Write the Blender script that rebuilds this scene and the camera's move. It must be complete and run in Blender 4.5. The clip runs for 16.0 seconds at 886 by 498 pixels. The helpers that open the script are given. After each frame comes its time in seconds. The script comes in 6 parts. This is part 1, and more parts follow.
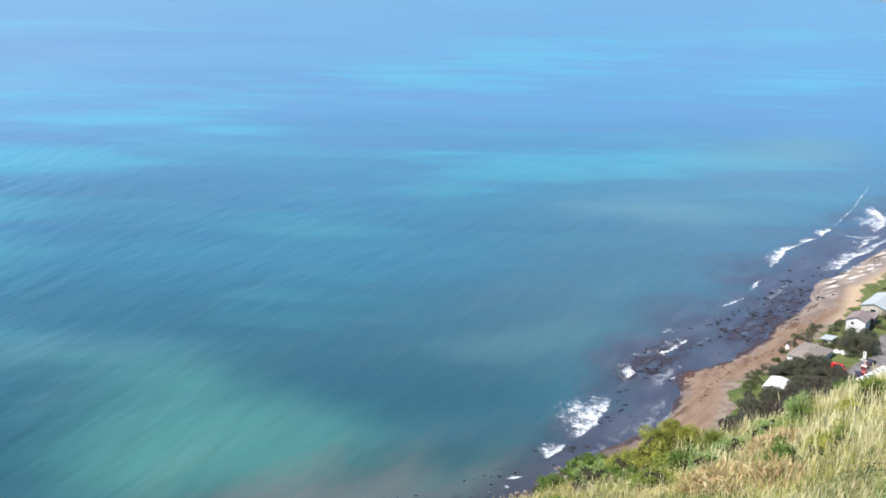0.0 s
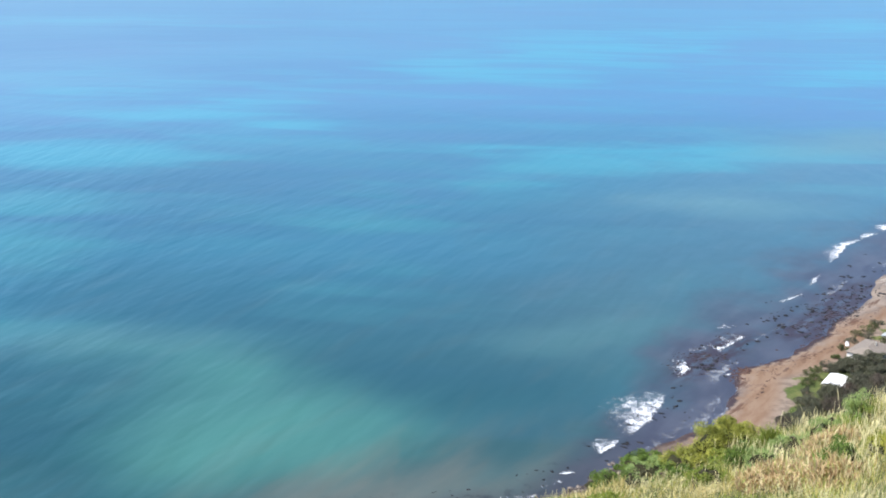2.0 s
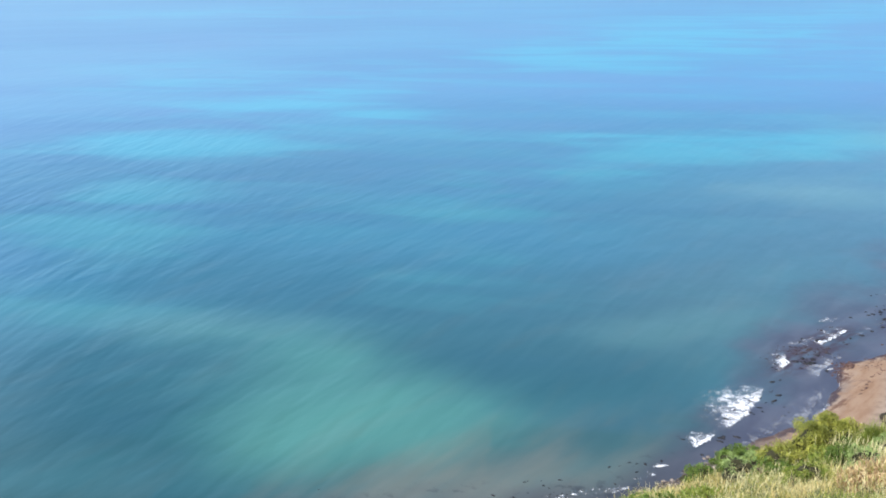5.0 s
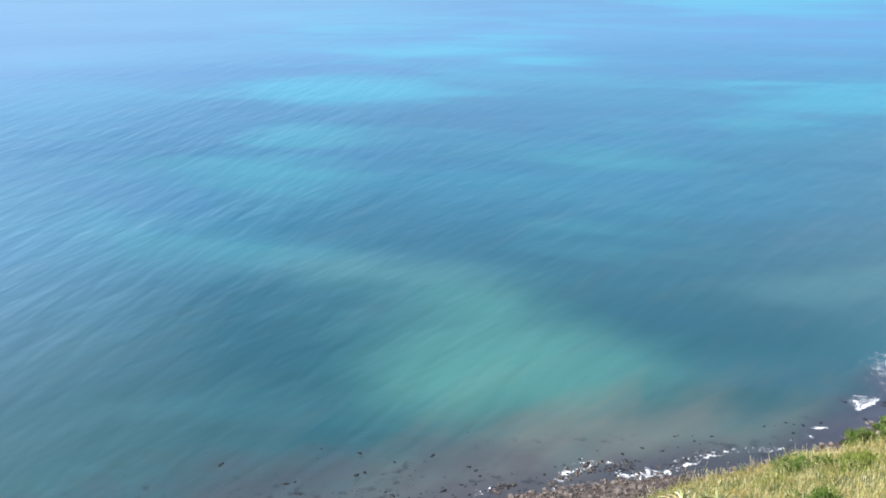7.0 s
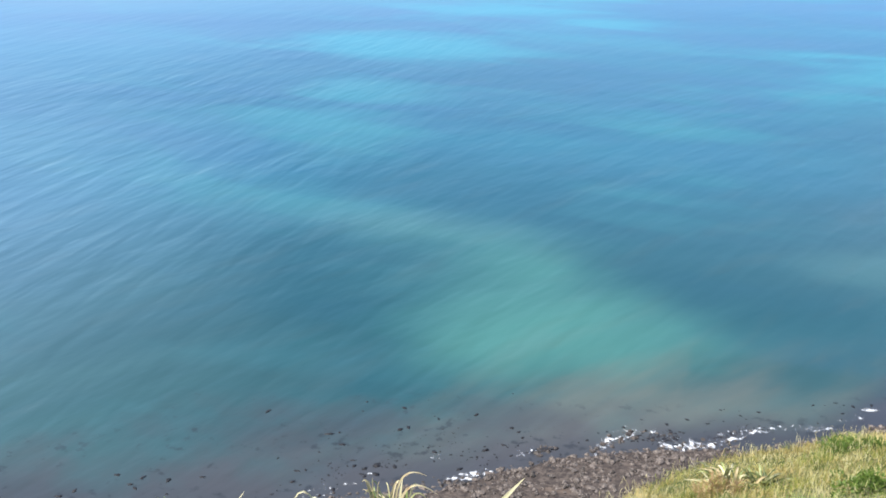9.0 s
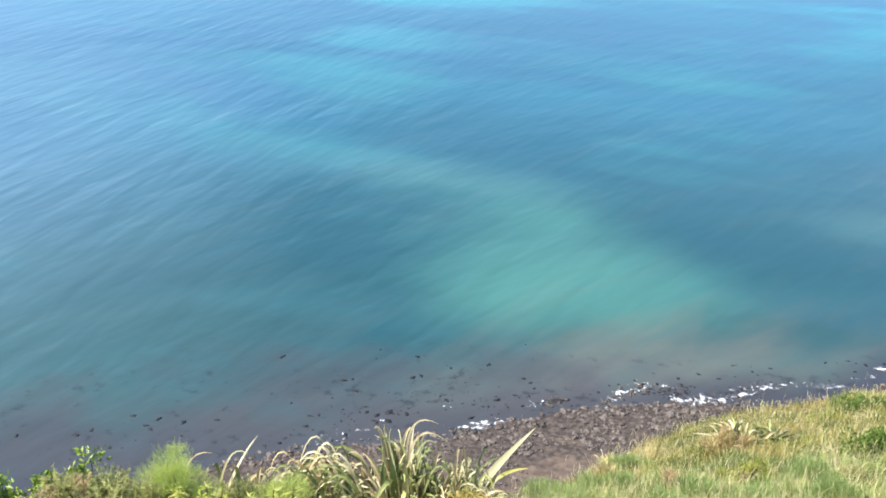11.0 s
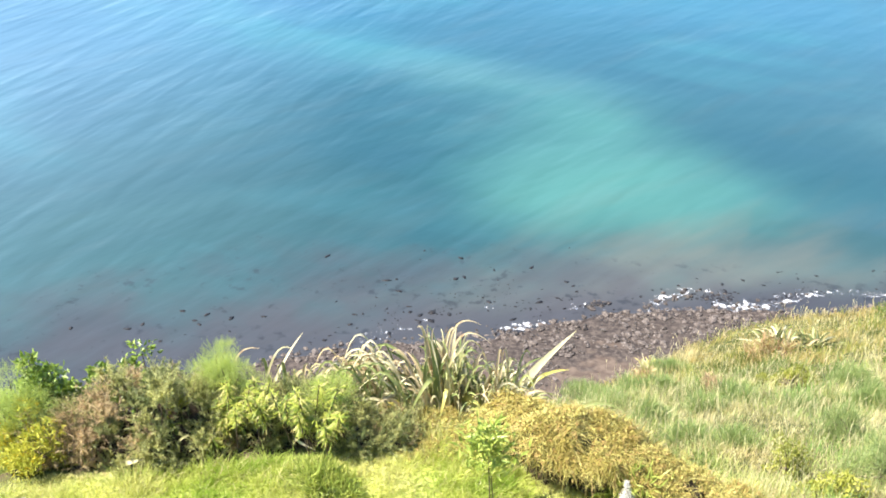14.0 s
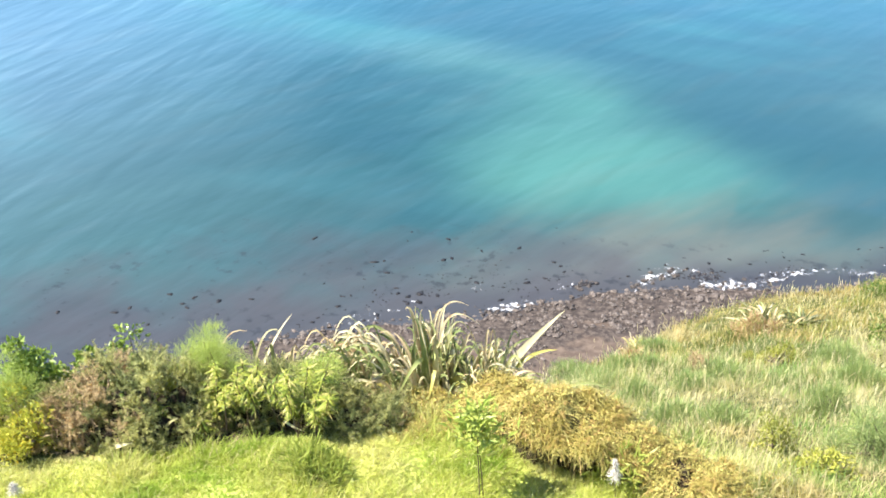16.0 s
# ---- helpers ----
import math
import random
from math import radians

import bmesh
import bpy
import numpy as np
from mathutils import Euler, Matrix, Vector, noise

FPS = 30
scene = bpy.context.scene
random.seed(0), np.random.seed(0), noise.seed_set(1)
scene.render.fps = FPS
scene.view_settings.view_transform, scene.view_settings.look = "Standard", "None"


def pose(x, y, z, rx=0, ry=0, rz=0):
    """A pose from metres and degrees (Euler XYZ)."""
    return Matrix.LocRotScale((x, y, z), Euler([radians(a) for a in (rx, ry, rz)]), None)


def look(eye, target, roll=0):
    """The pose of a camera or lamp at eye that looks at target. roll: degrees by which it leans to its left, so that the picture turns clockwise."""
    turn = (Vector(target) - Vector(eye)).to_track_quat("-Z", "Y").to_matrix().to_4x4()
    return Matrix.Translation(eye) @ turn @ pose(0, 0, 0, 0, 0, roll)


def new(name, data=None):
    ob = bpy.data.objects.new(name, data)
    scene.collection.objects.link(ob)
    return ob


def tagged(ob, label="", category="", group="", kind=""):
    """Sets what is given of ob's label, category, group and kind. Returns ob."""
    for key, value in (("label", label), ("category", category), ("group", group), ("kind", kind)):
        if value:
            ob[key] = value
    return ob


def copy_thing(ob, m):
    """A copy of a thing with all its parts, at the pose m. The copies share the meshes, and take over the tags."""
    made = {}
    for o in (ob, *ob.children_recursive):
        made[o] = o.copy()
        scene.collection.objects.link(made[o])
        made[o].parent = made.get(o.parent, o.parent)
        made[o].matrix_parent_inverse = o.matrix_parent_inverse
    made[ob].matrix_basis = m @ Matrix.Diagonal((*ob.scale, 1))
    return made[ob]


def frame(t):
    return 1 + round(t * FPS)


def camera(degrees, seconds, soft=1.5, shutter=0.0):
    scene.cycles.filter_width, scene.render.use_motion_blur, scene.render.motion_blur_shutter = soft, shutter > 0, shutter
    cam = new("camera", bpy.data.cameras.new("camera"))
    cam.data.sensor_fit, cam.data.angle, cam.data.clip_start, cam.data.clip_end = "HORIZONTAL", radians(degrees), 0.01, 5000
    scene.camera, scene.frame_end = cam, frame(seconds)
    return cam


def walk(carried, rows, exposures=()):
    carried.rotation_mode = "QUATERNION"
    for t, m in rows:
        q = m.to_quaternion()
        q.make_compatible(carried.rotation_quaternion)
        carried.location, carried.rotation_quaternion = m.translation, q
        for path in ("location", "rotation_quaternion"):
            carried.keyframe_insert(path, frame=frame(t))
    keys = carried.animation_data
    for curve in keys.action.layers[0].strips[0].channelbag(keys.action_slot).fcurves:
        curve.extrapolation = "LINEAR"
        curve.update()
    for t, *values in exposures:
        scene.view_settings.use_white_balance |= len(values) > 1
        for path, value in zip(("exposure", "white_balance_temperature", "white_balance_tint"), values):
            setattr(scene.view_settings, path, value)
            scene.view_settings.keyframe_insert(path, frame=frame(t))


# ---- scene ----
# ---------------------------------------------------------------- camera
EYE = 130.0  # metres over the sea
cam = camera(47.5, 16.0, soft=1.8)


def turn(t, rx, ry, rz):
    return t, pose(0, 0, EYE, rx, ry, rz)


walk(cam, [
    turn(0.0, 73.798, -0.960, 0.279), turn(0.5, 73.825, -0.864, -0.008), turn(1.0, 73.816, -0.749, 0.033),
    turn(1.5, 73.879, -0.493, 1.290), turn(2.0, 73.431, -0.242, 3.207), turn(2.5, 72.946, 0.347, 4.404),
    turn(3.0, 72.722, 0.746, 5.741), turn(3.2, 72.772, 1.097, 6.284), turn(5.3, 72.845, 0.810, 9.444),
    turn(5.5, 72.739, 0.723, 10.950), turn(6.0, 72.499, 1.381, 13.625), turn(6.5, 71.617, 2.334, 15.296),
    turn(7.0, 70.115, 2.327, 17.105), turn(7.5, 69.310, 1.704, 18.324), turn(8.0, 68.372, 1.320, 19.697),
    turn(8.5, 67.920, 0.964, 20.609), turn(8.7, 67.958, 0.865, 20.782), turn(10.8, 65.869, 0.178, 21.982),
    turn(11.0, 65.107, 0.050, 22.209), turn(11.5, 63.917, -0.252, 23.028), turn(12.0, 63.266, -0.614, 23.251),
    turn(12.5, 62.208, -0.685, 23.942), turn(13.0, 61.195, -0.281, 24.837), turn(13.5, 60.192, 0.213, 24.797),
    turn(14.0, 59.540, 0.513, 24.804), turn(14.5, 59.164, 0.828, 24.797), turn(15.0, 58.835, 0.733, 24.440),
    turn(15.5, 58.599, 0.540, 24.048), turn(16.0, 58.463, 0.499, 23.986),
], exposures=[(0.0, 0.93, 6350, 10), (3.0, 0.95, 6350, 10), (5.5, 1.05, 6450, 10), (8.5, 1.08, 6500, 10), (11.0, 1.27, 6600, 10), (13.0, 1.58, 6750, 11), (14.0, 1.66, 6800, 11), (16.0, 1.64, 6800, 11)])

# ---------------------------------------------------------------- sky and sun
SUN_AZ, SUN_EL = -116.0, 55.0
world = bpy.data.worlds.new("sky")
scene.world = world
world.use_nodes = True
sky = world.node_tree.nodes.new("ShaderNodeTexSky")
sky.sky_type, sky.sun_disc = "NISHITA", False
sky.sun_elevation, sky.sun_rotation = radians(SUN_EL), radians(SUN_AZ)
sky.air_density, sky.dust_density, sky.ozone_density = 1.0, 0.2, 6.0
sky.altitude = 500
world.node_tree.links.new(sky.outputs[0], world.node_tree.nodes["Background"].inputs[0])
world.node_tree.nodes["Background"].inputs[1].default_value = 0.10
sun = new("sun", bpy.data.lights.new("sun", "SUN"))
sun.data.energy, sun.data.angle, sun.data.color = 5.0, radians(0.55), (1.0, 0.95, 0.86)
sun_way = Vector((math.sin(radians(SUN_AZ)) * math.cos(radians(SUN_EL)), math.cos(radians(SUN_AZ)) * math.cos(radians(SUN_EL)), math.sin(radians(SUN_EL))))
sun.matrix_world = look(sun_way * 300 + Vector((0, 0, EYE)), (0, 0, EYE))


# ---------------------------------------------------------------- materials
class Mat:
    """A node material with short ways to add nodes."""

    def __init__(self, name, rough=0.8, spec=0.3):
        self.m = bpy.data.materials.new(name)
        self.m.use_nodes = True
        self.t = self.m.node_tree
        self.b = self.t.nodes["Principled BSDF"]
        self.b.inputs["Roughness"].default_value = rough
        self.b.inputs["Specular IOR Level"].default_value = spec
        self.pos = self.t.nodes.new("ShaderNodeNewGeometry").outputs["Position"]

    def put(self, socket, value):
        if isinstance(value, bpy.types.NodeSocket):
            self.t.links.new(value, socket)
        else:
            socket.default_value = value if not isinstance(value, tuple) or len(value) != 3 or socket.type == "VECTOR" else (*value, 1)

    def noise(self, scale, detail=3.0, stretch=None, turn_z=0.0, rough=0.55, distort=0.0):
        n = self.t.nodes.new("ShaderNodeTexNoise")
        n.inputs["Scale"].default_value, n.inputs["Detail"].default_value = scale, detail
        n.inputs["Roughness"].default_value, n.inputs["Distortion"].default_value = rough, distort
        self.t.links.new(self.mapped(stretch, turn_z), n.inputs["Vector"])
        return n.outputs["Fac"]

    def mapped(self, stretch=None, turn_z=0.0):
        if not stretch:
            return self.pos
        g = self.t.nodes.new("ShaderNodeMapping")
        g.vector_type = "TEXTURE"
        g.inputs["Rotation"].default_value[2] = radians(turn_z)
        g.inputs["Scale"].default_value = stretch
        self.t.links.new(self.pos, g.inputs["Vector"])
        return g.outputs[0]

    def ramp(self, fac, lo, hi, a=0.0, b=1.0):
        n = self.t.nodes.new("ShaderNodeMapRange")
        n.interpolation_type = "SMOOTHSTEP"
        for k, v in (("Value", fac), ("From Min", lo), ("From Max", hi), ("To Min", a), ("To Max", b)):
            self.put(n.inputs[k], v)
        return n.outputs[0]

    def math(self, op, a, b=0.0):
        n = self.t.nodes.new("ShaderNodeMath")
        n.operation = op
        self.put(n.inputs[0], a), self.put(n.inputs[1], b)
        return n.outputs[0]

    def mix(self, fac, a, b):
        n = self.t.nodes.new("ShaderNodeMix")
        n.data_type = "RGBA"
        self.put(n.inputs[0], fac), self.put(n.inputs[6], a), self.put(n.inputs[7], b)
        return n.outputs[2]

    def attr(self, name):
        n = self.t.nodes.new("ShaderNodeAttribute")
        n.attribute_name = name
        return n.outputs["Fac"]

    def island(self):
        return self.t.nodes["Geometry"].outputs["Random Per Island"]

    def object_random(self):
        return self.t.nodes.new("ShaderNodeObjectInfo").outputs["Random"]

    def bump(self, height, strength=0.5, distance=0.1):
        n = self.t.nodes.new("ShaderNodeBump")
        n.inputs["Strength"].default_value, n.inputs["Distance"].default_value = strength, distance
        self.put(n.inputs["Height"], height)
        self.t.links.new(n.outputs[0], self.b.inputs["Normal"])

    def color(self, value):
        self.put(self.b.inputs["Base Color"], value)
        return self

    def translucent(self, value, amount):
        """Lets sun through thin leaves."""
        d = self.t.nodes.new("ShaderNodeBsdfTranslucent")
        self.put(d.inputs[0], value)
        x = self.t.nodes.new("ShaderNodeMixShader")
        x.inputs[0].default_value = amount
        self.t.links.new(self.b.outputs[0], x.inputs[1])
        self.t.links.new(d.outputs[0], x.inputs[2])
        self.t.links.new(x.outputs[0], self.t.nodes["Material Output"].inputs["Surface"])


def water_material():
    m = Mat("sea_water", rough=0.30, spec=0.36)
    m.b.inputs["IOR"].default_value = 1.33
    shore, away = m.attr("shore"), m.attr("range")
    mottle = m.noise(0.012, 5, (2.2, 0.8, 1), 40, distort=0.6)
    wisp = m.noise(0.0045, 5, (2.8, 0.9, 1), 4, rough=0.55, distort=0.7)
    fine = m.noise(0.016, 4, (3.0, 0.8, 1), -6, rough=0.55, distort=0.5)
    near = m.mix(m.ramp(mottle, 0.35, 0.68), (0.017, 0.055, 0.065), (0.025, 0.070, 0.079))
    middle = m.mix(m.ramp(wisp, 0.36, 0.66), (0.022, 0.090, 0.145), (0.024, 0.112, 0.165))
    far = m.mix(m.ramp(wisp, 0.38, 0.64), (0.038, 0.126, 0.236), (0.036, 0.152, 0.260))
    # bluer and brighter with distance: sky reflection and haze put into the colour
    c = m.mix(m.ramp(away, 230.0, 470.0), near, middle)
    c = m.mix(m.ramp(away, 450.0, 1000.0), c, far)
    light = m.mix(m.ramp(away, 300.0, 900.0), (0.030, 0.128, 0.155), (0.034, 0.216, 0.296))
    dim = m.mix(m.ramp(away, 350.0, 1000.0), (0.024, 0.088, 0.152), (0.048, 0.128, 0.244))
    c = m.mix(m.ramp(m.math("ADD", m.attr("violet"), m.ramp(fine, 0.3, 0.7, 0.38, -0.38)), 0.1, 1.0, 0.0, m.ramp(away, 350.0, 700.0, 0.60, 0.85)), c, dim)
    c = m.mix(m.ramp(m.math("ADD", m.attr("deep"), m.ramp(mottle, 0.3, 0.7, -0.15, 0.15)), 0.05, 1.05, 0.0, m.ramp(away, 280.0, 420.0, 0.85, 0.62)), c, m.mix(m.ramp(away, 250.0, 520.0), (0.010, 0.051, 0.070), (0.021, 0.081, 0.132)))
    c = m.mix(m.math("MULTIPLY", m.attr("haze"), 0.7), c, m.mix(m.ramp(away, 340.0, 650.0), (0.042, 0.080, 0.098), (0.062, 0.120, 0.165)))
    c = m.mix(m.ramp(m.math("ADD", m.attr("cyan"), m.ramp(fine, 0.3, 0.7, -0.42, 0.42)), 0.1, 1.05, 0.0, m.ramp(away, 350.0, 700.0, 0.65, 0.90)), c, light)
    c = m.mix(m.ramp(m.math("ADD", m.attr("milky"), m.ramp(fine, 0.3, 0.7, -0.18, 0.18)), 0.05, 0.9, 0.0, m.ramp(away, 350.0, 600.0, 0.5, 0.85)), c, m.mix(m.ramp(away, 280.0, 600.0), (0.048, 0.118, 0.128), (0.066, 0.150, 0.185)))
    c = m.mix(m.ramp(m.math("ADD", m.attr("bloom"), m.ramp(mottle, 0.3, 0.7, -0.10, 0.10)), 0.0, 0.95, 0.0, 0.80), c, (0.052, 0.166, 0.146))
    # sky sheen painted as a paler water colour
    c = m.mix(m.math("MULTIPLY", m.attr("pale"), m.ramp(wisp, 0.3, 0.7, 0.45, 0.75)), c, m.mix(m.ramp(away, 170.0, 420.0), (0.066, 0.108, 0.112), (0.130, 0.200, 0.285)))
    c = m.mix(m.ramp(m.math("ADD", m.attr("silt"), m.ramp(m.noise(0.05, 4, (2.6, 0.7, 1), 60), 0.3, 0.7, -0.22, 0.22)), 0.0, 1.2, 0.0, 0.56), c, (0.116, 0.108, 0.090))
    edge = m.math("ADD", m.math("MULTIPLY", m.math("DIVIDE", m.math("MULTIPLY", shore, 34.0), m.attr("reach")), m.ramp(m.attr("brown"), 0.0, 1.0, 0.55, 1.0)), m.ramp(m.noise(0.04, 4), 0.3, 0.7, -6.0, 6.0))
    murk = m.mix(m.ramp(m.noise(0.10, 4, (2.2, 0.8, 1), 55), 0.35, 0.72), (0.038, 0.039, 0.060), (0.058, 0.062, 0.086))
    murk = m.mix(m.attr("brown"), murk, m.mix(m.ramp(mottle, 0.35, 0.68), (0.034, 0.036, 0.045), (0.050, 0.050, 0.057)))
    c = m.mix(m.ramp(edge, 34.0, 3.0, 0.0, 0.92), c, murk)
    weed = m.math("MULTIPLY", m.attr("weed"), m.ramp(m.noise(0.22, 5, (1.6, 0.7, 1), 48, rough=0.65), 0.40, 0.54))
    c = m.mix(m.math("MULTIPLY", weed, 0.85), c, (0.030, 0.020, 0.026))
    sunk = m.math("MULTIPLY", m.ramp(m.math("ADD", m.noise(0.34, 3, rough=0.55), m.ramp(m.noise(0.07, 2), 0.35, 0.65, -0.10, 0.06)), 0.58, 0.70), m.math("MULTIPLY", m.ramp(edge, 36.0, 16.0), m.attr("brown")))
    c = m.mix(m.math("MULTIPLY", sunk, 0.6), c, (0.018, 0.021, 0.026))
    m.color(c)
    outer = m.attr("outer")

    def crests(scale, detail, stretch, inner_turn, outer_turn):
        """Wave crests that swing round towards the shore."""
        a, b = m.noise(scale, detail, stretch, inner_turn, distort=0.2), m.noise(scale, detail, stretch, outer_turn, distort=0.2)
        return m.math("ADD", m.math("MULTIPLY", a, m.math("SUBTRACT", 1.0, outer)), m.math("MULTIPLY", b, outer))

    swell = crests(0.050, 1, (2.6, 0.85, 1), 74, 94)
    wave = crests(0.11, 1, (2.6, 0.80, 1), 72, 91)
    chop = m.noise(0.30, 2, (1.7, 0.85, 1), 76)
    h = m.math("ADD", m.math("MULTIPLY", swell, 3.1), m.math("ADD", m.math("MULTIPLY", wave, 2.1), m.math("MULTIPLY", chop, 0.24)))
    rough = m.math("MULTIPLY", m.ramp(m.noise(0.009, 2, (1.6, 0.8, 1), 30), 0.36, 0.64, 0.7, 1.2), m.ramp(m.attr("west"), 0.0, 1.0, 0.55, 1.15))
    rough = m.math("MULTIPLY", rough, m.ramp(away, 350.0, 1000.0, 1.0, 0.22))
    m.bump(m.math("MULTIPLY", h, rough), 0.38, 0.8)
    return m.m


def ground_material():
    m = Mat("hill_and_shore_soil", rough=0.95, spec=0.15)
    shore, hill = m.attr("shore"), m.attr("hill")
    sand = m.mix(m.ramp(m.noise(0.25, 5, (2.5, 0.8, 1), 60), 0.35, 0.7), (0.188, 0.130, 0.092), (0.148, 0.092, 0.060))
    sand = m.mix(m.ramp(m.noise(1.3, 4), 0.60, 0.78), sand, (0.095, 0.055, 0.04))
    wet = m.ramp(m.math("SUBTRACT", m.math("ADD", shore, m.ramp(m.noise(0.2, 3), 0.3, 0.7, -2.0, 2.0)), m.attr("flat_sand")), 6.0, -2.0)
    sand = m.mix(wet, sand, m.mix(m.attr("rocky"), m.mix(m.ramp(m.noise(0.10, 5, (3.0, 0.6, 1), 52), 0.38, 0.62), (0.140, 0.116, 0.104), (0.215, 0.175, 0.145)), (0.06, 0.05, 0.05)))
    sand = m.mix(m.math("MULTIPLY", m.ramp(m.math("ADD", shore, m.ramp(m.noise(0.3, 3), 0.3, 0.7, -0.8, 0.8)), 2.2, 0.6), m.ramp(m.attr("flat_sand"), 6.0, 0.0)), sand, (0.040, 0.030, 0.036))
    wrack = m.math("MULTIPLY", m.ramp(m.noise(0.16, 6, (2.8, 0.6, 1), 50, rough=0.7), 0.52, 0.64), m.ramp(m.math("ADD", shore, m.ramp(m.noise(0.08, 3), 0.3, 0.7, -4.0, 4.0)), 9.0, 3.0))
    sand = m.mix(m.math("MULTIPLY", wrack, 0.85), sand, (0.070, 0.036, 0.026))
    gravel = m.mix(m.ramp(m.noise(0.9, 6, rough=0.7), 0.35, 0.7), (0.030, 0.025, 0.024), (0.098, 0.080, 0.070))
    gravel = m.mix(m.ramp(m.math("ADD", shore, m.ramp(m.noise(0.12, 4), 0.3, 0.7, -9.0, 9.0)), 12.0, 22.0, 0.0, 0.7), gravel, m.mix(m.ramp(m.noise(0.5, 5), 0.35, 0.65), (0.085, 0.062, 0.050), (0.150, 0.115, 0.090)))
    back = m.ramp(shore, 10.0, 16.0)
    sand = m.mix(back, sand, m.mix(m.ramp(m.attr("flat_sand"), 2.0, 9.0), m.mix(m.ramp(m.noise(0.35, 4), 0.4, 0.6), (0.138, 0.108, 0.088), (0.200, 0.158, 0.128)), (0.330, 0.245, 0.168)))
    # white streaks across the flat sand near the water
    white_streak = m.math("MULTIPLY", m.math("MULTIPLY", m.ramp(m.noise(0.55, 3, (5.5, 0.8, 1), 32), 0.54, 0.63), m.ramp(m.attr("flat_sand"), 7.0, 11.0)), m.math("MULTIPLY", m.ramp(shore, -1.0, 1.5), m.ramp(shore, 11.0, 6.5)))
    sand = m.mix(white_streak, sand, (0.66, 0.62, 0.57))
    turf = m.mix(m.ramp(m.noise(0.12, 4), 0.4, 0.6), (0.050, 0.072, 0.02), (0.092, 0.105, 0.036))
    turf = m.mix(m.ramp(m.noise(1.5, 3), 0.5, 0.75), turf, (0.14, 0.13, 0.06))
    low = m.mix(m.attr("rocky"), sand, gravel)
    low = m.mix(m.ramp(m.math("ADD", shore, m.ramp(m.noise(0.15, 3), 0.3, 0.7, -2.5, 2.5)), 15.8, 17.6), low, m.mix(m.attr("rocky"), turf, gravel))
    # leaf litter, darkened further to paint in the shade under the hedge
    shaded_litter = m.mix(m.ramp(m.noise(9.0, 4), 0.35, 0.65), (0.035, 0.027, 0.017), (0.075, 0.058, 0.035))
    floor_color = m.mix(m.attr("shaded_litter"), m.mix(hill, low, m.mix(m.ramp(m.noise(5.0, 5, rough=0.7), 0.40, 0.60), (0.035, 0.048, 0.014), (0.150, 0.140, 0.055))), shaded_litter)
    m.color(m.mix(m.attr("lawn"), floor_color, m.mix(m.ramp(m.noise(2.5, 4), 0.35, 0.65), (0.32, 0.40, 0.08), (0.52, 0.52, 0.18))))
    m.bump(m.noise(1.1, 6, rough=0.7), 0.5, 0.25)
    return m.m


def leaf_material(name, lo, hi, dry=None, dry_share=0.0, rough=0.55, spec=0.35, through_light=0.3, patch=0.0, patch_color=None, cool=None, fleck=None, tuft=None):
    """Leaves that differ one by one; patch: size in 1/m of larger drifts of another colour."""
    m = Mat(name, rough, spec)
    c = m.mix(m.island(), lo, hi)
    if patch:
        c = m.mix(m.ramp(m.noise(patch, 2), 0.42, 0.66), c, patch_color)
    if cool:
        c = m.mix(m.ramp(m.noise(patch * 1.7, 3, (1.3, 0.8, 1), 40), 0.5, 0.68, 0.0, 0.85), c, cool)
    if tuft:
        c = m.mix(m.ramp(m.attr("tone"), 0.70, 0.95, 0.0, 0.85), c, tuft[0])
        c = m.mix(m.ramp(m.attr("tone"), 0.30, 0.05, 0.0, 0.85), c, tuft[1])
    if fleck:
        c = m.mix(m.ramp(m.noise(2.6, 3, rough=0.7), 0.48, 0.66, 0.0, 0.8), c, fleck)
    if dry:
        other = m.math("FRACT", m.math("MULTIPLY", m.island(), 17.31))
        c = m.mix(m.ramp(other, 1.0 - dry_share, 1.001 - dry_share), c, dry)
    # blends towards a darker brown at the root
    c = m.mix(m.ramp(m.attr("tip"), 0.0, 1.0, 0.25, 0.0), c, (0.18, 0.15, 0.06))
    m.color(c)
    if through_light:
        m.translucent(c, through_light)
    return m.m


def plain(name, color, rough=0.7, spec=0.3, vary=0.15, scale=2.0, metal=0.0):
    m = Mat(name, rough, spec)
    dark = tuple(v * (1 - 2 * vary) for v in color)
    c = m.mix(m.ramp(m.noise(scale, 5, rough=0.65), 0.3, 0.7), dark, color)
    m.color(c)
    m.b.inputs["Metallic"].default_value = metal
    m.bump(m.noise(scale * 6, 3), 0.15, 0.02)
    return m.m
# ---------------------------------------------------------------- mesh helpers
def mesh_np(name, verts, faces, mat, attrs=None, smooth=False):
    """A mesh from arrays: verts (n, 3), faces (m, k) all of k corners, or a list of such arrays."""
    me = bpy.data.meshes.new(name)
    groups = faces if isinstance(faces, list) else [faces]
    groups = [np.asarray(g, dtype=np.int32) for g in groups if len(g)]
    loops = np.concatenate([g.ravel() for g in groups])
    sizes = np.concatenate([np.full(len(g), g.shape[1], dtype=np.int32) for g in groups])
    me.vertices.add(len(verts))
    me.vertices.foreach_set("co", np.asarray(verts, dtype=np.float32).ravel())
    me.loops.add(len(loops))
    me.loops.foreach_set("vertex_index", loops)
    me.polygons.add(len(sizes))
    me.polygons.foreach_set("loop_start", np.concatenate([[0], np.cumsum(sizes)[:-1]]).astype(np.int32))
    me.polygons.foreach_set("use_smooth", np.full(len(sizes), smooth))
    me.update(calc_edges=True)
    for key, values in (attrs or {}).items():
        me.attributes.new(key, "FLOAT", "POINT").data.foreach_set("value", np.asarray(values, dtype=np.float32))
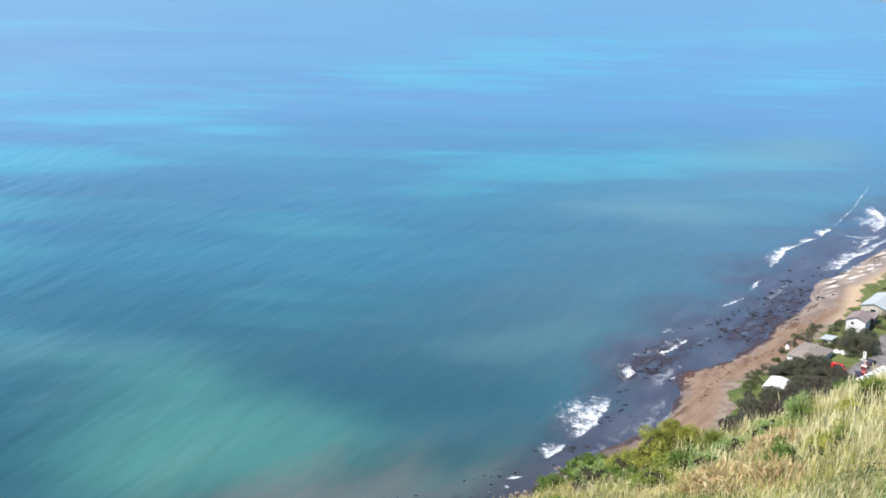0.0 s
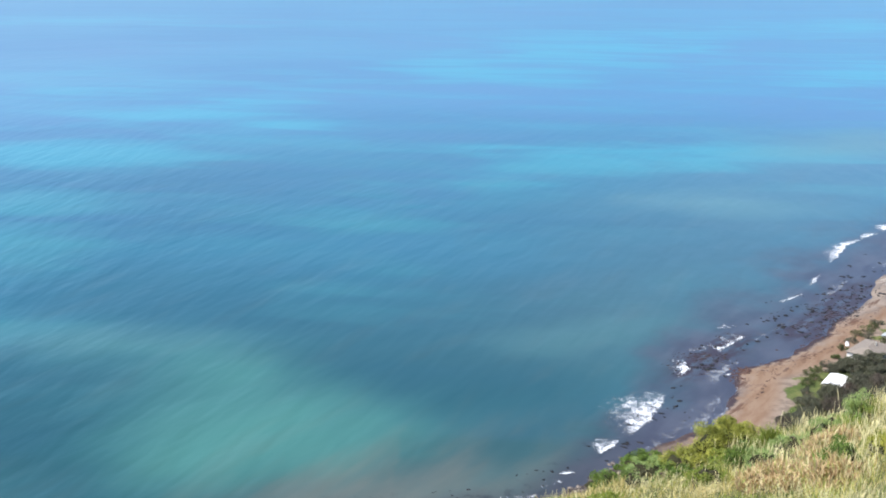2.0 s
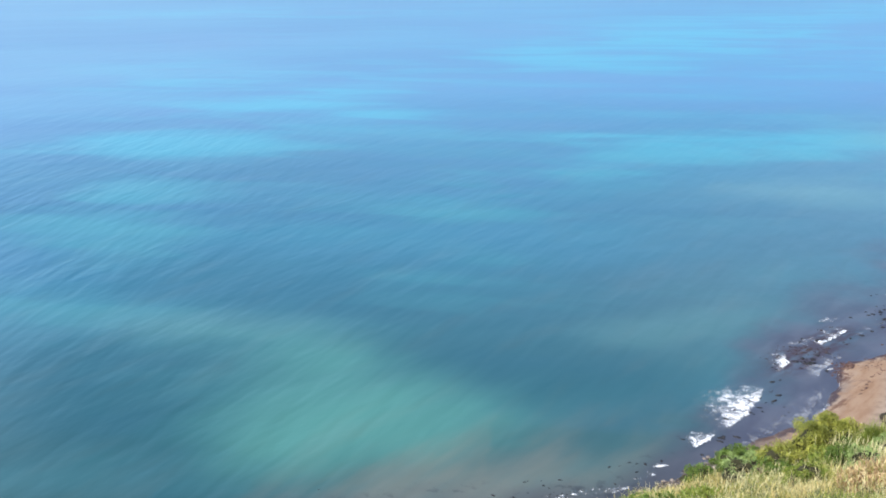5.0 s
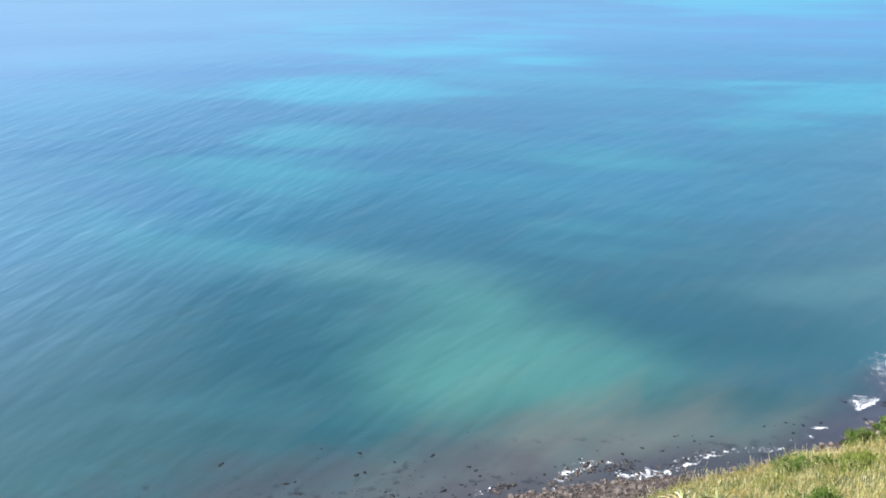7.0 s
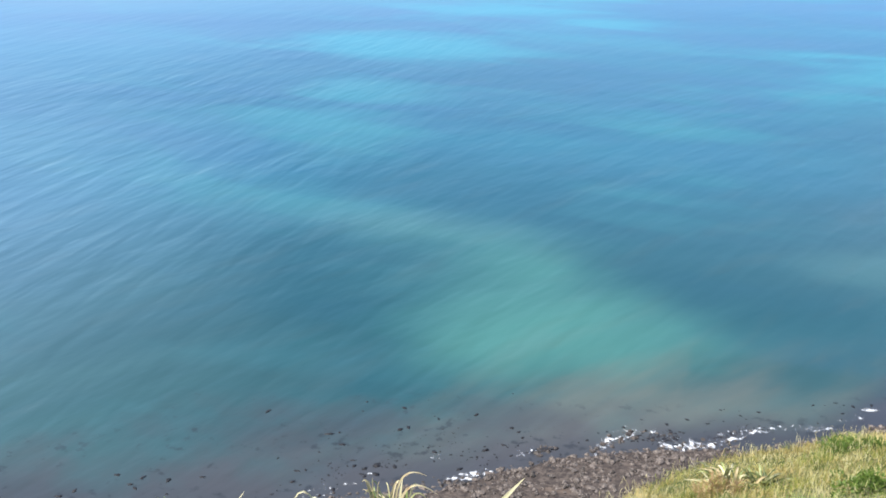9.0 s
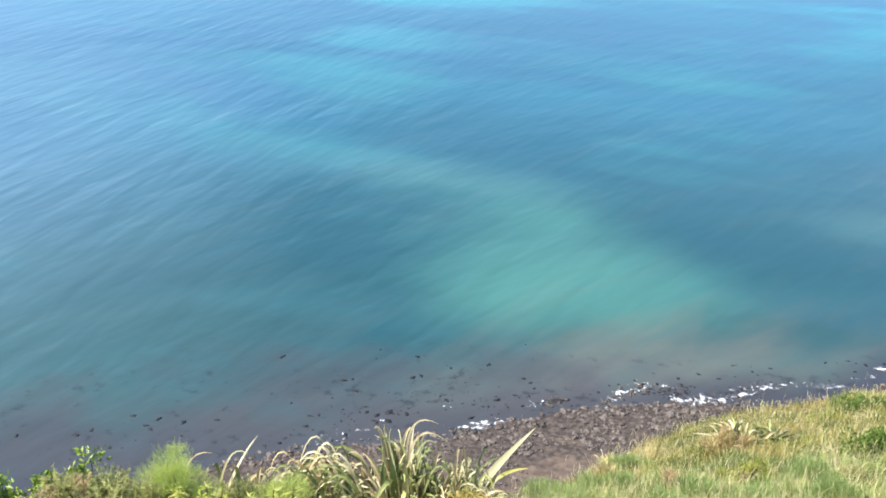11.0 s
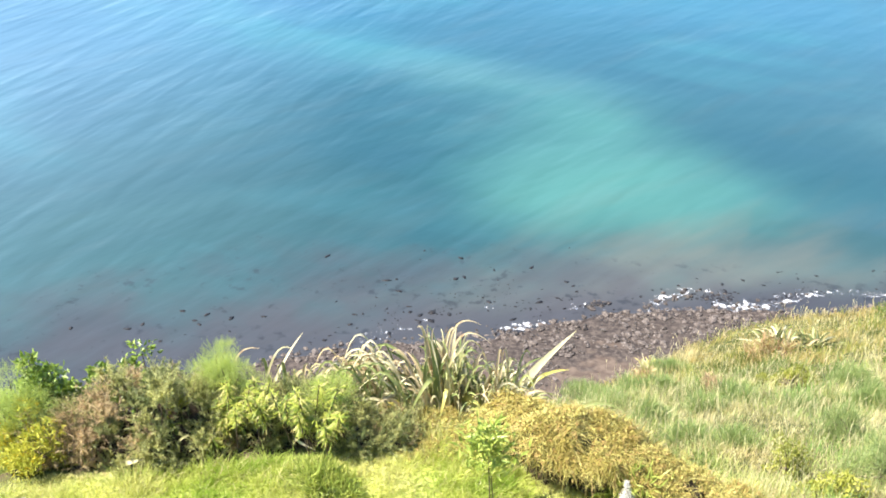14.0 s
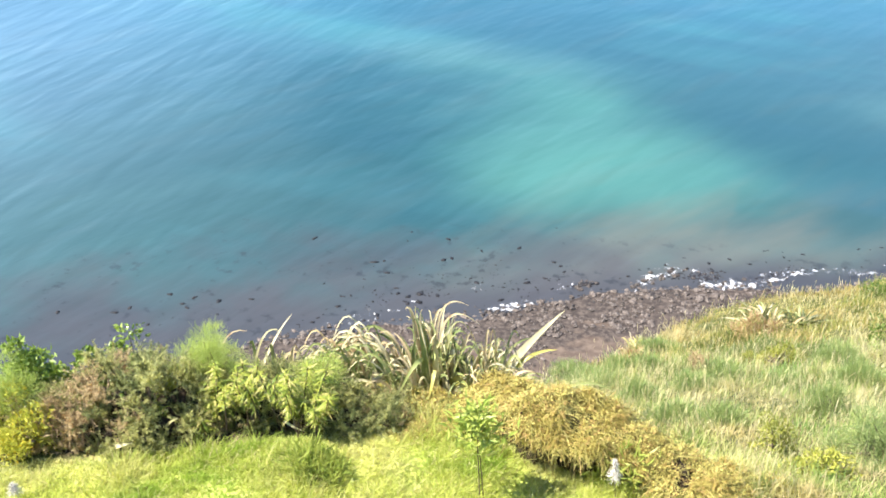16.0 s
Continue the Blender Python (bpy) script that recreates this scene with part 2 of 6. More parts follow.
    if mat:
        me.materials.append(mat)
    return me


def part(name, bm, material, parent, label="", smooth=False):
    """Links a bmesh as one mesh object under a thing or a part."""
    me = bpy.data.meshes.new(name)
    bm.normal_update()
    bm.to_mesh(me)
    bm.free()
    if smooth:
        me.polygons.foreach_set("use_smooth", np.full(len(me.polygons), True))
    me.materials.append(material)
    ob = new(name, me)
    ob.parent = parent
    return tagged(ob, label)


def part_np(name, me, parent, label=""):
    ob = new(name, me)
    ob.parent = parent
    return tagged(ob, label)


def thing(name, m, label, category, group="", kind=""):
    ob = new(name)
    ob.matrix_world = m
    ob.empty_display_size = 0.1
    return tagged(ob, label, category, group, kind)


# ---------------------------------------------------------------- lie of the land
def shore_line():
    """The water's edge from the headland's foot along the beach to the far end of the bay."""
    a = [(-420, -260), (-300, -60), (-200, 55), (-150, 105), (-126, 128), (-100, 149), (-85, 159), (-68, 169), (-57, 179), (-45, 190),
         (-30, 198), (-15, 204), (0, 210), (12, 218), (25, 231), (35, 243), (47, 253), (63, 264), (74, 288), (79, 306), (97, 317)]
    b = [(117, 339), (123, 351), (145, 377), (158, 406), (170, 415), (211, 461), (300, 560), (450, 760), (700, 1150), (1000, 1800), (1420, 2900), (1640, 3900), (1500, 4900), (400, 6500)]
    return np.array(a + b, dtype=float)


SHORE = shore_line()


def shore_distance(x, y):
    """Metres inland of the water's edge, negative out at sea."""
    x, y = np.asarray(x, float), np.asarray(y, float)
    best, sign = np.full(x.shape, 1e9), np.ones(x.shape)
    for (ax, ay), (bx, by) in zip(SHORE[:-1], SHORE[1:]):
        dx, dy = bx - ax, by - ay
        k = np.clip(((x - ax) * dx + (y - ay) * dy) / (dx * dx + dy * dy), 0, 1)
        d = np.hypot(x - ax - k * dx, y - ay - k * dy)
        side = np.where(dx * (y - ay) - dy * (x - ax) > 0, -1.0, 1.0)
        near = d < best - 1e-6
        best, sign = np.where(near, d, best), np.where(near, side, sign)
    return best * sign


def wobble(x, y, size, seed=0.0):
    """A smooth, uneven field between about -1 and 1, made of crossed waves."""
    u, v = np.asarray(x, float) / size, np.asarray(y, float) / size
    s = np.sin(1.7 * u + 1.1 * v + seed) + np.sin(-1.3 * u + 2.1 * v + 1.7 * seed) + 0.6 * np.sin(3.1 * u - 2.7 * v + 2.3 * seed) + 0.5 * np.sin(4.3 * u + 3.9 * v + 0.7 * seed)
    return s / 3.1


# the brow of the hill: bearing, how far off it lies, and how steeply one looks down at it
BROW_AZ = [-180, -90, -60, -50, -40, -30, -24, -20, -16.4, -12.2, -8.3, -4, -0.7, 3.5, 6, 10, 12.3, 16.2, 18.7, 21.4, 23.6, 25.5, 40, 60, 90, 180]
BROW_R = [6, 8.5, 8.7, 8.2, 7.9, 7.8, 7.9, 13, 17, 20, 23, 25, 26, 28, 29, 30, 31, 32, 33, 34, 34, 34, 40, 40, 20, 6]
BROW_DOWN = [30, 36, 37.8, 39.5, 40.5, 40.8, 40.8, 39.5, 38.85, 37.1, 35.25, 33.3, 32.3, 30.8, 30.0, 28.2, 27.4, 25.9, 25.0, 23.7, 22.1, 21.2, 18, 12, 8, 10]


def ground_height(x, y):
    x, y = np.asarray(x, float), np.asarray(y, float)
    r, az = np.hypot(x, y), np.degrees(np.arctan2(x, y))
    re = np.interp(az, BROW_AZ, BROW_R)
    ze = -re * np.tan(np.radians(np.interp(az, BROW_AZ, BROW_DOWN)))
    flat = np.interp(az, [-180, -60, -10, 10, 30, 60, 180], [-1.7, -6.7, -6.7, -6.3, -5.6, -4.5, -1.7])
    r0 = np.minimum(np.interp(az, [-180, -20, -12, 0, 30, 180], [7.2, 7.2, 7.0, 7.0, 7.5, 5.0]), re - 0.3)
    bank = np.interp(r, [0, 0.9, 5.0], [0, 0, 1])
    near = -1.65 + (flat + 1.65) * bank * bank * (3 - 2 * bank)
    k = np.clip((r - r0) / np.maximum(re - r0, 0.2), 0, 1)
    slope = flat + (ze - flat) * k
    over = np.maximum(r - re, 0)
    fall = ze - over * 1.0 - 0.25 * np.minimum(over, 12) ** 2 / 12
    z = EYE + np.where(r < r0, near, np.where(r < re, slope, fall))
    z = z + np.where(r > 7.8, wobble(x, y, 1.6) * 0.12 + wobble(x, y, 5.0, 2.0) * 0.2, wobble(x, y, 0.9) * 0.03) * np.clip(r - 2, 0, 1)
    d = shore_distance(x, y)
    low = np.where(d < 0, np.maximum(d * 0.06, -8.0), np.minimum(d * 0.075, 2.4 + np.minimum(d, 300) * 0.004))
    low = low + np.where(np.abs(d) < 60, wobble(x, y, 4.0, 1.0) * 0.10, 0)
    return np.maximum(z, low), z > low


def height(x, y):
    return float(ground_height(np.array([x]), np.array([y]))[0][0])


def polar_grid(azs, rs):
    a, r = np.meshgrid(np.radians(azs), rs, indexing="ij")
    x, y = (np.sin(a) * r).ravel(), (np.cos(a) * r).ravel()
    n, k = len(azs), len(rs)
    i, j = np.meshgrid(np.arange(n - 1), np.arange(k - 1), indexing="ij")
    q = (i * k + j).ravel()
    return x, y, np.stack([q, q + 1, q + k + 1, q + k], 1)


# where the lawn ends against the shrubs, from one end to the other
HEDGE_X = [-7.6, -6.9, -6.4, -5.86, -5.25, -4.55, -3.9, -3.45]
HEDGE_Y = [4.22, 4.60, 4.94, 5.12, 5.60, 6.05, 6.36, 6.66]


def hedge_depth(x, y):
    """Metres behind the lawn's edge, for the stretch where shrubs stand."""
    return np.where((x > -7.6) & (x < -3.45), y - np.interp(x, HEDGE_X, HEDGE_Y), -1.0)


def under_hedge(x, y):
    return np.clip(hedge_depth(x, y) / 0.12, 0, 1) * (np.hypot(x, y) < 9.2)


def build_ground():
    azs = np.concatenate([np.arange(-180, -66, 3.0), np.arange(-66, 38, 0.4), np.arange(38, 180, 3.0), [180.0]])
    rs = np.concatenate([[0.001], np.arange(0.5, 36, 0.33), np.geomspace(36, 140, 50), np.arange(143, 480, 3.0), np.geomspace(490, 7500, 40)])
    x, y, faces = polar_grid(azs, rs)
    middle = np.hypot(x, y) < 0.01
    x[middle], y[middle] = 0.11, 0.07
    z, hill = ground_height(x, y)
    d = shore_distance(x, y)
    rocky = np.clip((58 - x) / 25, 0, 1)
    me = mesh_np("ground", np.stack([x, y, z], 1), faces, ground_material(), {"shore": d, "hill": hill.astype(float), "shaded_litter": under_hedge(x, y), "lawn": np.clip((8.2 - np.hypot(x, y)) / 0.3, 0, 1) * np.clip((-0.2 - x) / 0.6, 0, 1) * np.clip((np.hypot(x, y) - 5.0) / 0.5, 0, 1) * (1 - under_hedge(x, y)) * (y > 1), "rocky": rocky, "flat_sand": np.clip((x - 125) / 4, 0, 13)}, smooth=True)
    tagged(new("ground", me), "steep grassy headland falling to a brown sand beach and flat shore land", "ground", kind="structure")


build_ground()


# ---------------------------------------------------------------- the sea
TABLE = np.random.RandomState(5).rand(256, 256)


def value_noise(x, y, size, octaves=4, seed=0):
    """Uneven noise between 0 and 1."""
    total, weight, amount = 0.0, 0.0, 1.0
    for o in range(octaves):
        u, v = np.asarray(x) / size * 2 ** o + 17.3 * o + seed * 3.1, np.asarray(y) / size * 2 ** o + 5.7 * o + seed * 7.7
        i, j = np.floor(u).astype(int), np.floor(v).astype(int)
        a, b = u - i, v - j
        a, b = a * a * (3 - 2 * a), b * b * (3 - 2 * b)
        q = TABLE[i % 256, j % 256] * (1 - a) * (1 - b) + TABLE[(i + 1) % 256, j % 256] * a * (1 - b) + TABLE[i % 256, (j + 1) % 256] * (1 - a) * b + TABLE[(i + 1) % 256, (j + 1) % 256] * a * b
        total, weight, amount = total + q * amount, weight + amount, amount * 0.55
    return total / weight


# drifts of colour in the water: centre x and y, half length, half width, lean in degrees
CYAN_FAR = [(-44, 1143, 130, 95, 17), (160, 1374, 140, 100, 54), (-404, 990, 120, 90, -13), (403, 1128, 170, 75, 65), (600, 1900, 420, 120, 30), (-700, 1900, 300, 130, -10)]
CYAN = [(-273, 823, 90, 50, 43), (-181, 768, 70, 36, -35), (-273, 623, 60, 44, -19), (58, 662, 80, 46, 10), (180, 667, 95, 42, 9), (-21, 563, 46, 30, 6), (-61, 483, 36, 30, 21), (-47, 400, 32, 24, 26),
        (-313, 667, 66, 50, -51), (-229, 461, 58, 36, -58), (-205, 394, 36, 30, -26), (-207, 332, 52, 18, -9), (-267, 227, 36, 20, -39)]
MILKY = [(138, 525, 60, 30, -12), (255, 711, 95, 62, 46), (30, 335, 38, 14, 21), (-140, 318, 38, 14, -2)]
BLOOM = [(-58, 252, 34, 19, 10), (-84, 286, 34, 20, -60), (-44, 243, 26, 11, 14), (-82, 275, 27, 24, 0), (-106, 303, 34, 13, -16), (-66, 235, 24, 13, 14), (-62, 256, 26, 14, 16)]
REEF_WEED = [(130, 354, 14, 6, 50), (142, 374, 14, 6, 52), (122, 352, 15, 7, 48), (135, 369, 14, 8, 50), (146, 388, 12, 5, 52), (74, 318, 11, 6, 38), (84, 330, 8, 5, 45), (112, 346, 8, 4, 40), (64, 305, 7, 4, 60)]
HAZE = [(105, 428, 72, 55, 42), (57, 360, 48, 38, 26), (185, 595, 110, 70, 56)]
VIOLET = [(-90, 1471, 120, 95, 79), (-511, 1892, 210, 110, 15), (72, 2234, 220, 155, 54), (278, 1286, 200, 105, 69), (33, 945, 120, 100, 48), (229, 880, 140, 85, 22), (-186, 925, 88, 56, 5), (-257, 710, 92, 36, 2),
          (-59, 707, 56, 34, 6), (-9, 608, 32, 27, 18), (-297, 415, 88, 62, -12), (-138, 530, 84, 62, 13), (-546, 666, 110, 64, -6), (-325, 783, 88, 29, 51), (-551, 1363, 130, 104, -41)]
DEEP_WATER = [(-157, 560, 90, 54, -1), (34, 509, 74, 34, 6), (95, 445, 70, 42, 12), (-172, 403, 58, 42, -38), (-89, 346, 46, 24, -1), (-5, 357, 58, 33, 4), (-10, 296, 42, 20, 6), (-113, 255, 27, 14, -62),
        (-178, 281, 60, 22, -6), (-130, 242, 40, 25, 11), (-106, 207, 29, 17, 14), (-56, 299, 30, 15, -21), (-8, 276, 34, 14, 24), (-132, 372, 63, 33, 14), (-145, 257, 38, 29, 20)]


def drifts(x, y, patches, ragged=0.55):
    """How strongly each place lies inside soft, ragged drifts; their edges tear into wisps that grow with distance."""
    r = np.hypot(x, y)
    az, lr = np.degrees(np.arctan2(x, y)), np.log(r) * 60.0
    wx = (value_noise(az, lr, 9.0, 4, 1) - 0.5) * 2 * ragged
    wy = (value_noise(az, lr, 7.0, 4, 6) - 0.5) * 2 * ragged
    total = np.zeros(len(x))
    for cx, cy, rx, ry, lean in patches:
        c, s = math.cos(radians(lean)), math.sin(radians(lean))
        u, v = ((x - cx) * c + (y - cy) * s) / rx + wx, (-(x - cx) * s + (y - cy) * c) / ry + wy
        total += np.exp(-(u * u + v * v) * 0.75)
    return total


def build_sea():
    azs = np.concatenate([np.arange(-180, -64, 4.0), np.arange(-64, 36, 0.4), np.arange(36, 180.1, 4.0)])
    rs = np.concatenate([np.arange(90, 520, 3.0), np.geomspace(523, 7400, 190)])
    x, y, faces = polar_grid(azs, rs)
    cyan = 1.15 * (1 - np.exp(-0.9 * (drifts(x, y, CYAN) + drifts(x, y, CYAN_FAR, 0.8))))
    milky = np.clip(0.75 * drifts(x, y, MILKY), 0, 1)
    bloom = 1 - np.exp(-0.33 * drifts(x, y, [(a, b, c * 1.25, d * 1.25, e) for a, b, c, d, e in BLOOM], 0.42))
    violet = 1.15 * (1 - np.exp(-0.8 * drifts(x, y, VIOLET, 0.7)))
    deep = 1.1 * (1 - np.exp(-0.7 * drifts(x, y, DEEP_WATER, 0.55)))
    r, az = np.hypot(x, y), np.degrees(np.arctan2(x, y))
    # where sun glare and reflected sky are painted in, by bearing and range
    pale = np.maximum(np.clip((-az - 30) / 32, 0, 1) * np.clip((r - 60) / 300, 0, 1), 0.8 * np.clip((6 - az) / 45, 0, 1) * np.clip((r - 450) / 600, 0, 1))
    d = -shore_distance(x, y)
    s = np.exp(-((d - 13 + 16 * (value_noise(x, y, 26, 3, 3) - 0.5)) / np.where(x < -25, 28.0, 21.0)) ** 2) * np.clip((42 - x) / 60, 0, 1) * np.clip((x + 120) / 70, 0.12, 1)
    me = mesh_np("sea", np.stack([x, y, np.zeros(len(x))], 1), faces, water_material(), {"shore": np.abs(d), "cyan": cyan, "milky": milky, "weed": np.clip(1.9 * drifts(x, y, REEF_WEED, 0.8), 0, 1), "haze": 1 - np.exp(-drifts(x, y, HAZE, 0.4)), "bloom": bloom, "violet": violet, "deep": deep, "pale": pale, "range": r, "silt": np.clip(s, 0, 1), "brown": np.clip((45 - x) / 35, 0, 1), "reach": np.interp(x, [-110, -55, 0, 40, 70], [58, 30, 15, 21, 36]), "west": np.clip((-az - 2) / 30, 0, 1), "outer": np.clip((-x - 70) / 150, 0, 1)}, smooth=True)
    tagged(new("water", me), "calm turquoise and blue sea, silty brown along the shore", "sea", kind="structure")


build_sea()
# ---------------------------------------------------------------- shore: foam, rocks, weed
def foam_material():
    """Foam that thins out to lace where its density falls."""
    m = Mat("sea_foam", 0.85, 0.2)
    m.color(m.mix(m.ramp(m.noise(2.5, 4), 0.3, 0.7), (0.42, 0.45, 0.50), (0.80, 0.82, 0.85)))
    fine = m.math("ADD", m.ramp(m.noise(2.2, 5, rough=0.72, distort=2.4), 0.30, 0.70, 0.0, 0.80), m.ramp(m.noise(0.7, 3, distort=1.2), 0.3, 0.7, 0.0, 0.40))
    cover = m.ramp(m.math("SUBTRACT", m.attr("dens"), fine), -0.14, 0.36, 0.0, 0.92)
    cover = m.math("MULTIPLY", cover, m.attr("body"))
    clear = m.t.nodes.new("ShaderNodeBsdfTransparent")
    x = m.t.nodes.new("ShaderNodeMixShader")
    m.put(x.inputs[0], cover)
    m.t.links.new(clear.outputs[0], x.inputs[1])
    m.t.links.new(m.b.outputs[0], x.inputs[2])
    m.t.links.new(x.outputs[0], m.t.nodes["Material Output"].inputs["Surface"])
    return m.m


FOAM = foam_material()


def foam(points, depth, cover=0.5, seed=0, label="white broken surf foam drifting over the shallows", lip=0.22, taper=1.0, body=1.0, broken=0.95, grain=2.4):
    """Foam behind a breaking edge: points along the edge, then how many metres it trails to the points' left side."""
    cell = 0.4
    pts = np.array(points, float)
    seg = np.hypot(*np.diff(pts, axis=0).T)
    s = np.concatenate([[0], np.cumsum(seg)])
    nu, nv = max(int(s[-1] / cell), 6), max(int(depth / cell), 6)
    u, v = np.meshgrid(np.linspace(0, 1, nu + 1), np.linspace(-0.06, 1, nv + 1), indexing="ij")
    px, py = np.interp(u * s[-1], s, pts[:, 0]), np.interp(u * s[-1], s, pts[:, 1])
    ends = np.sin(np.pi * np.clip(u, 0.001, 0.999)) ** (0.6 * taper)
    dx, dy = np.gradient(px, axis=0), np.gradient(py, axis=0)
    n = np.hypot(dx, dy) + 1e-6
    edge = (value_noise(u * s[-1], u * 0, 3.0, 3, seed) - 0.5) * 2.2 * min(1.0, depth * 0.4)
    off = v * depth * (0.35 + 0.65 * ends) * (0.6 + 0.8 * value_noise(u * s[-1], u * 0, 5.0, 2, seed + 4)) + edge
    x, y = px - dy / n * off, py + dx / n * off
    patch = value_noise(x, y, grain, 3, seed + 2)
    dens = cover + 0.36 - 0.68 * np.clip(v, 0, 1) + broken * (patch - 0.5) - 0.55 * (1 - ends) - 9.0 * np.clip(-v, 0, 1)
    dens[:, -1] = 0.0
    z = 0.04 + lip * np.exp(-(np.clip(v, 0, 1) * depth / 0.8) ** 2) * ends * (0.4 + 1.0 * patch) * (v >= -0.01)
    i, j = np.meshgrid(np.arange(nu), np.arange(nv), indexing="ij")
    q = (i * (nv + 1) + j).ravel()
    me = mesh_np("surf_foam", np.stack([x.ravel(), y.ravel(), z.ravel()], 1), np.stack([q, q + 1, q + nv + 2, q + nv + 1], 1), FOAM, {"dens": dens.ravel(), "body": np.full(dens.size, body)}, smooth=True)
    return tagged(new("surf_foam", me), label, "foam", kind="stuff")


# breakers off the beach
foam([(29, 246), (33, 250), (36, 256)], 6, 0.58, 1, "small white breaker spilling over dark shallows")
foam([(38, 257), (44, 266), (49, 276), (53, 287)], 15, 0.52, 2, "broad white breaker with lacy foam trailing behind", broken=0.85, body=0.88)
foam([(17, 234), (22, 235)], 2, 0.46, 3)
foam([(4, 219), (13, 223)], 3, 0.36, 4)
foam([(54, 256), (65, 268), (75, 288), (79, 308)], 1.0, 0.10, 5, "thin foam line where water meets sand", 0.03, 0.3)
foam([(107, 371), (112, 374), (122, 384)], 2.0, 0.51, 8, "low broken wave crest along the reef edge")
foam([(126, 392), (134, 405), (137, 412)], 2.4, 0.46, 9, "low broken wave crest along the reef edge")
foam([(146, 428), (153, 440), (161, 455), (173, 466)], 7, 0.58, 10, "white breaker curling along the outer bar")
foam([(172, 467), (184, 477)], 4, 0.62, 11, "white breaker curling along the outer bar")
foam([(186, 480), (199, 498)], 5, 0.66, 12, "white breaker curling along the outer bar")
foam([(199, 497), (210, 515), (222, 534), (240, 566), (259, 601)], 1.6, 0.30, 13, "thin line of a wave about to break", 0.25, 0.2)
foam([(229, 505), (235, 524), (240, 549)], 9, 0.62, 14, "white breaker curling along the outer bar")
foam([(160, 420), (175, 427), (190, 445), (201, 455), (212, 470)], 8, 0.46, 15, "wash of white foam sliding up the sand")
foam([(194, 462), (200, 462), (208, 474), (219, 484)], 6, 0.46, 16, "wash of white foam sliding up the sand")
foam([(217, 490), (228, 505), (240, 528)], 16, 0.46, 17, "wash of white foam sliding up the sand")
foam([(240, 515), (262, 545), (290, 580)], 14, 0.41, 18, "wash of white foam sliding up the sand")
foam([(66, 321), (76, 321), (84, 330), (90, 339)], 7, 0.34, 19, "white water breaking round a low reef", broken=1.5)
foam([(78, 343), (89, 345)], 4, 0.34, 20, "white water breaking round a low reef", broken=1.5)
foam([(59, 298), (63, 305), (63, 316)], 7, 0.30, 21, "white water breaking round a low reef", broken=1.5)
foam([(74, 300), (77, 303)], 2, 0.46, 22)
LACE = dict(label="thin lacy foam left on dark wet shallows", lip=0.0, taper=0.5, body=0.30)
foam([(49, 250), (58, 262), (66, 276), (71, 290)], 7, 0.30, 51, **LACE)
foam([(58, 252), (66, 266), (73, 284)], 6, 0.36, 52, **LACE)
foam([(40, 246), (50, 256), (56, 268)], 5, 0.28, 53, **LACE)
foam([(68, 292), (74, 304), (82, 314)], 8, 0.28, 54, **LACE)
foam([(88, 330), (100, 342), (112, 356)], 6, 0.24, 55, **LACE)
foam([(126, 376), (140, 394), (150, 412)], 8, 0.26, 56, **LACE)
THIN = dict(label="thin white sheet of foam sliding back over wet sand", lip=0.02, taper=0.4, body=0.85)
foam([(187, 444), (202, 459), (217, 475), (230, 492)], 3.0, 0.50, 61, **THIN)
foam([(176, 422), (192, 438), (209, 455), (224, 474)], 2.4, 0.40, 62, **THIN)
foam([(174, 409), (190, 427), (203, 441), (220, 462)], 2.0, 0.32, 63, **THIN)
foam([(196, 484), (206, 480), (218, 483)], 3.0, 0.45, 64, **THIN)
foam([(210, 500), (224, 512), (238, 530)], 5.0, 0.30, 65, **THIN)
# along the boulder shore
WASH = dict(label="white wash surging between the shore boulders", lip=0.06, broken=2.8, grain=0.8, body=0.9)
foam([(-44.5, 184.5), (-38, 189), (-33, 192.5), (-28, 197)], 5.0, 0.22, 23, **WASH)
foam([(-39, 193), (-37.5, 198), (-34, 203), (-29, 206.5), (-24, 207.5)], 4.6, 0.16, 24, **WASH)
foam([(-27.5, 203), (-21, 201.5), (-16, 204.5), (-11, 208.5)], 6.5, 0.26, 25, **WASH)
foam([(-13.5, 207), (-9, 211), (-5, 215.5), (1, 220.5)], 5.0, 0.24, 26, **WASH)
foam([(-5, 215.5), (3, 219.5), (9, 222)], 4.0, 0.02, 27, **WASH)
foam([(-68, 172.5), (-63, 175), (-58, 179.5)], 2.9, 0.46, 28, **WASH)
foam([(-61, 176), (-54, 180), (-47, 184)], 1.8, 0.18, 29, **WASH)
foam([(-56, 186), (-52, 190), (-48, 190.5)], 4.3, -0.10, 31, **WASH)
foam([(-100, 151.5), (-92, 157), (-86, 163), (-80, 168)], 5.0, -0.16, 32, **WASH)
foam([(-84.5, 169), (-81.5, 170.8)], 1.9, 0.20, 34, **WASH)
foam([(-74, 179), (-71.5, 179.5), (-70.5, 181.5)], 2.9, 0.0, 35, **WASH)
foam([(12, 226), (20, 232)], 3.6, -0.02, 37, **WASH)
foam([(-46, 180), (-36, 186.5), (-25, 196)], 8.0, -0.22, 38, **WASH)


def far_surf():
    """Surf along the far end of the bay."""
    x, y, f = polar_grid(np.linspace(19.6, 30, 120), np.linspace(3500, 3900, 8))
    w = value_noise(x, y, 90, 3, 3)
    d = shore_distance(x, y)
    keep = (np.abs(d[f[:, 0]] + 10) < 10 + 30 * w[f[:, 0]])
    used = np.unique(f[keep])
    back = np.zeros(len(x), int)
    back[used] = np.arange(len(used))
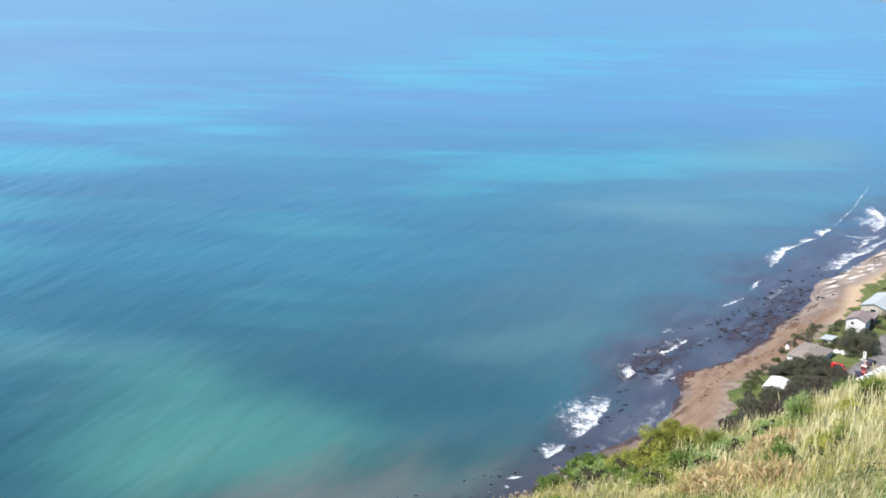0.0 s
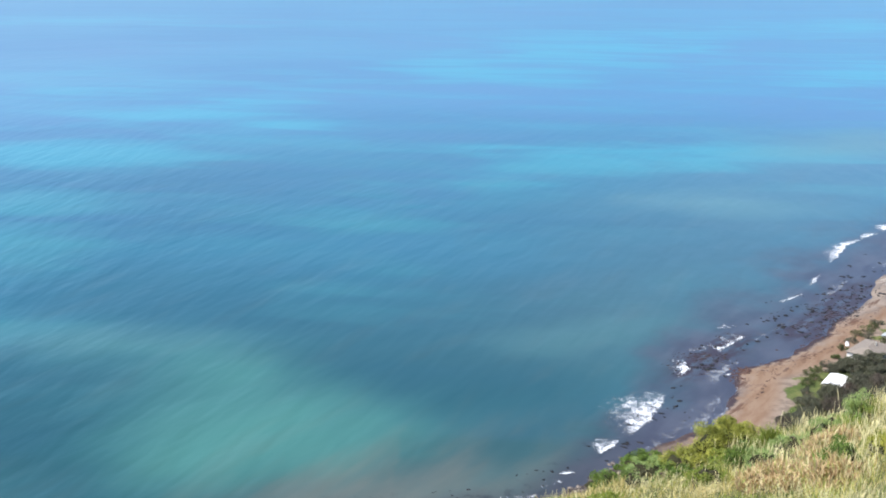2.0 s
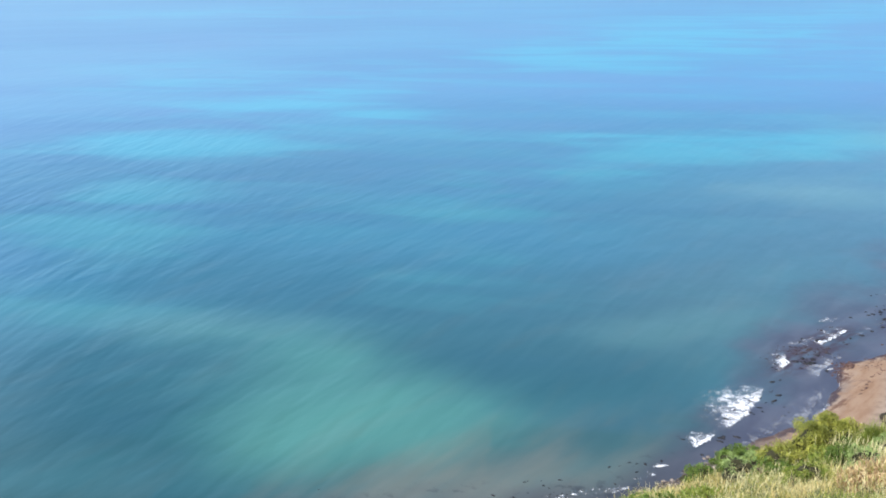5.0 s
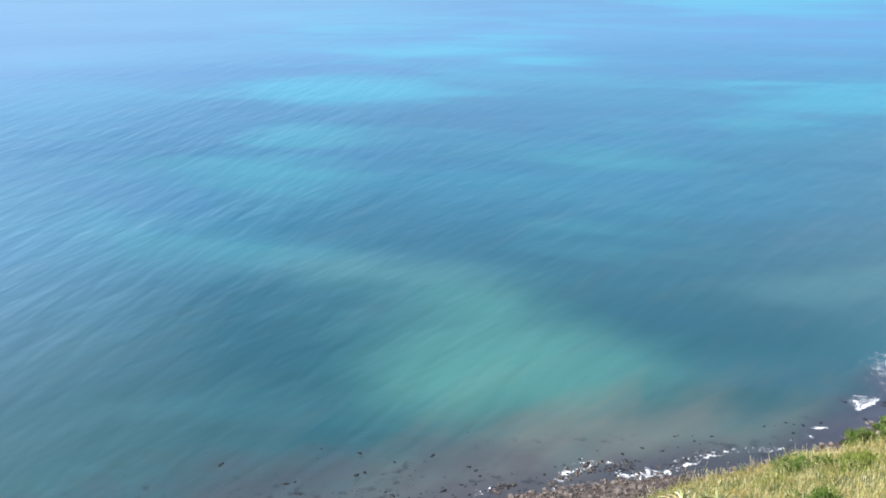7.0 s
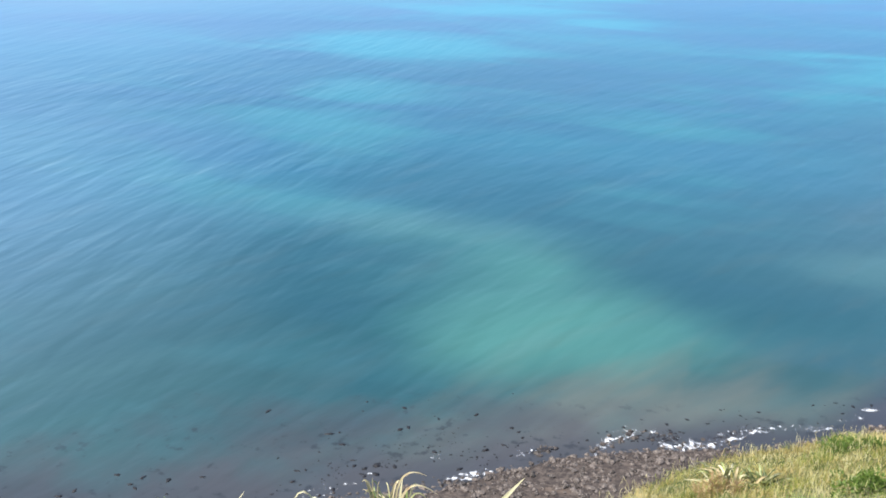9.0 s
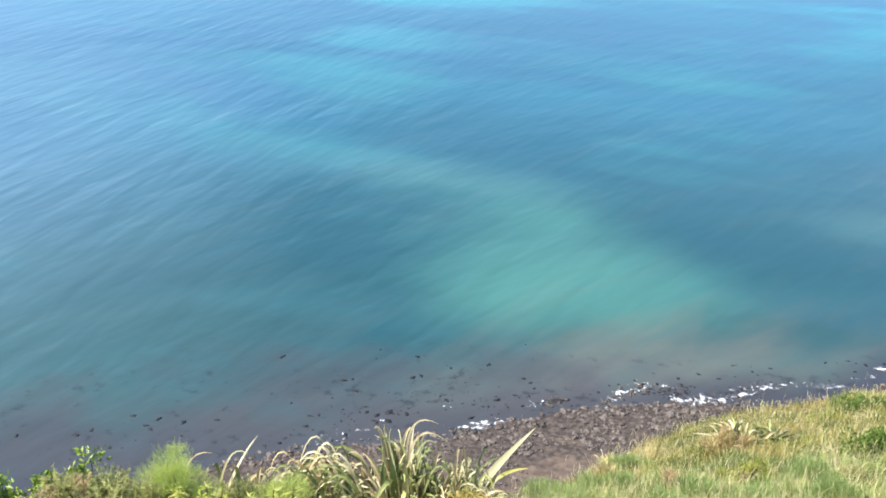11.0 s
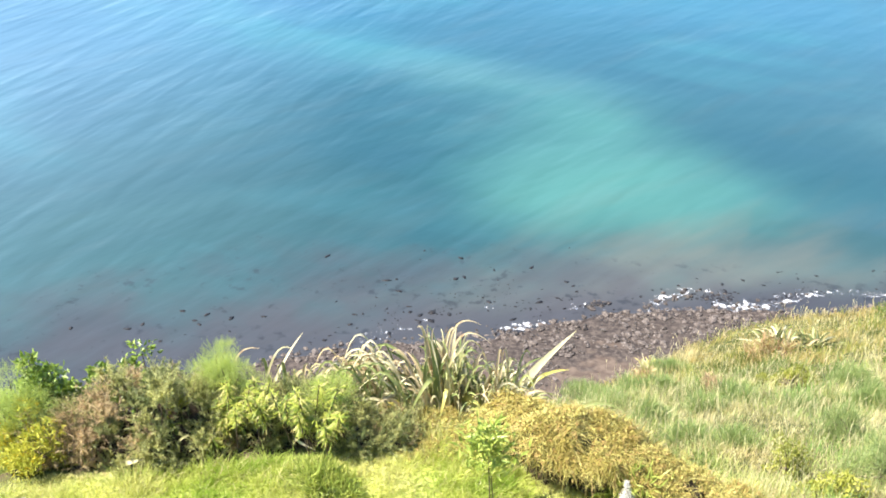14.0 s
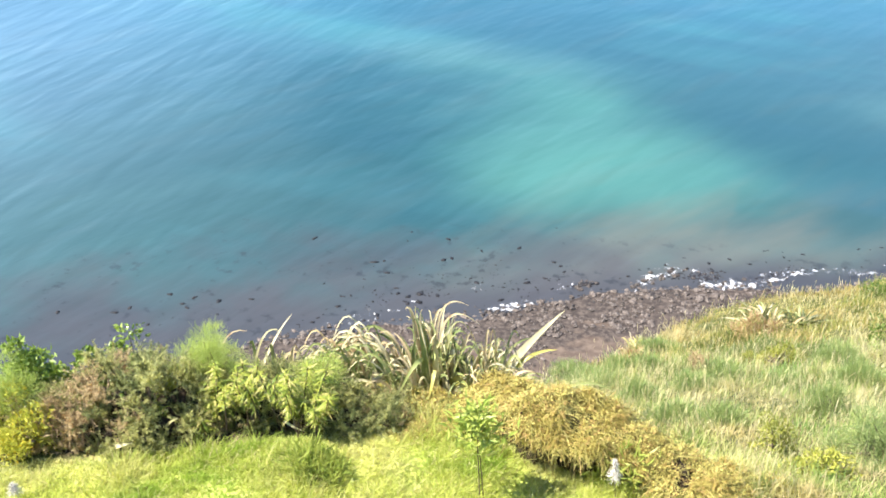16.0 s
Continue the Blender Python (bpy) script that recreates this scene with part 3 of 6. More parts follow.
    tagged(new("far_surf", mesh_np("far_surf", np.stack([x, y, np.full(len(x), 0.4)], 1)[used], back[f[keep]], FOAM, {"dens": np.full(len(used), 0.75), "body": np.ones(len(used))})), "pale line of surf on the far shore", "surf", kind="stuff")


far_surf()


def rock_material(single=False, wet=0.0):
    """Grey brown stone; wet darkens it and makes it shine."""
    m = Mat("single_shore_rock" if single else "shore_rock", 0.85 - 0.35 * wet, 0.3)
    k = 1 - 0.55 * wet
    tone = m.mix(m.object_random() if single else m.island(), (0.022 * k, 0.018 * k, 0.016 * k), (0.115 * k, 0.095 * k, 0.084 * k))
    m.color(m.mix(m.ramp(m.noise(3.0, 5), 0.45, 0.7), tone, (0.20 * k, 0.17 * k, 0.152 * k)))
    m.bump(m.noise(5.0, 5), 0.6, 0.1)
    return m.m


def wet_rock_material():
    m = Mat("weed_covered_rock", 0.6, 0.25)
    m.color(m.mix(m.ramp(m.noise(1.2, 5), 0.4, 0.65), (0.009, 0.010, 0.013), (0.022, 0.020, 0.022)))
    m.bump(m.noise(3.0, 5), 0.8, 0.15)
    return m.m


def rock_shape(seed, flat=0.6, detail=1):
    bm = bmesh.new()
    bmesh.ops.create_icosphere(bm, subdivisions=detail, radius=1.0)
    rs = np.random.RandomState(seed)
    for v in bm.verts:
        k = 0.6 + 0.75 * rs.rand()
        v.co = Vector((v.co.x * k * 1.15, v.co.y * k * 0.9, v.co.z * k * flat))
    return bm


def boulder_shore():
    """Thousands of boulders between the water and the cliff's foot, in one mesh."""
    shapes = []
    for s in range(8):
        bm = rock_shape(s)
        bm.verts.index_update()
        shapes.append((np.array([v.co[:] for v in bm.verts]), np.array([[v.index for v in f.verts] for f in bm.faces])))
        bm.free()
    rs = np.random.RandomState(11)
    n = 60000
    x, y = rs.uniform(-150, 48, n), rs.uniform(90, 262, n)
    d = shore_distance(x, y)
    reach = 0.3 + 2.6 * value_noise(x, y, 14, 2, 6)
    ok = (d > -reach) & (d < 34) & (value_noise(x, y, 6, 3, 2) > 0.36 + 0.008 * d) & (x + 0.3 * y < 108)
    x, y, d = x[ok], y[ok], d[ok]
    size = (0.13 + 0.75 * rs.rand(len(x)) ** 4) * np.where(d < 16, 1.0, 0.6)
    z, _ = ground_height(x, y)
    single = set(np.argsort(-(size * (y > 150) * (d < 14)))[:90])
    meshes = [mesh_np("boulder", v, f, None) for v, f in shapes]
    stone = rock_material(True)
    for me in meshes:
        me.materials.append(stone)
    verts, faces, count = [], [], 0
    for i in range(len(x)):
        v, f = shapes[i % 8]
        a = rs.rand() * 6.28
        if i in single:
            ob = new("boulder", meshes[i % 8])
            ob.matrix_world = pose(x[i], y[i], max(z[i], -0.25) + 0.1 * size[i], 0, 0, math.degrees(a)) @ Matrix.Scale(size[i] * 1.1, 4)
            tagged(ob, "large grey brown boulder on the dark stony shore" if d[i] > 1 else "large dark boulder washed by waves at the shore", "boulder", "large boulders along the shore")
            continue
        c, s = math.cos(a), math.sin(a)
        w = v * size[i] * (0.8 + 0.4 * rs.rand())
        verts.append(np.stack([w[:, 0] * c - w[:, 1] * s + x[i], w[:, 0] * s + w[:, 1] * c + y[i], w[:, 2] + max(z[i], -0.25) + 0.1 * size[i]], 1))
        faces.append(f + count)
        count += len(v)
    me = mesh_np("boulders", np.concatenate(verts), np.concatenate(faces), rock_material())
    tagged(new("boulders", me), "grey brown boulders strewn along the foot of the cliff", "boulders", kind="stuff")


boulder_shore()

WET_ROCK = wet_rock_material()
WET_SHAPES = []
for seed in range(7):
    bm = rock_shape(seed + 40, 0.32, 2)
    me = bpy.data.meshes.new("rock")
    bm.to_mesh(me)
    bm.free()
    me.materials.append(WET_ROCK)
    me.polygons.foreach_set("use_smooth", np.full(len(me.polygons), True))
    WET_SHAPES.append(me)


def awash(x, y, size, group, label, k=[0]):
    k[0] += 1
    ob = new("rock", WET_SHAPES[k[0] % 7])
    ob.matrix_world = pose(x, y, -0.06 * size, 0, 0, k[0] * 77 % 360) @ Matrix.Diagonal((0.72 * size * (1 + 0.25 * (k[0] % 3)), 0.72 * size, 0.8 * size, 1))
    tagged(ob, label, "rock", group)


def scatter_awash(n, ax, ay, bx, by, spread, lo, hi, seed, group, label):
    rs = np.random.RandomState(seed)
    made = 0
    while made < n:
        u = rs.rand()
        x, y = ax + (bx - ax) * u + rs.normal(0, spread), ay + (by - ay) * u + rs.normal(0, spread)
        if value_noise(x, y, 6.0, 2, seed) > 0.54:
            made += 1
            awash(x, y, lo + (hi - lo) * rs.rand() ** 1.5, group, label)


def small_rocks(n, ax, ay, bx, by, spread, lo, hi, seed, label):
    """Many small rocks just under or over the water, in one mesh."""
    rs = np.random.RandomState(seed)
    bm = rock_shape(seed, 0.4)
    bm.verts.index_update()
    v0, f0 = np.array([v.co[:] for v in bm.verts]), np.array([[v.index for v in f.verts] for f in bm.faces])
    bm.free()
    u, size, a = rs.rand(n * 5), lo + (hi - lo) * rs.rand(n * 5) ** 2, rs.rand(n * 5) * 6.28
    cx, cy = ax + (bx - ax) * u + rs.normal(0, spread, n * 5), ay + (by - ay) * u + rs.normal(0, spread, n * 5)
    keep = np.flatnonzero(value_noise(cx, cy, 6.0, 2, seed) > 0.54)[:n]
    cx, cy, size, a, n = cx[keep], cy[keep], size[keep], a[keep], len(keep)
    c, s = np.cos(a)[:, None], np.sin(a)[:, None]
    v = np.stack([(v0[None, :, 0] * c - v0[None, :, 1] * s) * size[:, None] + cx[:, None],
                  (v0[None, :, 0] * s + v0[None, :, 1] * c) * size[:, None] + cy[:, None],
                  v0[None, :, 2] * size[:, None] - (0.16 * size * rs.rand(n))[:, None] + np.maximum(ground_height(cx, cy)[0], 0)[:, None]], 2)
    f = f0[None] + (np.arange(n) * len(v0))[:, None, None]
    tagged(new("small_rocks", mesh_np("small_rocks", v.reshape(-1, 3), f.reshape(-1, 3), WET_ROCK)), label, "rocks", kind="stuff")


DARK = "dark weed covered rock just breaking the water"
for x, y, s in ((-70, 201, 0.8), (-88, 198, 0.7), (-85, 188.5, 0.9), (-83.5, 190, 0.7), (-100, 181, 0.9), (-98, 182.5, 0.6), (-95, 178, 0.8), (-119, 185, 0.8), (-60, 198, 0.8), (-58, 197, 0.6), (-78, 196, 0.5),
                (-132, 148, 0.8), (-125, 152, 0.9), (-100, 165, 0.6), (-86, 171, 0.9), (-83, 170, 1.0), (-66, 178, 0.7), (-156, 134, 0.8), (-144, 139, 0.9), (-142, 142, 0.7), (-137, 150, 0.9), (-131, 151, 0.8),
                (-130, 147, 0.6), (-84, 173, 1.2), (-80, 174, 0.8), (-50, 192, 1.6), (-48, 193, 1.1), (-52, 190, 1.0)):
    awash(x, y, s, "rocks awash below the headland", DARK)
small_rocks(150, -38, 194, -23, 208, 1.7, 0.16, 0.5, 44, "small dark rocks standing in white wash")
small_rocks(110, -66, 172, -28, 197, 1.8, 0.16, 0.45, 45, "small dark rocks standing in white wash")
small_rocks(60, -22, 205, -3, 218, 1.4, 0.16, 0.45, 46, "small dark rocks standing in white wash")
scatter_awash(26, -140, 132, -90, 165, 4.5, 0.25, 0.8, 21, "rocks awash below the headland", DARK)
scatter_awash(26, -90, 166, -40, 200, 3.5, 0.25, 0.8, 22, "rocks awash below the headland", DARK)
scatter_awash(22, -40, 206, 25, 242, 3.5, 0.25, 0.7, 23, "rocks awash below the headland", DARK)
small_rocks(110, -98, 165, -40, 201, 3.6, 0.12, 0.42, 41, "scattered small dark rocks in murky shallows")
small_rocks(24, -95, 186, -58, 200, 5.5, 0.12, 0.42, 42, "scattered small dark rocks in murky shallows")
def wash_rocks(points, n, spread, lo, hi, seed):
    """Rough boulders strewn along a line in the wash, standing out of the water."""
    rs = np.random.RandomState(seed)
    pts = np.array(points, float)
    seg = np.concatenate([[0], np.cumsum(np.hypot(*np.diff(pts, axis=0).T))])
    for i in range(n):
        q = rs.rand() * seg[-1]
        x, y = np.interp(q, seg, pts[:, 0]) + rs.normal(0, spread), np.interp(q, seg, pts[:, 1]) + rs.normal(0, spread)
        size = lo + (hi - lo) * rs.rand() ** 2
        ob = new("boulder", WASH_SHAPES[i % 5])
        ob.matrix_world = pose(x, y, max(height(x, y), -0.15) + 0.12 * size, 0, 0, 360 * rs.rand()) @ Matrix.Scale(size, 4)
        tagged(ob, "dark wet boulder standing in white wash", "boulder", "boulders in the wash")


WASH_SHAPES = []
wet_stone = rock_material(True, 0.75)
for seed in range(5):
    bm = rock_shape(seed + 60, 0.75, 1)
    me = bpy.data.meshes.new("boulder")
    bm.to_mesh(me)
    bm.free()
    me.materials.append(wet_stone)
    WASH_SHAPES.append(me)
wash_rocks([(-39, 192), (-38, 198), (-34, 203), (-29, 206.5), (-23, 207)], 60, 1.1, 0.3, 0.95, 71)
wash_rocks([(-52, 190), (-50, 193), (-47, 192)], 16, 0.9, 0.4, 1.1, 72)
wash_rocks([(-23, 205), (-14, 208), (-6, 216)], 34, 1.2, 0.25, 0.75, 73)
wash_rocks([(-66, 172), (-56, 178), (-46, 184), (-36, 190), (-28, 197)], 46, 1.2, 0.25, 0.8, 74)
wash_rocks([(-100, 150), (-90, 157), (-80, 165), (-68, 172)], 46, 1.6, 0.25, 0.8, 75)
REEF = "low dark reef rock with brown weed, washed by waves"
scatter_awash(50, 60, 303, 88, 333, 3.6, 0.25, 1.1, 24, "reef rocks off the beach", REEF)
scatter_awash(50, 100, 345, 148, 392, 6.5, 0.25, 1.2, 25, "reef rocks off the beach", REEF)
small_rocks(110, 100, 342, 150, 394, 6.5, 0.3, 1.2, 43, "broken dark reef of small weedy rocks")
scatter_awash(26, 108, 336, 134, 362, 3.2, 0.25, 1.1, 26, "reef rocks off the beach", REEF)
scatter_awash(34, 30, 246, 70, 300, 4.0, 0.35, 1.0, 27, "reef rocks off the beach", REEF)
scatter_awash(14, 140, 405, 170, 428, 4.0, 0.6, 1.4, 28, "reef rocks off the beach", REEF)


def seaweed(points, width, n, seed, label, tones=((0.030, 0.016, 0.014), (0.085, 0.042, 0.030))):
    """Rotting weed cast up on the sand, in many small flat clumps."""
    pts, rs = np.array(points, float), np.random.RandomState(seed)
    seg = np.concatenate([[0], np.cumsum(np.hypot(*np.diff(pts, axis=0).T))])
    s = rs.rand(n) * seg[-1]
    x, y = np.interp(s, seg, pts[:, 0]) + rs.normal(0, width, n), np.interp(s, seg, pts[:, 1]) + rs.normal(0, width, n)
    keep = value_noise(x, y, 7, 3, seed) > 0.45
    x, y = x[keep], y[keep]
    z = np.maximum(ground_height(x, y)[0], 0.02)
    bm = rock_shape(3, 0.3)
    bm.verts.index_update()
    v0, f0 = np.array([v.co[:] for v in bm.verts]), np.array([[v.index for v in f.verts] for f in bm.faces])
    bm.free()
    size = 0.14 + 0.5 * rs.rand(len(x)) ** 4
    v = v0[None] * size[:, None, None] + np.stack([x, y, z], 1)[:, None]
    f = f0[None] + (np.arange(len(x)) * len(v0))[:, None, None]
    m = Mat("cast_up_weed", 0.8, 0.3)
    m.color(m.mix(m.island(), *tones))
    tagged(new("seaweed", mesh_np("seaweed", v.reshape(-1, 3), f.reshape(-1, 3), m.m)), label, "seaweed", kind="stuff")


seaweed([(83, 307), (88, 303), (99, 317), (113, 333), (124, 347), (132, 357)], 2.0, 260, 31, "dark red brown seaweed heaped on wet sand")
seaweed([(78, 299), (82, 305), (88, 308)], 2.4, 900, 36, "dark red brown seaweed heaped at the beach corner")
seaweed([(80, 283), (86, 296), (98, 310), (116, 328), (130, 345), (146, 368)], 0.4, 260, 32, "thin brown line of drift weed along the beach")
seaweed([(110, 344), (120, 352), (130, 365), (142, 382)], 4.6, 1100, 33, "dark weedy reef flat broken into small lumps", ((0.014, 0.011, 0.014), (0.045, 0.030, 0.030)))
seaweed([(62, 308), (72, 318), (84, 330)], 3.4, 700, 34, "dark weedy reef flat broken into small lumps", ((0.014, 0.011, 0.014), (0.045, 0.030, 0.030)))
# ---------------------------------------------------------------- village behind the beach
def box(bm, x0, x1, y0, y1, z0, z1, bevel=0.0):
    m = Matrix.Translation(((x0 + x1) / 2, (y0 + y1) / 2, (z0 + z1) / 2)) @ Matrix.Diagonal((x1 - x0, y1 - y0, z1 - z0, 1))
    made = bmesh.ops.create_cube(bm, size=1.0, matrix=m)
    if bevel:
        edges = {e for v in made["verts"] for e in v.link_edges}
        bmesh.ops.bevel(bm, geom=list(edges), offset=bevel, segments=2, affect="EDGES", profile=0.5)
    return bm


def prism(bm, profile, y0, y1):
    """A profile in x and z drawn out along y."""
    a = [bm.verts.new((x, y0, z)) for x, z in profile]
    b = [bm.verts.new((x, y1, z)) for x, z in profile]
    n = len(a)
    for i in range(n):
        bm.faces.new((a[i], a[(i + 1) % n], b[(i + 1) % n], b[i]))
    bm.faces.new(a[::-1]), bm.faces.new(b)
    bmesh.ops.recalc_face_normals(bm, faces=bm.faces[:])
    return bm


WALL_WHITE = plain("white_weatherboard", (0.60, 0.58, 0.56), 0.6, 0.3, 0.06)
WALL_CREAM = plain("cream_weatherboard", (0.42, 0.38, 0.32), 0.6, 0.3, 0.08)
WALL_DARK = plain("brown_stained_boards", (0.16, 0.10, 0.08), 0.7, 0.3, 0.15)
ROOF_WHITE = plain("white_sheet_roof", (0.66, 0.66, 0.66), 0.45, 0.4, 0.05)
ROOF_PALE = plain("pale_grey_sheet_roof", (0.34, 0.36, 0.36), 0.5, 0.4, 0.08)
ROOF_BROWN = plain("weathered_brown_roof", (0.215, 0.185, 0.160), 0.8, 0.2, 0.15)
ROOF_RUST = plain("dull_brown_sheet_roof", (0.22, 0.175, 0.165), 0.7, 0.3, 0.15)
GLASS = plain("dark_window_glass", (0.02, 0.025, 0.03), 0.08, 0.5, 0.0)
TRIM = plain("white_painted_trim", (0.75, 0.75, 0.73), 0.5, 0.3, 0.05)
RED = plain("red_paint", (0.50, 0.02, 0.015), 0.35, 0.5, 0.06)
CONCRETE = plain("weathered_concrete", (0.38, 0.36, 0.33), 0.9, 0.2, 0.12)


def roof_shape(kind, w, d, z, rise, eave=0.4):
    """A roof over a plan of w by d metres that starts at height z."""
    bm = bmesh.new()
    if kind == "gable":
        prism(bm, [(-w / 2 - eave, z - 0.05), (0, z + rise), (w / 2 + eave, z - 0.05), (w / 2 + eave, z - 0.2), (0, z + rise - 0.18), (-w / 2 - eave, z - 0.2)], -d / 2 - eave, d / 2 + eave)
    elif kind == "arch":
        top = [(-(w / 2 + eave) * math.cos(math.pi * i / 12), z + rise * math.sin(math.pi * i / 12)) for i in range(13)]
        prism(bm, top + [(x * 0.98, y - 0.16) for x, y in reversed(top)], -d / 2 - eave, d / 2 + eave)
    elif kind == "mono":
        prism(bm, [(-w / 2 - eave, z), (w / 2 + eave, z + rise), (w / 2 + eave, z + rise - 0.2), (-w / 2 - eave, z - 0.2)], -d / 2 - eave, d / 2 + eave)
    else:
        x, y, k = w / 2 + eave, d / 2 + eave, min(w, d) / 2
        low = [bm.verts.new(p) for p in ((-x, -y, z), (x, -y, z), (x, y, z), (-x, y, z))]
        under = [bm.verts.new((v.co.x, v.co.y, z - 0.18)) for v in low]
        a, b = (bm.verts.new((0, -y + k, z + rise)), bm.verts.new((0, y - k, z + rise))) if d >= w else (bm.verts.new((-x + k, 0, z + rise)), bm.verts.new((x - k, 0, z + rise)))
        if d >= w:
            for f in ((low[0], low[1], a), (low[1], low[2], b, a), (low[2], low[3], b), (low[3], low[0], a, b)):
                bm.faces.new(f)
        else:
            for f in ((low[0], low[1], b, a), (low[1], low[2], b), (low[2], low[3], a, b), (low[3], low[0], a)):
                bm.faces.new(f)
        for i in range(4):
            bm.faces.new((under[i], under[(i + 1) % 4], low[(i + 1) % 4], low[i]))
        bm.faces.new(under[::-1])
    return bm


def window(parent, x, y, z, w, h, face):
    """A window on the wall that looks along face: frame and pane."""
    m = pose(x, y, z, 0, 0, {"+x": 90, "-x": -90, "+y": 180, "-y": 0}[face])
    bm = bmesh.new()
    for a in ((-w / 2 - 0.08, w / 2 + 0.08, -0.06, 0.02, h / 2, h / 2 + 0.08), (-w / 2 - 0.08, w / 2 + 0.08, -0.1, 0.02, -h / 2 - 0.08, -h / 2), (-w / 2 - 0.08, -w / 2, -0.06, 0.02, -h / 2, h / 2), (w / 2, w / 2 + 0.08, -0.06, 0.02, -h / 2, h / 2), (-0.03, 0.03, -0.05, 0.02, -h / 2, h / 2)):
        box(bm, *a)
    frame_ob = part("window", bm, TRIM, parent)
    frame_ob.matrix_basis = m
    part("pane", box(bmesh.new(), -w / 2, w / 2, -0.025, 0.0, -h / 2, h / 2), GLASS, frame_ob)


def house(label, x, y, turn_z, w, d, h, kind, rise, wall_mat, roof_mat, windows, deck=False, chimney=False):
    ob = thing("house", pose(x, y, height(x, y) - 0.1, 0, 0, turn_z), label, "house")
    bm = box(bmesh.new(), -w / 2, w / 2, -d / 2, d / 2, -0.5, h)
    if kind == "gable":
        prism(bm, [(-w / 2, h), (w / 2, h), (0, h + rise - 0.2)], -d / 2, d / 2)
    part("wall", bm, wall_mat, ob)
    roof = part("roof", roof_shape(kind, w, d, h + 0.02, rise), roof_mat, ob)
    for wx, wy, wz, ww, wh, face in windows:
        window(ob, wx, wy, wz, ww, wh, face)
    if chimney:
        part("chimney", box(bmesh.new(), 0.8, 1.3, 0.5, 1.0, h + 0.2, h + rise + 0.7), CONCRETE, roof)
    if deck:
        part("deck", box(bmesh.new(), -w / 2 - 2.6, -w / 2 - 0.003, -d / 2, d / 2, 0.25, 0.45), TRIM, ob)
        for k in range(6):
            part("deck_post", box(bmesh.new(), -w / 2 - 2.6, -w / 2 - 2.5, -d / 2 + k * (d - 0.1) / 5, -d / 2 + k * (d - 0.1) / 5 + 0.1, -0.4, 1.35), TRIM, ob)
        part("deck_rail", box(bmesh.new(), -w / 2 - 2.62, -w / 2 - 2.48, -d / 2, d / 2, 1.353, 1.42), TRIM, ob)
    return ob


house("beach house with a bright white arched sheet roof", 104.6, 289.5, -33, 6.0, 8.4, 1.9, "arch", 1.0, WALL_CREAM, ROOF_WHITE,
      [(-3.0, -1.5, 1.2, 1.6, 0.9, "-x"), (-3.0, 2.0, 1.2, 1.6, 0.9, "-x"), (0, -4.2, 1.2, 1.8, 0.9, "-y")])
house("low house with a broad weathered brown hipped roof", 124.5, 317, -42, 9.5, 15, 2.6, "hip", 1.8, WALL_WHITE, ROOF_BROWN,
      [(-4.75, -4, 1.4, 1.8, 1.1, "-x"), (-4.75, 0, 1.4, 1.8, 1.1, "-x"), (-4.75, 4, 1.4, 1.8, 1.1, "-x"), (0, -7.5, 1.4, 2.0, 1.1, "-y"), (4.75, 2, 1.4, 1.6, 1.1, "+x")], chimney=True)
house("small white cottage with a pale grey roof", 136, 331.5, -42, 3.6, 4.6, 2.3, "mono", 0.5, WALL_CREAM, ROOF_PALE,
      [(-1.8, 0, 1.5, 1.2, 1.0, "-x"), (0, -2.3, 1.5, 1.2, 1.0, "-y")])
house("two storey white house with a dull brown roof", 152, 346, -35, 6.6, 8.4, 4.5, "gable", 1.6, WALL_WHITE, ROOF_RUST,
      [(-3.3, -2.2, 3.5, 1.5, 1.1, "-x"), (-3.3, 1.8, 3.5, 1.5, 1.1, "-x"), (-3.3, -2.2, 1.3, 1.5, 1.1, "-x"), (3.3, 0, 3.3, 1.5, 1.1, "+x"), (3.3, -2.5, 1.3, 1.5, 1.1, "+x"), (-1.2, -4.2, 3.3, 1.1, 1.1, "-y")])
house("long low house under a pale grey sheet roof", 170, 369, -40, 9.0, 19.0, 3.0, "gable", 1.5, WALL_CREAM, ROOF_PALE,
      [(-4.5, -6, 1.6, 1.8, 1.1, "-x"), (-4.5, 0, 1.6, 1.8, 1.1, "-x"), (-4.5, 6, 1.6, 1.8, 1.1, "-x"), (0, -9.5, 1.6, 2.0, 1.1, "-y"), (4.5, -4, 1.6, 1.5, 1.1, "+x"), (4.5, 4, 1.6, 1.5, 1.1, "+x")])
house("dark boarded lean-to shed beside the white house", 158, 352, -35, 5.0, 7.0, 2.8, "mono", 0.6, WALL_DARK, ROOF_RUST, [(2.5, 0, 1.5, 1.2, 1.0, "+x")])


def road():
    """The sealed yard and lane between the houses, in one slab over the turf."""
    m = Mat("worn_asphalt", 0.9, 0.25)
    m.color(m.mix(m.ramp(m.noise(0.4, 5), 0.35, 0.65), (0.10, 0.09, 0.088), (0.16, 0.145, 0.14)))
    m.bump(m.noise(12, 3), 0.3, 0.02)
    bm = bmesh.new()
    rim = [(128, 291), (139, 290), (152, 297), (172, 322), (190, 350), (186, 354), (166, 333), (158, 338), (150, 329), (146, 317), (138, 311), (131, 303)]
    top = [bm.verts.new((x, y, 2.86)) for x, y in rim]
    low = [bm.verts.new((x, y, 2.1)) for x, y in rim]
    for i in range(len(rim)):
        bm.faces.new((top[i], top[(i + 1) % len(rim)], low[(i + 1) % len(rim)], low[i]))
    bm.faces.new(top), bm.faces.new(low[::-1])
    bmesh.ops.recalc_face_normals(bm, faces=bm.faces[:])
    bmesh.ops.triangulate(bm, faces=[f for f in bm.faces if len(f.verts) > 4])
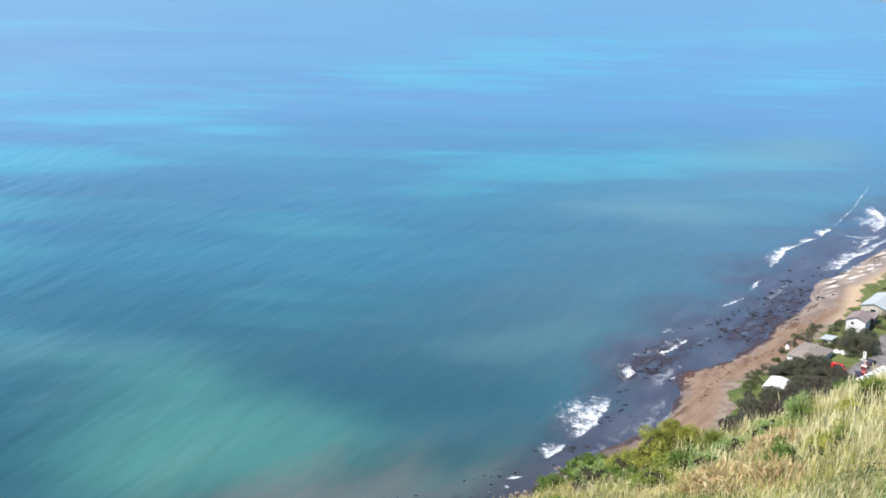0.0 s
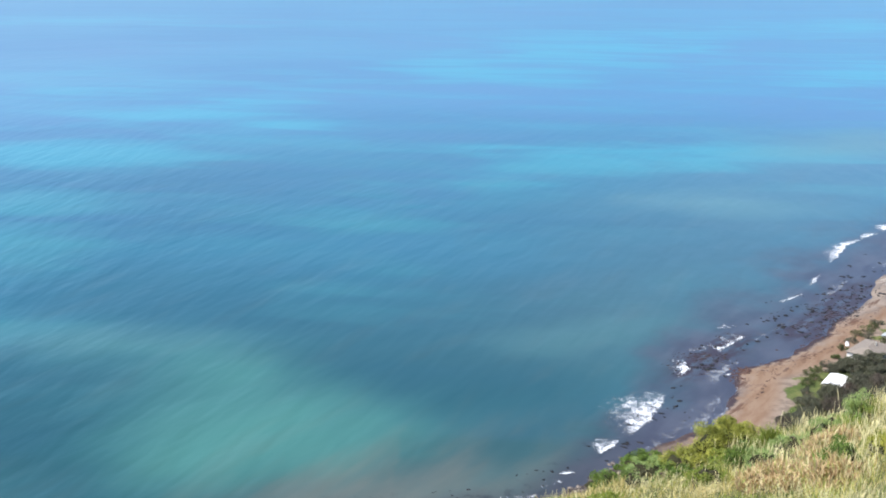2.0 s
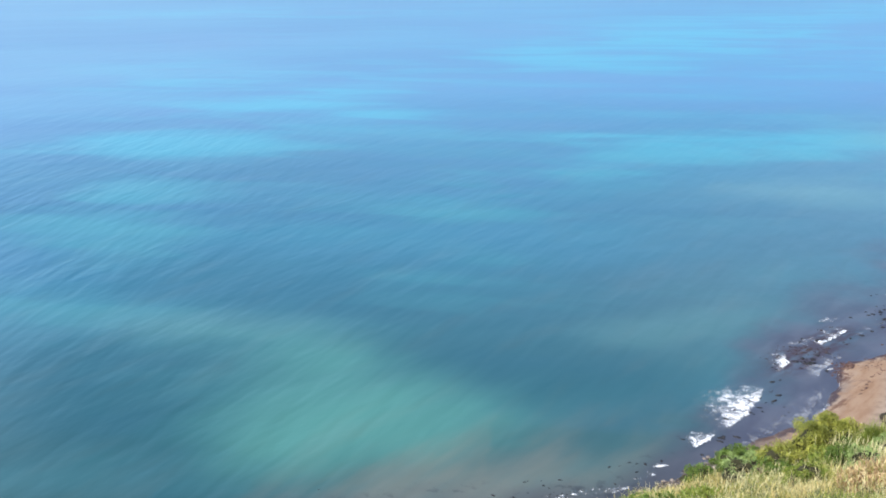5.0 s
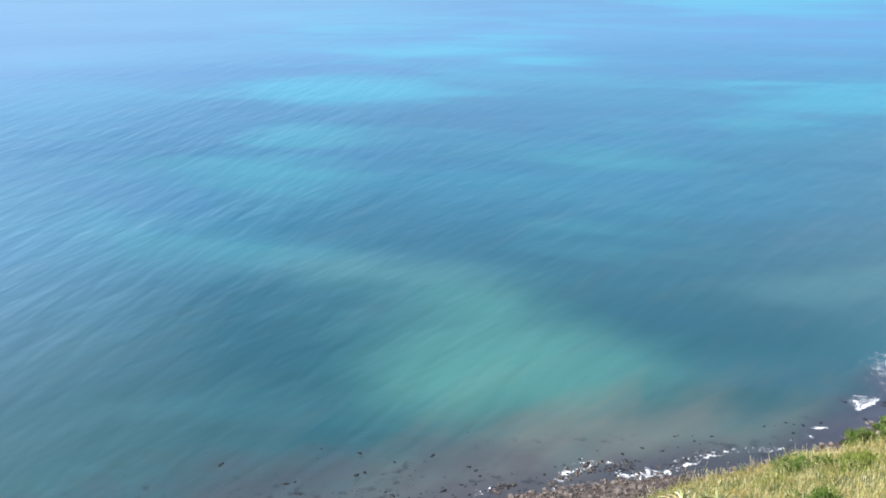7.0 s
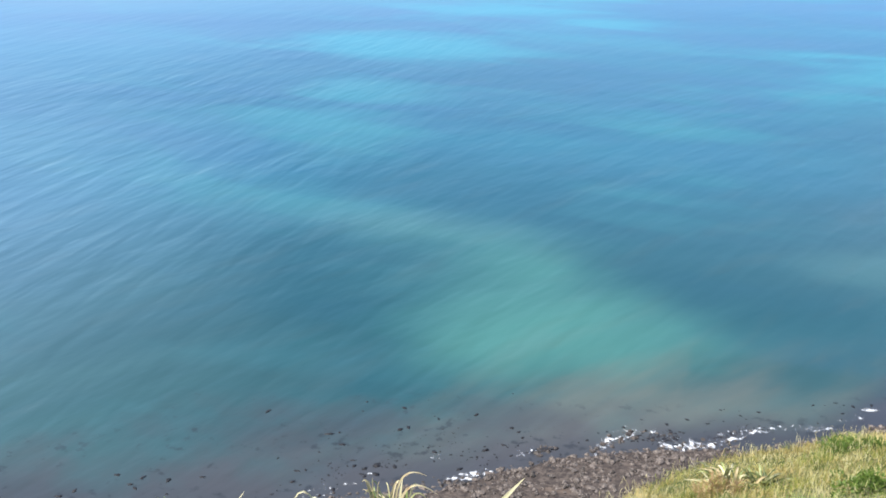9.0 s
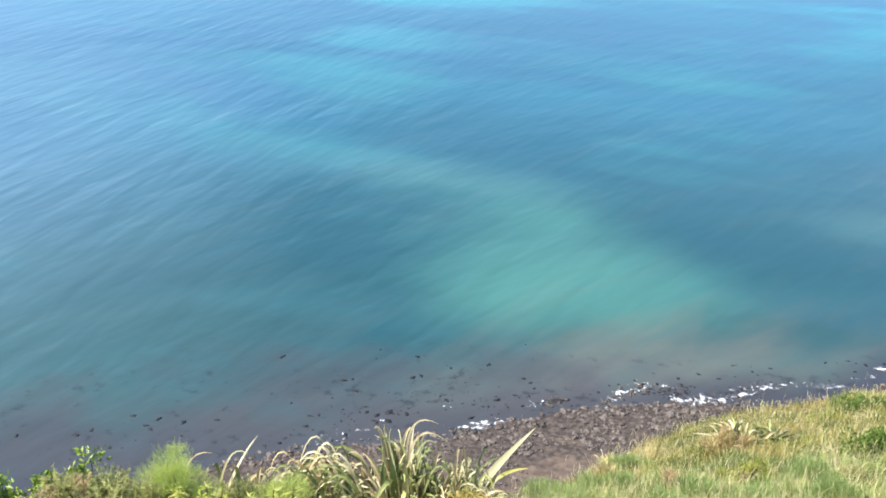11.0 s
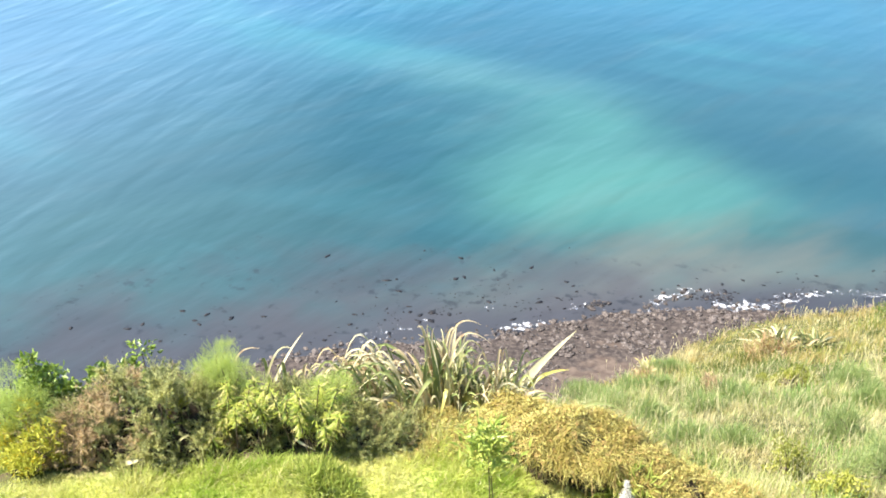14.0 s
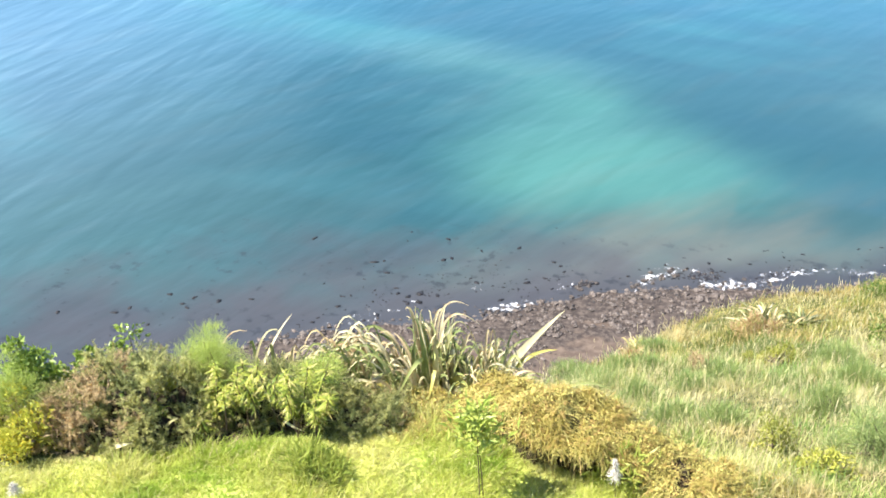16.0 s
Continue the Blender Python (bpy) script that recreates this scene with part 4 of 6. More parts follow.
    ob = part("road", bm, m.m, None, "grey worn asphalt yard behind the beach houses")
    tagged(ob, category="road", kind="structure")


road()
TYRE = plain("black_rubber", (0.02, 0.02, 0.02), 0.9, 0.2, 0.1)
STEEL = plain("wheel_steel", (0.45, 0.45, 0.46), 0.35, 0.5, 0.05, metal=0.8)


def car(label, paint, x, y, turn_z, length=3.9, tall=1.45, van=False):
    ob = thing("car", pose(x, y, 2.86, 0, 0, turn_z), label, "car", "vehicles parked on the asphalt yard")
    n, w = length / 2, 0.82
    bm = bmesh.new()
    if van:
        profile = [(-n, 0.35), (-n, 1.2), (-n + 0.1, tall), (n - 1.2, tall), (n - 0.5, 1.05), (n, 0.9), (n, 0.35)]
    else:
        profile = [(-n, 0.35), (-n, 0.85), (-n + 0.35, 0.92), (-n + 0.75, tall), (n - 1.7, tall), (n - 1.0, 0.92), (n - 0.1, 0.78), (n, 0.6), (n, 0.35)]
    prism(bm, profile, -w, w)
    bmesh.ops.bevel(bm, geom=bm.edges[:], offset=0.07, segments=2, affect="EDGES", profile=0.5)
    body = part("body", bm, paint, ob, smooth=False)
    for side in (-1, 1):
        bm = prism(bmesh.new(), [(-n + 0.72, 0.95), (-n + 0.95, tall - 0.12), (n - 1.75, tall - 0.12), (n - 1.2, 0.95)], side * w - 0.012, side * w + 0.012)
        part("side_window", bm, GLASS, body)
    fx = n - 1.35 if not van else n - 0.85
    bm = box(bmesh.new(), -0.02, 0.02, -0.68, 0.68, -0.26, 0.24)
    part("windscreen", bm, GLASS, body).matrix_basis = pose(fx + 0.04, 0, (tall + 0.95) / 2 + 0.03, 0, -52, 0)
    for wx in (-n + 0.7, n - 0.75):
        for side in (-1, 1):
            bm = bmesh.new()
            bmesh.ops.create_cone(bm, cap_ends=True, segments=16, radius1=0.31, radius2=0.31, depth=0.2, matrix=pose(wx, side * (w - 0.06), 0.31, 90))
            wheel = part("wheel", bm, TYRE, ob)
            bm = bmesh.new()
            bmesh.ops.create_cone(bm, cap_ends=True, segments=12, radius1=0.18, radius2=0.16, depth=0.03, matrix=pose(wx, side * (w + 0.05), 0.31, 90))
            part("rim", bm, STEEL, wheel)
    for side in (-0.55, 0.55):
        part("headlight", box(bmesh.new(), n - 0.03, n + 0.02, side - 0.16, side + 0.16, 0.58, 0.72), TRIM, ob)
        part("tail_light", box(bmesh.new(), -n - 0.02, -n + 0.03, side - 0.14, side + 0.14, 0.62, 0.8), RED, ob)
    return ob


WHITE_PAINT = plain("white_car_paint", (0.66, 0.66, 0.66), 0.25, 0.5, 0.03)
DARK_PAINT = plain("dark_car_paint", (0.03, 0.03, 0.045), 0.25, 0.5, 0.05)
CAR_RED = plain("red_car_paint", (0.17, 0.018, 0.018), 0.3, 0.5, 0.05)
DULL_RED = plain("dull_red_car_paint", (0.12, 0.025, 0.025), 0.3, 0.5, 0.05)
first = car("small white hatchback parked nose in on asphalt", WHITE_PAINT, 133.2, 294.6, 118)
for i in range(1, 7):
    copy_thing(first, pose(133.2 + 2.05 * i, 294.6 + 1.75 * i, 2.86, 0, 0, 118 + (i * 37) % 7 - 3))
car("red hatchback parked on the asphalt yard", CAR_RED, 136.5, 301.8, 62)
car("dull red hatchback beside the grass verge", DULL_RED, 139.0, 306.6, 50)
car("dark blue hatchback parked by the verge", DARK_PAINT, 134.0, 300.0, 70)
car("dark hatchback parked near the white signboard", DARK_PAINT, 142.5, 310.2, 35)
car("long red van parked beside the hedge", RED, 129.6, 304.8, -40, 4.7, 1.9, True)


def signboard():
    ob = thing("signboard", pose(141.4, 313.5, 2.4, 0, 0, -60), "tall white signboard standing on a pale concrete foot", "sign")
    part("board", box(bmesh.new(), -0.6, 0.6, -0.1, 0.1, 0.9, 3.4, 0.04), WALL_WHITE, ob)
    part("foot", box(bmesh.new(), -1.3, 1.3, -0.7, 0.7, -0.3, 0.5, 0.05), CONCRETE, ob)
    for x in (-0.45, 0.45):
        part("post", box(bmesh.new(), x - 0.08, x + 0.08, -0.08, 0.08, 0.5, 0.9), STEEL, ob)
    for k, z in enumerate((2.8, 2.4)):
        part("lettering", box(bmesh.new(), -0.35, 0.35 - 0.15 * k, -0.115, -0.103, z, z + 0.22), DARK_PAINT, ob, "unreadable dark bar of writing")


signboard()


def dinghy(x, y, turn_z):
    """A small upturned boat by the houses."""
    bm = bmesh.new()
    rows = []
    for k in range(9):
        u = k / 8
        half = 0.75 * math.sin(math.pi * (0.18 + 0.74 * u)) ** 0.7 * (1 if u < 0.95 else 0.5)
        rows.append([bm.verts.new((-1.9 + 3.8 * u, half * math.cos(a), 0.1 + 0.62 * math.sin(a))) for a in [math.pi * i / 8 for i in range(9)]])
    for a, b in zip(rows[:-1], rows[1:]):
        for i in range(8):
            bm.faces.new((a[i], a[i + 1], b[i + 1], b[i]))
    bm.faces.new(rows[0][::-1]), bm.faces.new(rows[-1])
    bmesh.ops.recalc_face_normals(bm, faces=bm.faces[:])
    ob = thing("dinghy", pose(x, y, height(x, y), 0, 0, turn_z), "small white dinghy lying upturned beside the houses", "boat", "upturned dinghies by the houses")
    part("hull", bm, WHITE_PAINT, ob, smooth=True)
    part("keel", box(bmesh.new(), -1.7, 1.7, -0.03, 0.03, 0.70, 0.80), WALL_DARK, ob)


dinghy(136.5, 322.0, 20), dinghy(138.2, 321.0, 35), dinghy(134.8, 323.2, 10), dinghy(121.0, 329.0, 75), dinghy(149.0, 335.5, 50)
# ---------------------------------------------------------------- plants: builders
def unit(v):
    return v / np.maximum(np.linalg.norm(v, axis=-1, keepdims=True), 1e-9)


def strips(root, way, bend, length, width, segs=3, profile=(1.0, 0.85, 0.55, 0.06), face=None, rs=None):
    """Thin curved blades: verts, quads and how near the tip each vert lies."""
    n = len(root)
    rs = rs or np.random.RandomState(1)
    side = unit(np.cross(way, face if face is not None else unit(rs.normal(size=(n, 3)))))
    u = np.linspace(0, 1, segs + 1)
    w = np.interp(u, np.linspace(0, 1, len(profile)), profile)
    mid = root[:, None] + length[:, None, None] * (u[None, :, None] * way[:, None] + (u ** 2)[None, :, None] * bend[:, None])
    half = (width[:, None] * w[None] / 2)[..., None] * side[:, None]
    v = np.stack([mid - half, mid + half], 2).reshape(-1, 3)
    k = np.arange(segs) * 2
    q = np.stack([k, k + 1, k + 3, k + 2], 1)
    f = (q[None] + (np.arange(n) * (segs + 1) * 2)[:, None, None]).reshape(-1, 4)
    return v, f, np.tile(np.repeat(u, 2), n)


def leaves(centre, way, normal, length, width, rs):
    """Pointed leaves, folded along the middle: four corners and two faces each."""
    n = len(centre)
    side = unit(np.cross(way, normal))
    up = np.cross(side, way)
    L, W = length[:, None], width[:, None]
    tip = centre + way * L - up * L * 0.12
    mid = centre + way * L * 0.45 + up * W * 0.16
    v = np.stack([centre, mid + side * W * 0.5, tip, mid - side * W * 0.5], 1).reshape(-1, 3)
    o = (np.arange(n) * 4)[:, None]
    return v, np.concatenate([o + np.array([[0, 2, 1]]), o + np.array([[0, 3, 2]])]), np.tile([0.4, 0.8, 1.0, 0.8], n)


def tubes(a, b, ra, rb, sides=5):
    """Straight tapered sticks from a to b."""
    n = len(a)
    way = unit(b - a)
    ref = np.where(np.abs(way[:, 2:3]) > 0.9, np.array([[1.0, 0, 0]]), np.array([[0, 0, 1.0]]))
    s = unit(np.cross(way, ref))
    t = np.cross(way, s)
    ang = np.arange(sides) * 2 * np.pi / sides
    ring = np.cos(ang)[None, :, None] * s[:, None] + np.sin(ang)[None, :, None] * t[:, None]
    v = np.concatenate([a[:, None] + ring * np.reshape(ra, (-1, 1, 1)), b[:, None] + ring * np.reshape(rb, (-1, 1, 1))], 1).reshape(-1, 3)
    i = np.arange(sides)
    q = np.stack([i, (i + 1) % sides, (i + 1) % sides + sides, i + sides], 1)
    return v, (q[None] + (np.arange(n) * 2 * sides)[:, None, None]).reshape(-1, 4)


def twig_material(name, a, b):
    m = Mat(name, 0.9, 0.2)
    m.color(m.mix(m.ramp(m.noise(30, 3), 0.35, 0.65), a, b))
    m.bump(m.noise(60, 3), 0.5, 0.01)
    return m.m


BARK = twig_material("grey_brown_bark", (0.07, 0.05, 0.035), (0.19, 0.15, 0.11))


def clump_points(rs, n, radii, hollow=0.55):
    """Clump centres in the upper part of an uneven ellipsoid that stands on the ground."""
    d = unit(rs.normal(size=(n, 3)))
    d[:, 2] = np.abs(d[:, 2]) * 1.1 - 0.12
    r = hollow + (1 - hollow) * rs.rand(n) ** 0.6
    return d * r[:, None] * (0.82 + 0.32 * rs.rand(n))[:, None] * np.array(radii)


def bush(name, label, category, base, radii, mat, n, leaf, wide, seed, clumps=40, clump=0.28, spray=0.6, group="", stems=9, upright=0.25, twig=0.012, needle=False, bark=None, core=0.0):
    """A shrub or tree crown of many leaves set in uneven clumps, on branching stems. base: its foot; radii: half width, half depth and height."""
    rs = np.random.RandomState(seed)
    ob = thing(name, pose(*base), label, category, group)
    c = clump_points(rs, clumps, radii)
    size = clump * (0.65 + 0.7 * rs.rand(clumps))
    pick = rs.randint(0, clumps, n)
    out = unit(rs.normal(size=(n, 3)) + np.array([0, 0, 0.25]))
    pos = c[pick] + out * (size[pick] * (0.35 + 0.65 * rs.rand(n) ** 0.5))[:, None] * np.array([1, 1, 0.8])
    pos[:, 2] = np.maximum(pos[:, 2], 0.02)
    way = unit(out * (1 - spray) + rs.normal(size=(n, 3)) * spray + np.array([0, 0, upright]))
    L, W = leaf * (0.6 + 0.8 * rs.rand(n)), wide * (0.7 + 0.6 * rs.rand(n))
    if needle:
        v, f, tip = strips(pos, way, rs.normal(size=(n, 3)) * 0.15, L, W, 2, (1, 0.8, 0.1), rs=rs)
    else:
        v, f, tip = leaves(pos, way, unit(rs.normal(size=(n, 3)) * 0.7 + out), L, W, rs)
    part_np("crown", mesh_np("crown", v, f, mat, {"tip": tip}), ob)
    k = min(clumps, stems * 4)
    fork = np.stack([rs.normal(0, 0.22, stems) * radii[0], rs.normal(0, 0.22, stems) * radii[1], radii[2] * rs.uniform(0.25, 0.5, stems)], 1)
    foot = np.stack([rs.normal(0, 0.06, stems) * radii[0], rs.normal(0, 0.06, stems) * radii[1], np.full(stems, -0.05 * radii[2] - 0.05)], 1)
    v1, f1 = tubes(foot, fork, np.full(stems, twig * 1.6), np.full(stems, twig))
    v2, f2 = tubes(fork[np.arange(k) % stems], c[:k], np.full(k, twig), np.full(k, twig * 0.35))
    part_np("stem", mesh_np("stem", np.concatenate([v1, v2]), np.concatenate([f1, f2 + len(v1)]), bark or BARK, smooth=True), ob)
    # solid dark lump that paints in the shade between the leaves
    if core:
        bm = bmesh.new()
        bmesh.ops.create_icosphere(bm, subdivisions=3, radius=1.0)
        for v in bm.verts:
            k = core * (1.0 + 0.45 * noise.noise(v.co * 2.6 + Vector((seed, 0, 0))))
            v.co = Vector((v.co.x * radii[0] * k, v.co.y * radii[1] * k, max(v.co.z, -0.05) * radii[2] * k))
        part("inner_shade", bm, INNER_SHADE, ob, "dark lump standing for the shade inside the crown")
    return ob


INNER_SHADE = twig_material("dark_inner_shade", (0.012, 0.013, 0.006), (0.040, 0.038, 0.018))


def tree(label, x, y, radii, trunk_height, mat, n, seed, leaf=0.42, clumps=46, group="trees behind the beach"):
    """A broad tree: tapered trunk, limbs, and a crown of leaf clumps."""
    rs = np.random.RandomState(seed)
    z = height(x, y)
    ob = thing("tree", pose(x, y, z), label, "tree", group)
    c = clump_points(rs, clumps, (radii[0], radii[1], radii[2]), 0.6) + np.array([0, 0, trunk_height])
    size = 0.30 * radii[0] * (0.6 + 0.7 * rs.rand(clumps))
    pick = rs.randint(0, clumps, n)
    out = unit(rs.normal(size=(n, 3)) + np.array([0, 0, 0.3]))
    pos = c[pick] + out * (size[pick] * (0.45 + 0.55 * rs.rand(n) ** 0.5))[:, None] * np.array([1, 1, 0.75])
    way = unit(out * 0.4 + rs.normal(size=(n, 3)) * 0.6)
    v, f, tip = leaves(pos, way, unit(rs.normal(size=(n, 3)) * 0.5 + out), leaf * (0.6 + 0.8 * rs.rand(n)), leaf * 0.6 * (0.7 + 0.6 * rs.rand(n)), rs)
    part_np("crown", mesh_np("crown", v, f, mat, {"tip": tip}), ob)
    k = min(14, clumps)
    top = np.array([[0, 0, trunk_height * 1.0]])
    foot = np.array([[0, 0, -0.3]])
    v1, f1 = tubes(foot, top, [0.05 * radii[0] + 0.1], [0.035 * radii[0] + 0.06], 8)
    v2, f2 = tubes(np.repeat(top, k, 0), c[:k], np.full(k, 0.03 * radii[0] + 0.04), np.full(k, 0.04))
    part_np("trunk", mesh_np("trunk", np.concatenate([v1, v2]), np.concatenate([f1, f2 + len(v1)]), BARK, smooth=True), ob)
    return ob


# ---------------------------------------------------------------- trees and hedges by the beach
TREE_DARK = leaf_material("dark_coastal_leaves", (0.020, 0.026, 0.016), (0.105, 0.112, 0.070), through_light=0.08, patch=0.25, patch_color=(0.070, 0.070, 0.050))
TREE_OLIVE = leaf_material("olive_coastal_leaves", (0.024, 0.022, 0.018), (0.085, 0.075, 0.055), through_light=0.08, patch=0.3, patch_color=(0.07, 0.050, 0.044))
SCRUB = leaf_material("green_scrub_leaves", (0.035, 0.055, 0.012), (0.085, 0.11, 0.03), through_light=0.12, patch=0.3, patch_color=(0.04, 0.05, 0.016))
tree("broad dark green tree beside the asphalt yard", 142.3, 321.5, (6.2, 5.4, 5.4), 1.4, TREE_DARK, 15000, 101, 0.3)
tree("dark green tree leaning against the white house", 149.0, 330.0, (3.6, 3.6, 3.6), 1.2, TREE_DARK, 7000, 102, 0.3)
for k, (x, y, r, h) in enumerate(((92, 273, 4.4, 3.0), (98, 271, 5.0, 3.8), (106, 273, 5.0, 4.4), (112, 278, 5.2, 4.6), (117, 284, 5.4, 4.8), (124, 287, 4.8, 4.2), (110, 285, 4.0, 3.6), (125, 295, 4.6, 4.0), (119, 293, 4.8, 4.2), (86, 265.5, 3.0, 1.6), (82, 263.5, 2.4, 1.1), (89.5, 268, 3.0, 2.0), (101, 281.5, 4.0, 3.2), (106, 280, 3.8, 3.6), (112, 290, 4.0, 3.2))):
    tree("dark olive wind shaped tree at the hill's foot", x, y, (r, r * 0.95, h), 1.0, (TREE_DARK, TREE_OLIVE)[k % 3 == 1], 9000, 110 + k, 0.28)
for k, (x, y, r, h) in enumerate(((112.5, 303, 4.2, 4.2), (116.5, 304, 4.2, 4.4), (120.5, 305.5, 4.2, 4.4), (124.5, 308, 3.8, 4.0), (109, 303, 2.6, 2.6), (128, 301.5, 2.6, 2.4))):
    tree("dark green hedge tree clipped along the houses", x, y, (r, r, h), 0.5, TREE_DARK, 6000, 130 + k, 0.27, 30, "hedge trees along the houses")
for k, (x, y, r, h) in enumerate(((129.5, 334, 3.0, 2.6), (132, 341, 2.8, 2.0), (139, 336, 2.4, 2.6), (143, 345, 2.4, 1.8), (133, 329, 2.6, 2.2), (136.5, 326.5, 2.4, 1.8), (140, 328.5, 2.8, 2.8), (146.5, 340, 2.4, 2.0), (149.5, 343, 2.0, 1.6), (118.6, 312, 2.8, 2.2), (115.5, 310.5, 2.4, 2.0), (161, 357, 3.0, 2.4), (166, 362, 2.6, 2.2), (157, 350, 2.6, 2.6), (144, 333, 2.6, 2.0), (139, 331, 2.2, 2.0),
                                    (100, 300, 2.4, 2.0), (97, 292, 2.4, 1.8), (95, 285, 2.2, 1.8), (160, 345, 2.2, 2.2), (165, 340, 2.4, 2.0), (176, 352, 2.8, 2.4), (166, 357, 2.0, 2.4), (103, 304, 2.2, 1.5), (108, 309, 2.4, 1.4), (113, 315, 1.8, 1.2), (118, 324, 2.0, 1.3), (123, 331, 2.2, 1.6), (127, 338, 2.4, 1.8), (135, 345, 2.4, 1.6), (138, 349, 2.2, 1.6), (100, 296, 2.6, 1.8))):
    tree("low green shore scrub on the turf bank", x, y, (r, r, h), 0.2, SCRUB if k % 3 else TREE_DARK, 1400, 150 + k, 0.22, 20, "scrub along the top of the beach")

rs = np.random.RandomState(77)
for k in range(34):
    u = rs.rand()
    x, y = 146 + 46 * u + rs.normal(0, 1.6), 349 + 52 * u + rs.normal(0, 1.6)
    tree("low green shore scrub on the turf bank", x, y, (0.7 + 0.9 * rs.rand(), 0.7 + 0.9 * rs.rand(), 0.5 + 0.5 * rs.rand()), 0.1, SCRUB if k % 4 else TREE_DARK, 420, 700 + k, 0.2, 12, "scrub along the top of the beach")

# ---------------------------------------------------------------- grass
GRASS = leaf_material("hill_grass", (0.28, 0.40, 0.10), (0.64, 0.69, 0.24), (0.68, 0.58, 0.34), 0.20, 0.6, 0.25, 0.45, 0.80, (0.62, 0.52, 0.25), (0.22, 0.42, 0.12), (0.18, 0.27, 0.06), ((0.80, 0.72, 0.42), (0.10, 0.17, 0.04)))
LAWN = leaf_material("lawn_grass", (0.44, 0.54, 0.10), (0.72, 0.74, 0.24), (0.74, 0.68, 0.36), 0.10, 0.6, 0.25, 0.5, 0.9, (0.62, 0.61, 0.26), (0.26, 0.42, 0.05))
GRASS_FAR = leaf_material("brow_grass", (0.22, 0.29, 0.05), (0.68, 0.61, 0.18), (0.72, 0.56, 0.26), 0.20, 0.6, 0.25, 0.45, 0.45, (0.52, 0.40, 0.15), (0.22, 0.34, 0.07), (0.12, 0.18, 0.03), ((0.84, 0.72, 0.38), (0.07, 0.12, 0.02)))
STRAW = leaf_material("dry_seed_stalks", (0.54, 0.48, 0.24), (0.80, 0.73, 0.44), through_light=0.2, rough=0.8)


def hill_grass():
    """Long grass over the slope, tuft by tuft, in one mesh; longer and drier in drifts."""
    rs = np.random.RandomState(3)
    n = 42000
    az, r = np.radians(rs.uniform(-26, 27.5, n)), rs.uniform(6.9, 38.5, n)
    r[:8000] = rs.uniform(6.9, 13.5, 8000)
    x, y = np.sin(az) * r, np.cos(az) * r
    bare = (value_noise(x, y, 0.6, 2, 21) < 0.27) & (r > 8.5)
    on_lawn = bare | ((np.degrees(az) < -6 + rs.normal(0, 1.5, n)) & (r < 7.7))
    x, y, r = x[~on_lawn], y[~on_lawn], r[~on_lawn]
    n = len(x)
    z, _ = ground_height(x, y)
    tall = (0.2 + 3.2 * value_noise(x, y, 0.8, 3, 9) ** 2.4) * np.where(x > 3, 0.85, 0.8)
    per = 8
    k = np.repeat(np.arange(n), per)
    m = n * per
    spread = rs.normal(0, 1, (m, 2)) * (0.05 + 0.0022 * r[k])[:, None]
    root = np.stack([x[k] + spread[:, 0], y[k] + spread[:, 1], z[k] - 0.03], 1)
    way = unit(np.stack([rs.normal(0.0, 0.18, m), rs.normal(0, 0.26, m), np.full(m, 1.0)], 1))
    L = (0.12 + 0.20 * rs.rand(m)) * tall[k] * np.where(r[k] < 12, 0.8, 1.0)
    bend = np.stack([rs.normal(0.0, 0.24, m), rs.normal(0, 0.24, m), -np.abs(rs.normal(0.15, 0.15, m))], 1)
    tone = np.clip(0.46 + 0.35 * (rs.rand(n) - 0.5) + 2.3 * (value_noise(x, y, 1.0, 3, 31) - 0.5) + 0.10 * np.clip((x - 1) / 6, 0, 1), 0, 1)
    width = 0.0050 + 0.00048 * r[k]
    for part_of, segs, shape in ((r[k] < 17, 2, (1, 0.75, 0.1)), (r[k] >= 17, 1, (1, 0.15))):
        q = np.flatnonzero(part_of)
        v, f, tip = strips(root[q], way[q], bend[q], L[q], width[q] * (1.0 if segs == 2 else 1.15), segs, shape, rs=rs)
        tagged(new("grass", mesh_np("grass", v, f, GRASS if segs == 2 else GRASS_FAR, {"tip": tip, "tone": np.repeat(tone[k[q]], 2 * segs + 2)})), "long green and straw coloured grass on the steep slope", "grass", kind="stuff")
    pick = rs.rand(n) < (0.16 * (value_noise(x, y, 1.6, 3, 14) > 0.55) + 0.03) * np.clip((r - 6) / 9, 0.15, 1)
    pick |= (x > 5.5) & (rs.rand(n) < 0.24) & (value_noise(x, y, 1.3, 2, 15) > np.where(x > 9.5, 0.5, 0.60))
    x, y, z, r = x[pick], y[pick], z[pick], r[pick]
    k = np.repeat(np.arange(len(x)), 8)
    m = len(k)
    root = np.stack([x[k] + rs.normal(0, 0.20, m), y[k] + rs.normal(0, 0.20, m), z[k]], 1)
    way = unit(np.stack([rs.normal(-0.02, 0.13, m), rs.normal(0, 0.16, m), np.ones(m)], 1))
    bend = np.stack([rs.normal(0.02, 0.10, m), rs.normal(0, 0.10, m), np.full(m, -0.06)], 1)
    v, f, tip = strips(root, way, bend, (0.16 + 0.30 * rs.rand(m) ** 1.5) * np.where(x[k] > 6.5, 1.7, 1.0), 0.002 + np.where(x[k] > 4, 0.00028, 0.00024) * r[k], 4, (0.5, 0.45, 0.5, 1.5, 0.2), rs=rs)
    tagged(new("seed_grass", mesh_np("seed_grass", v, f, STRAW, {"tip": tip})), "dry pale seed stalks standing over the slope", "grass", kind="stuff")


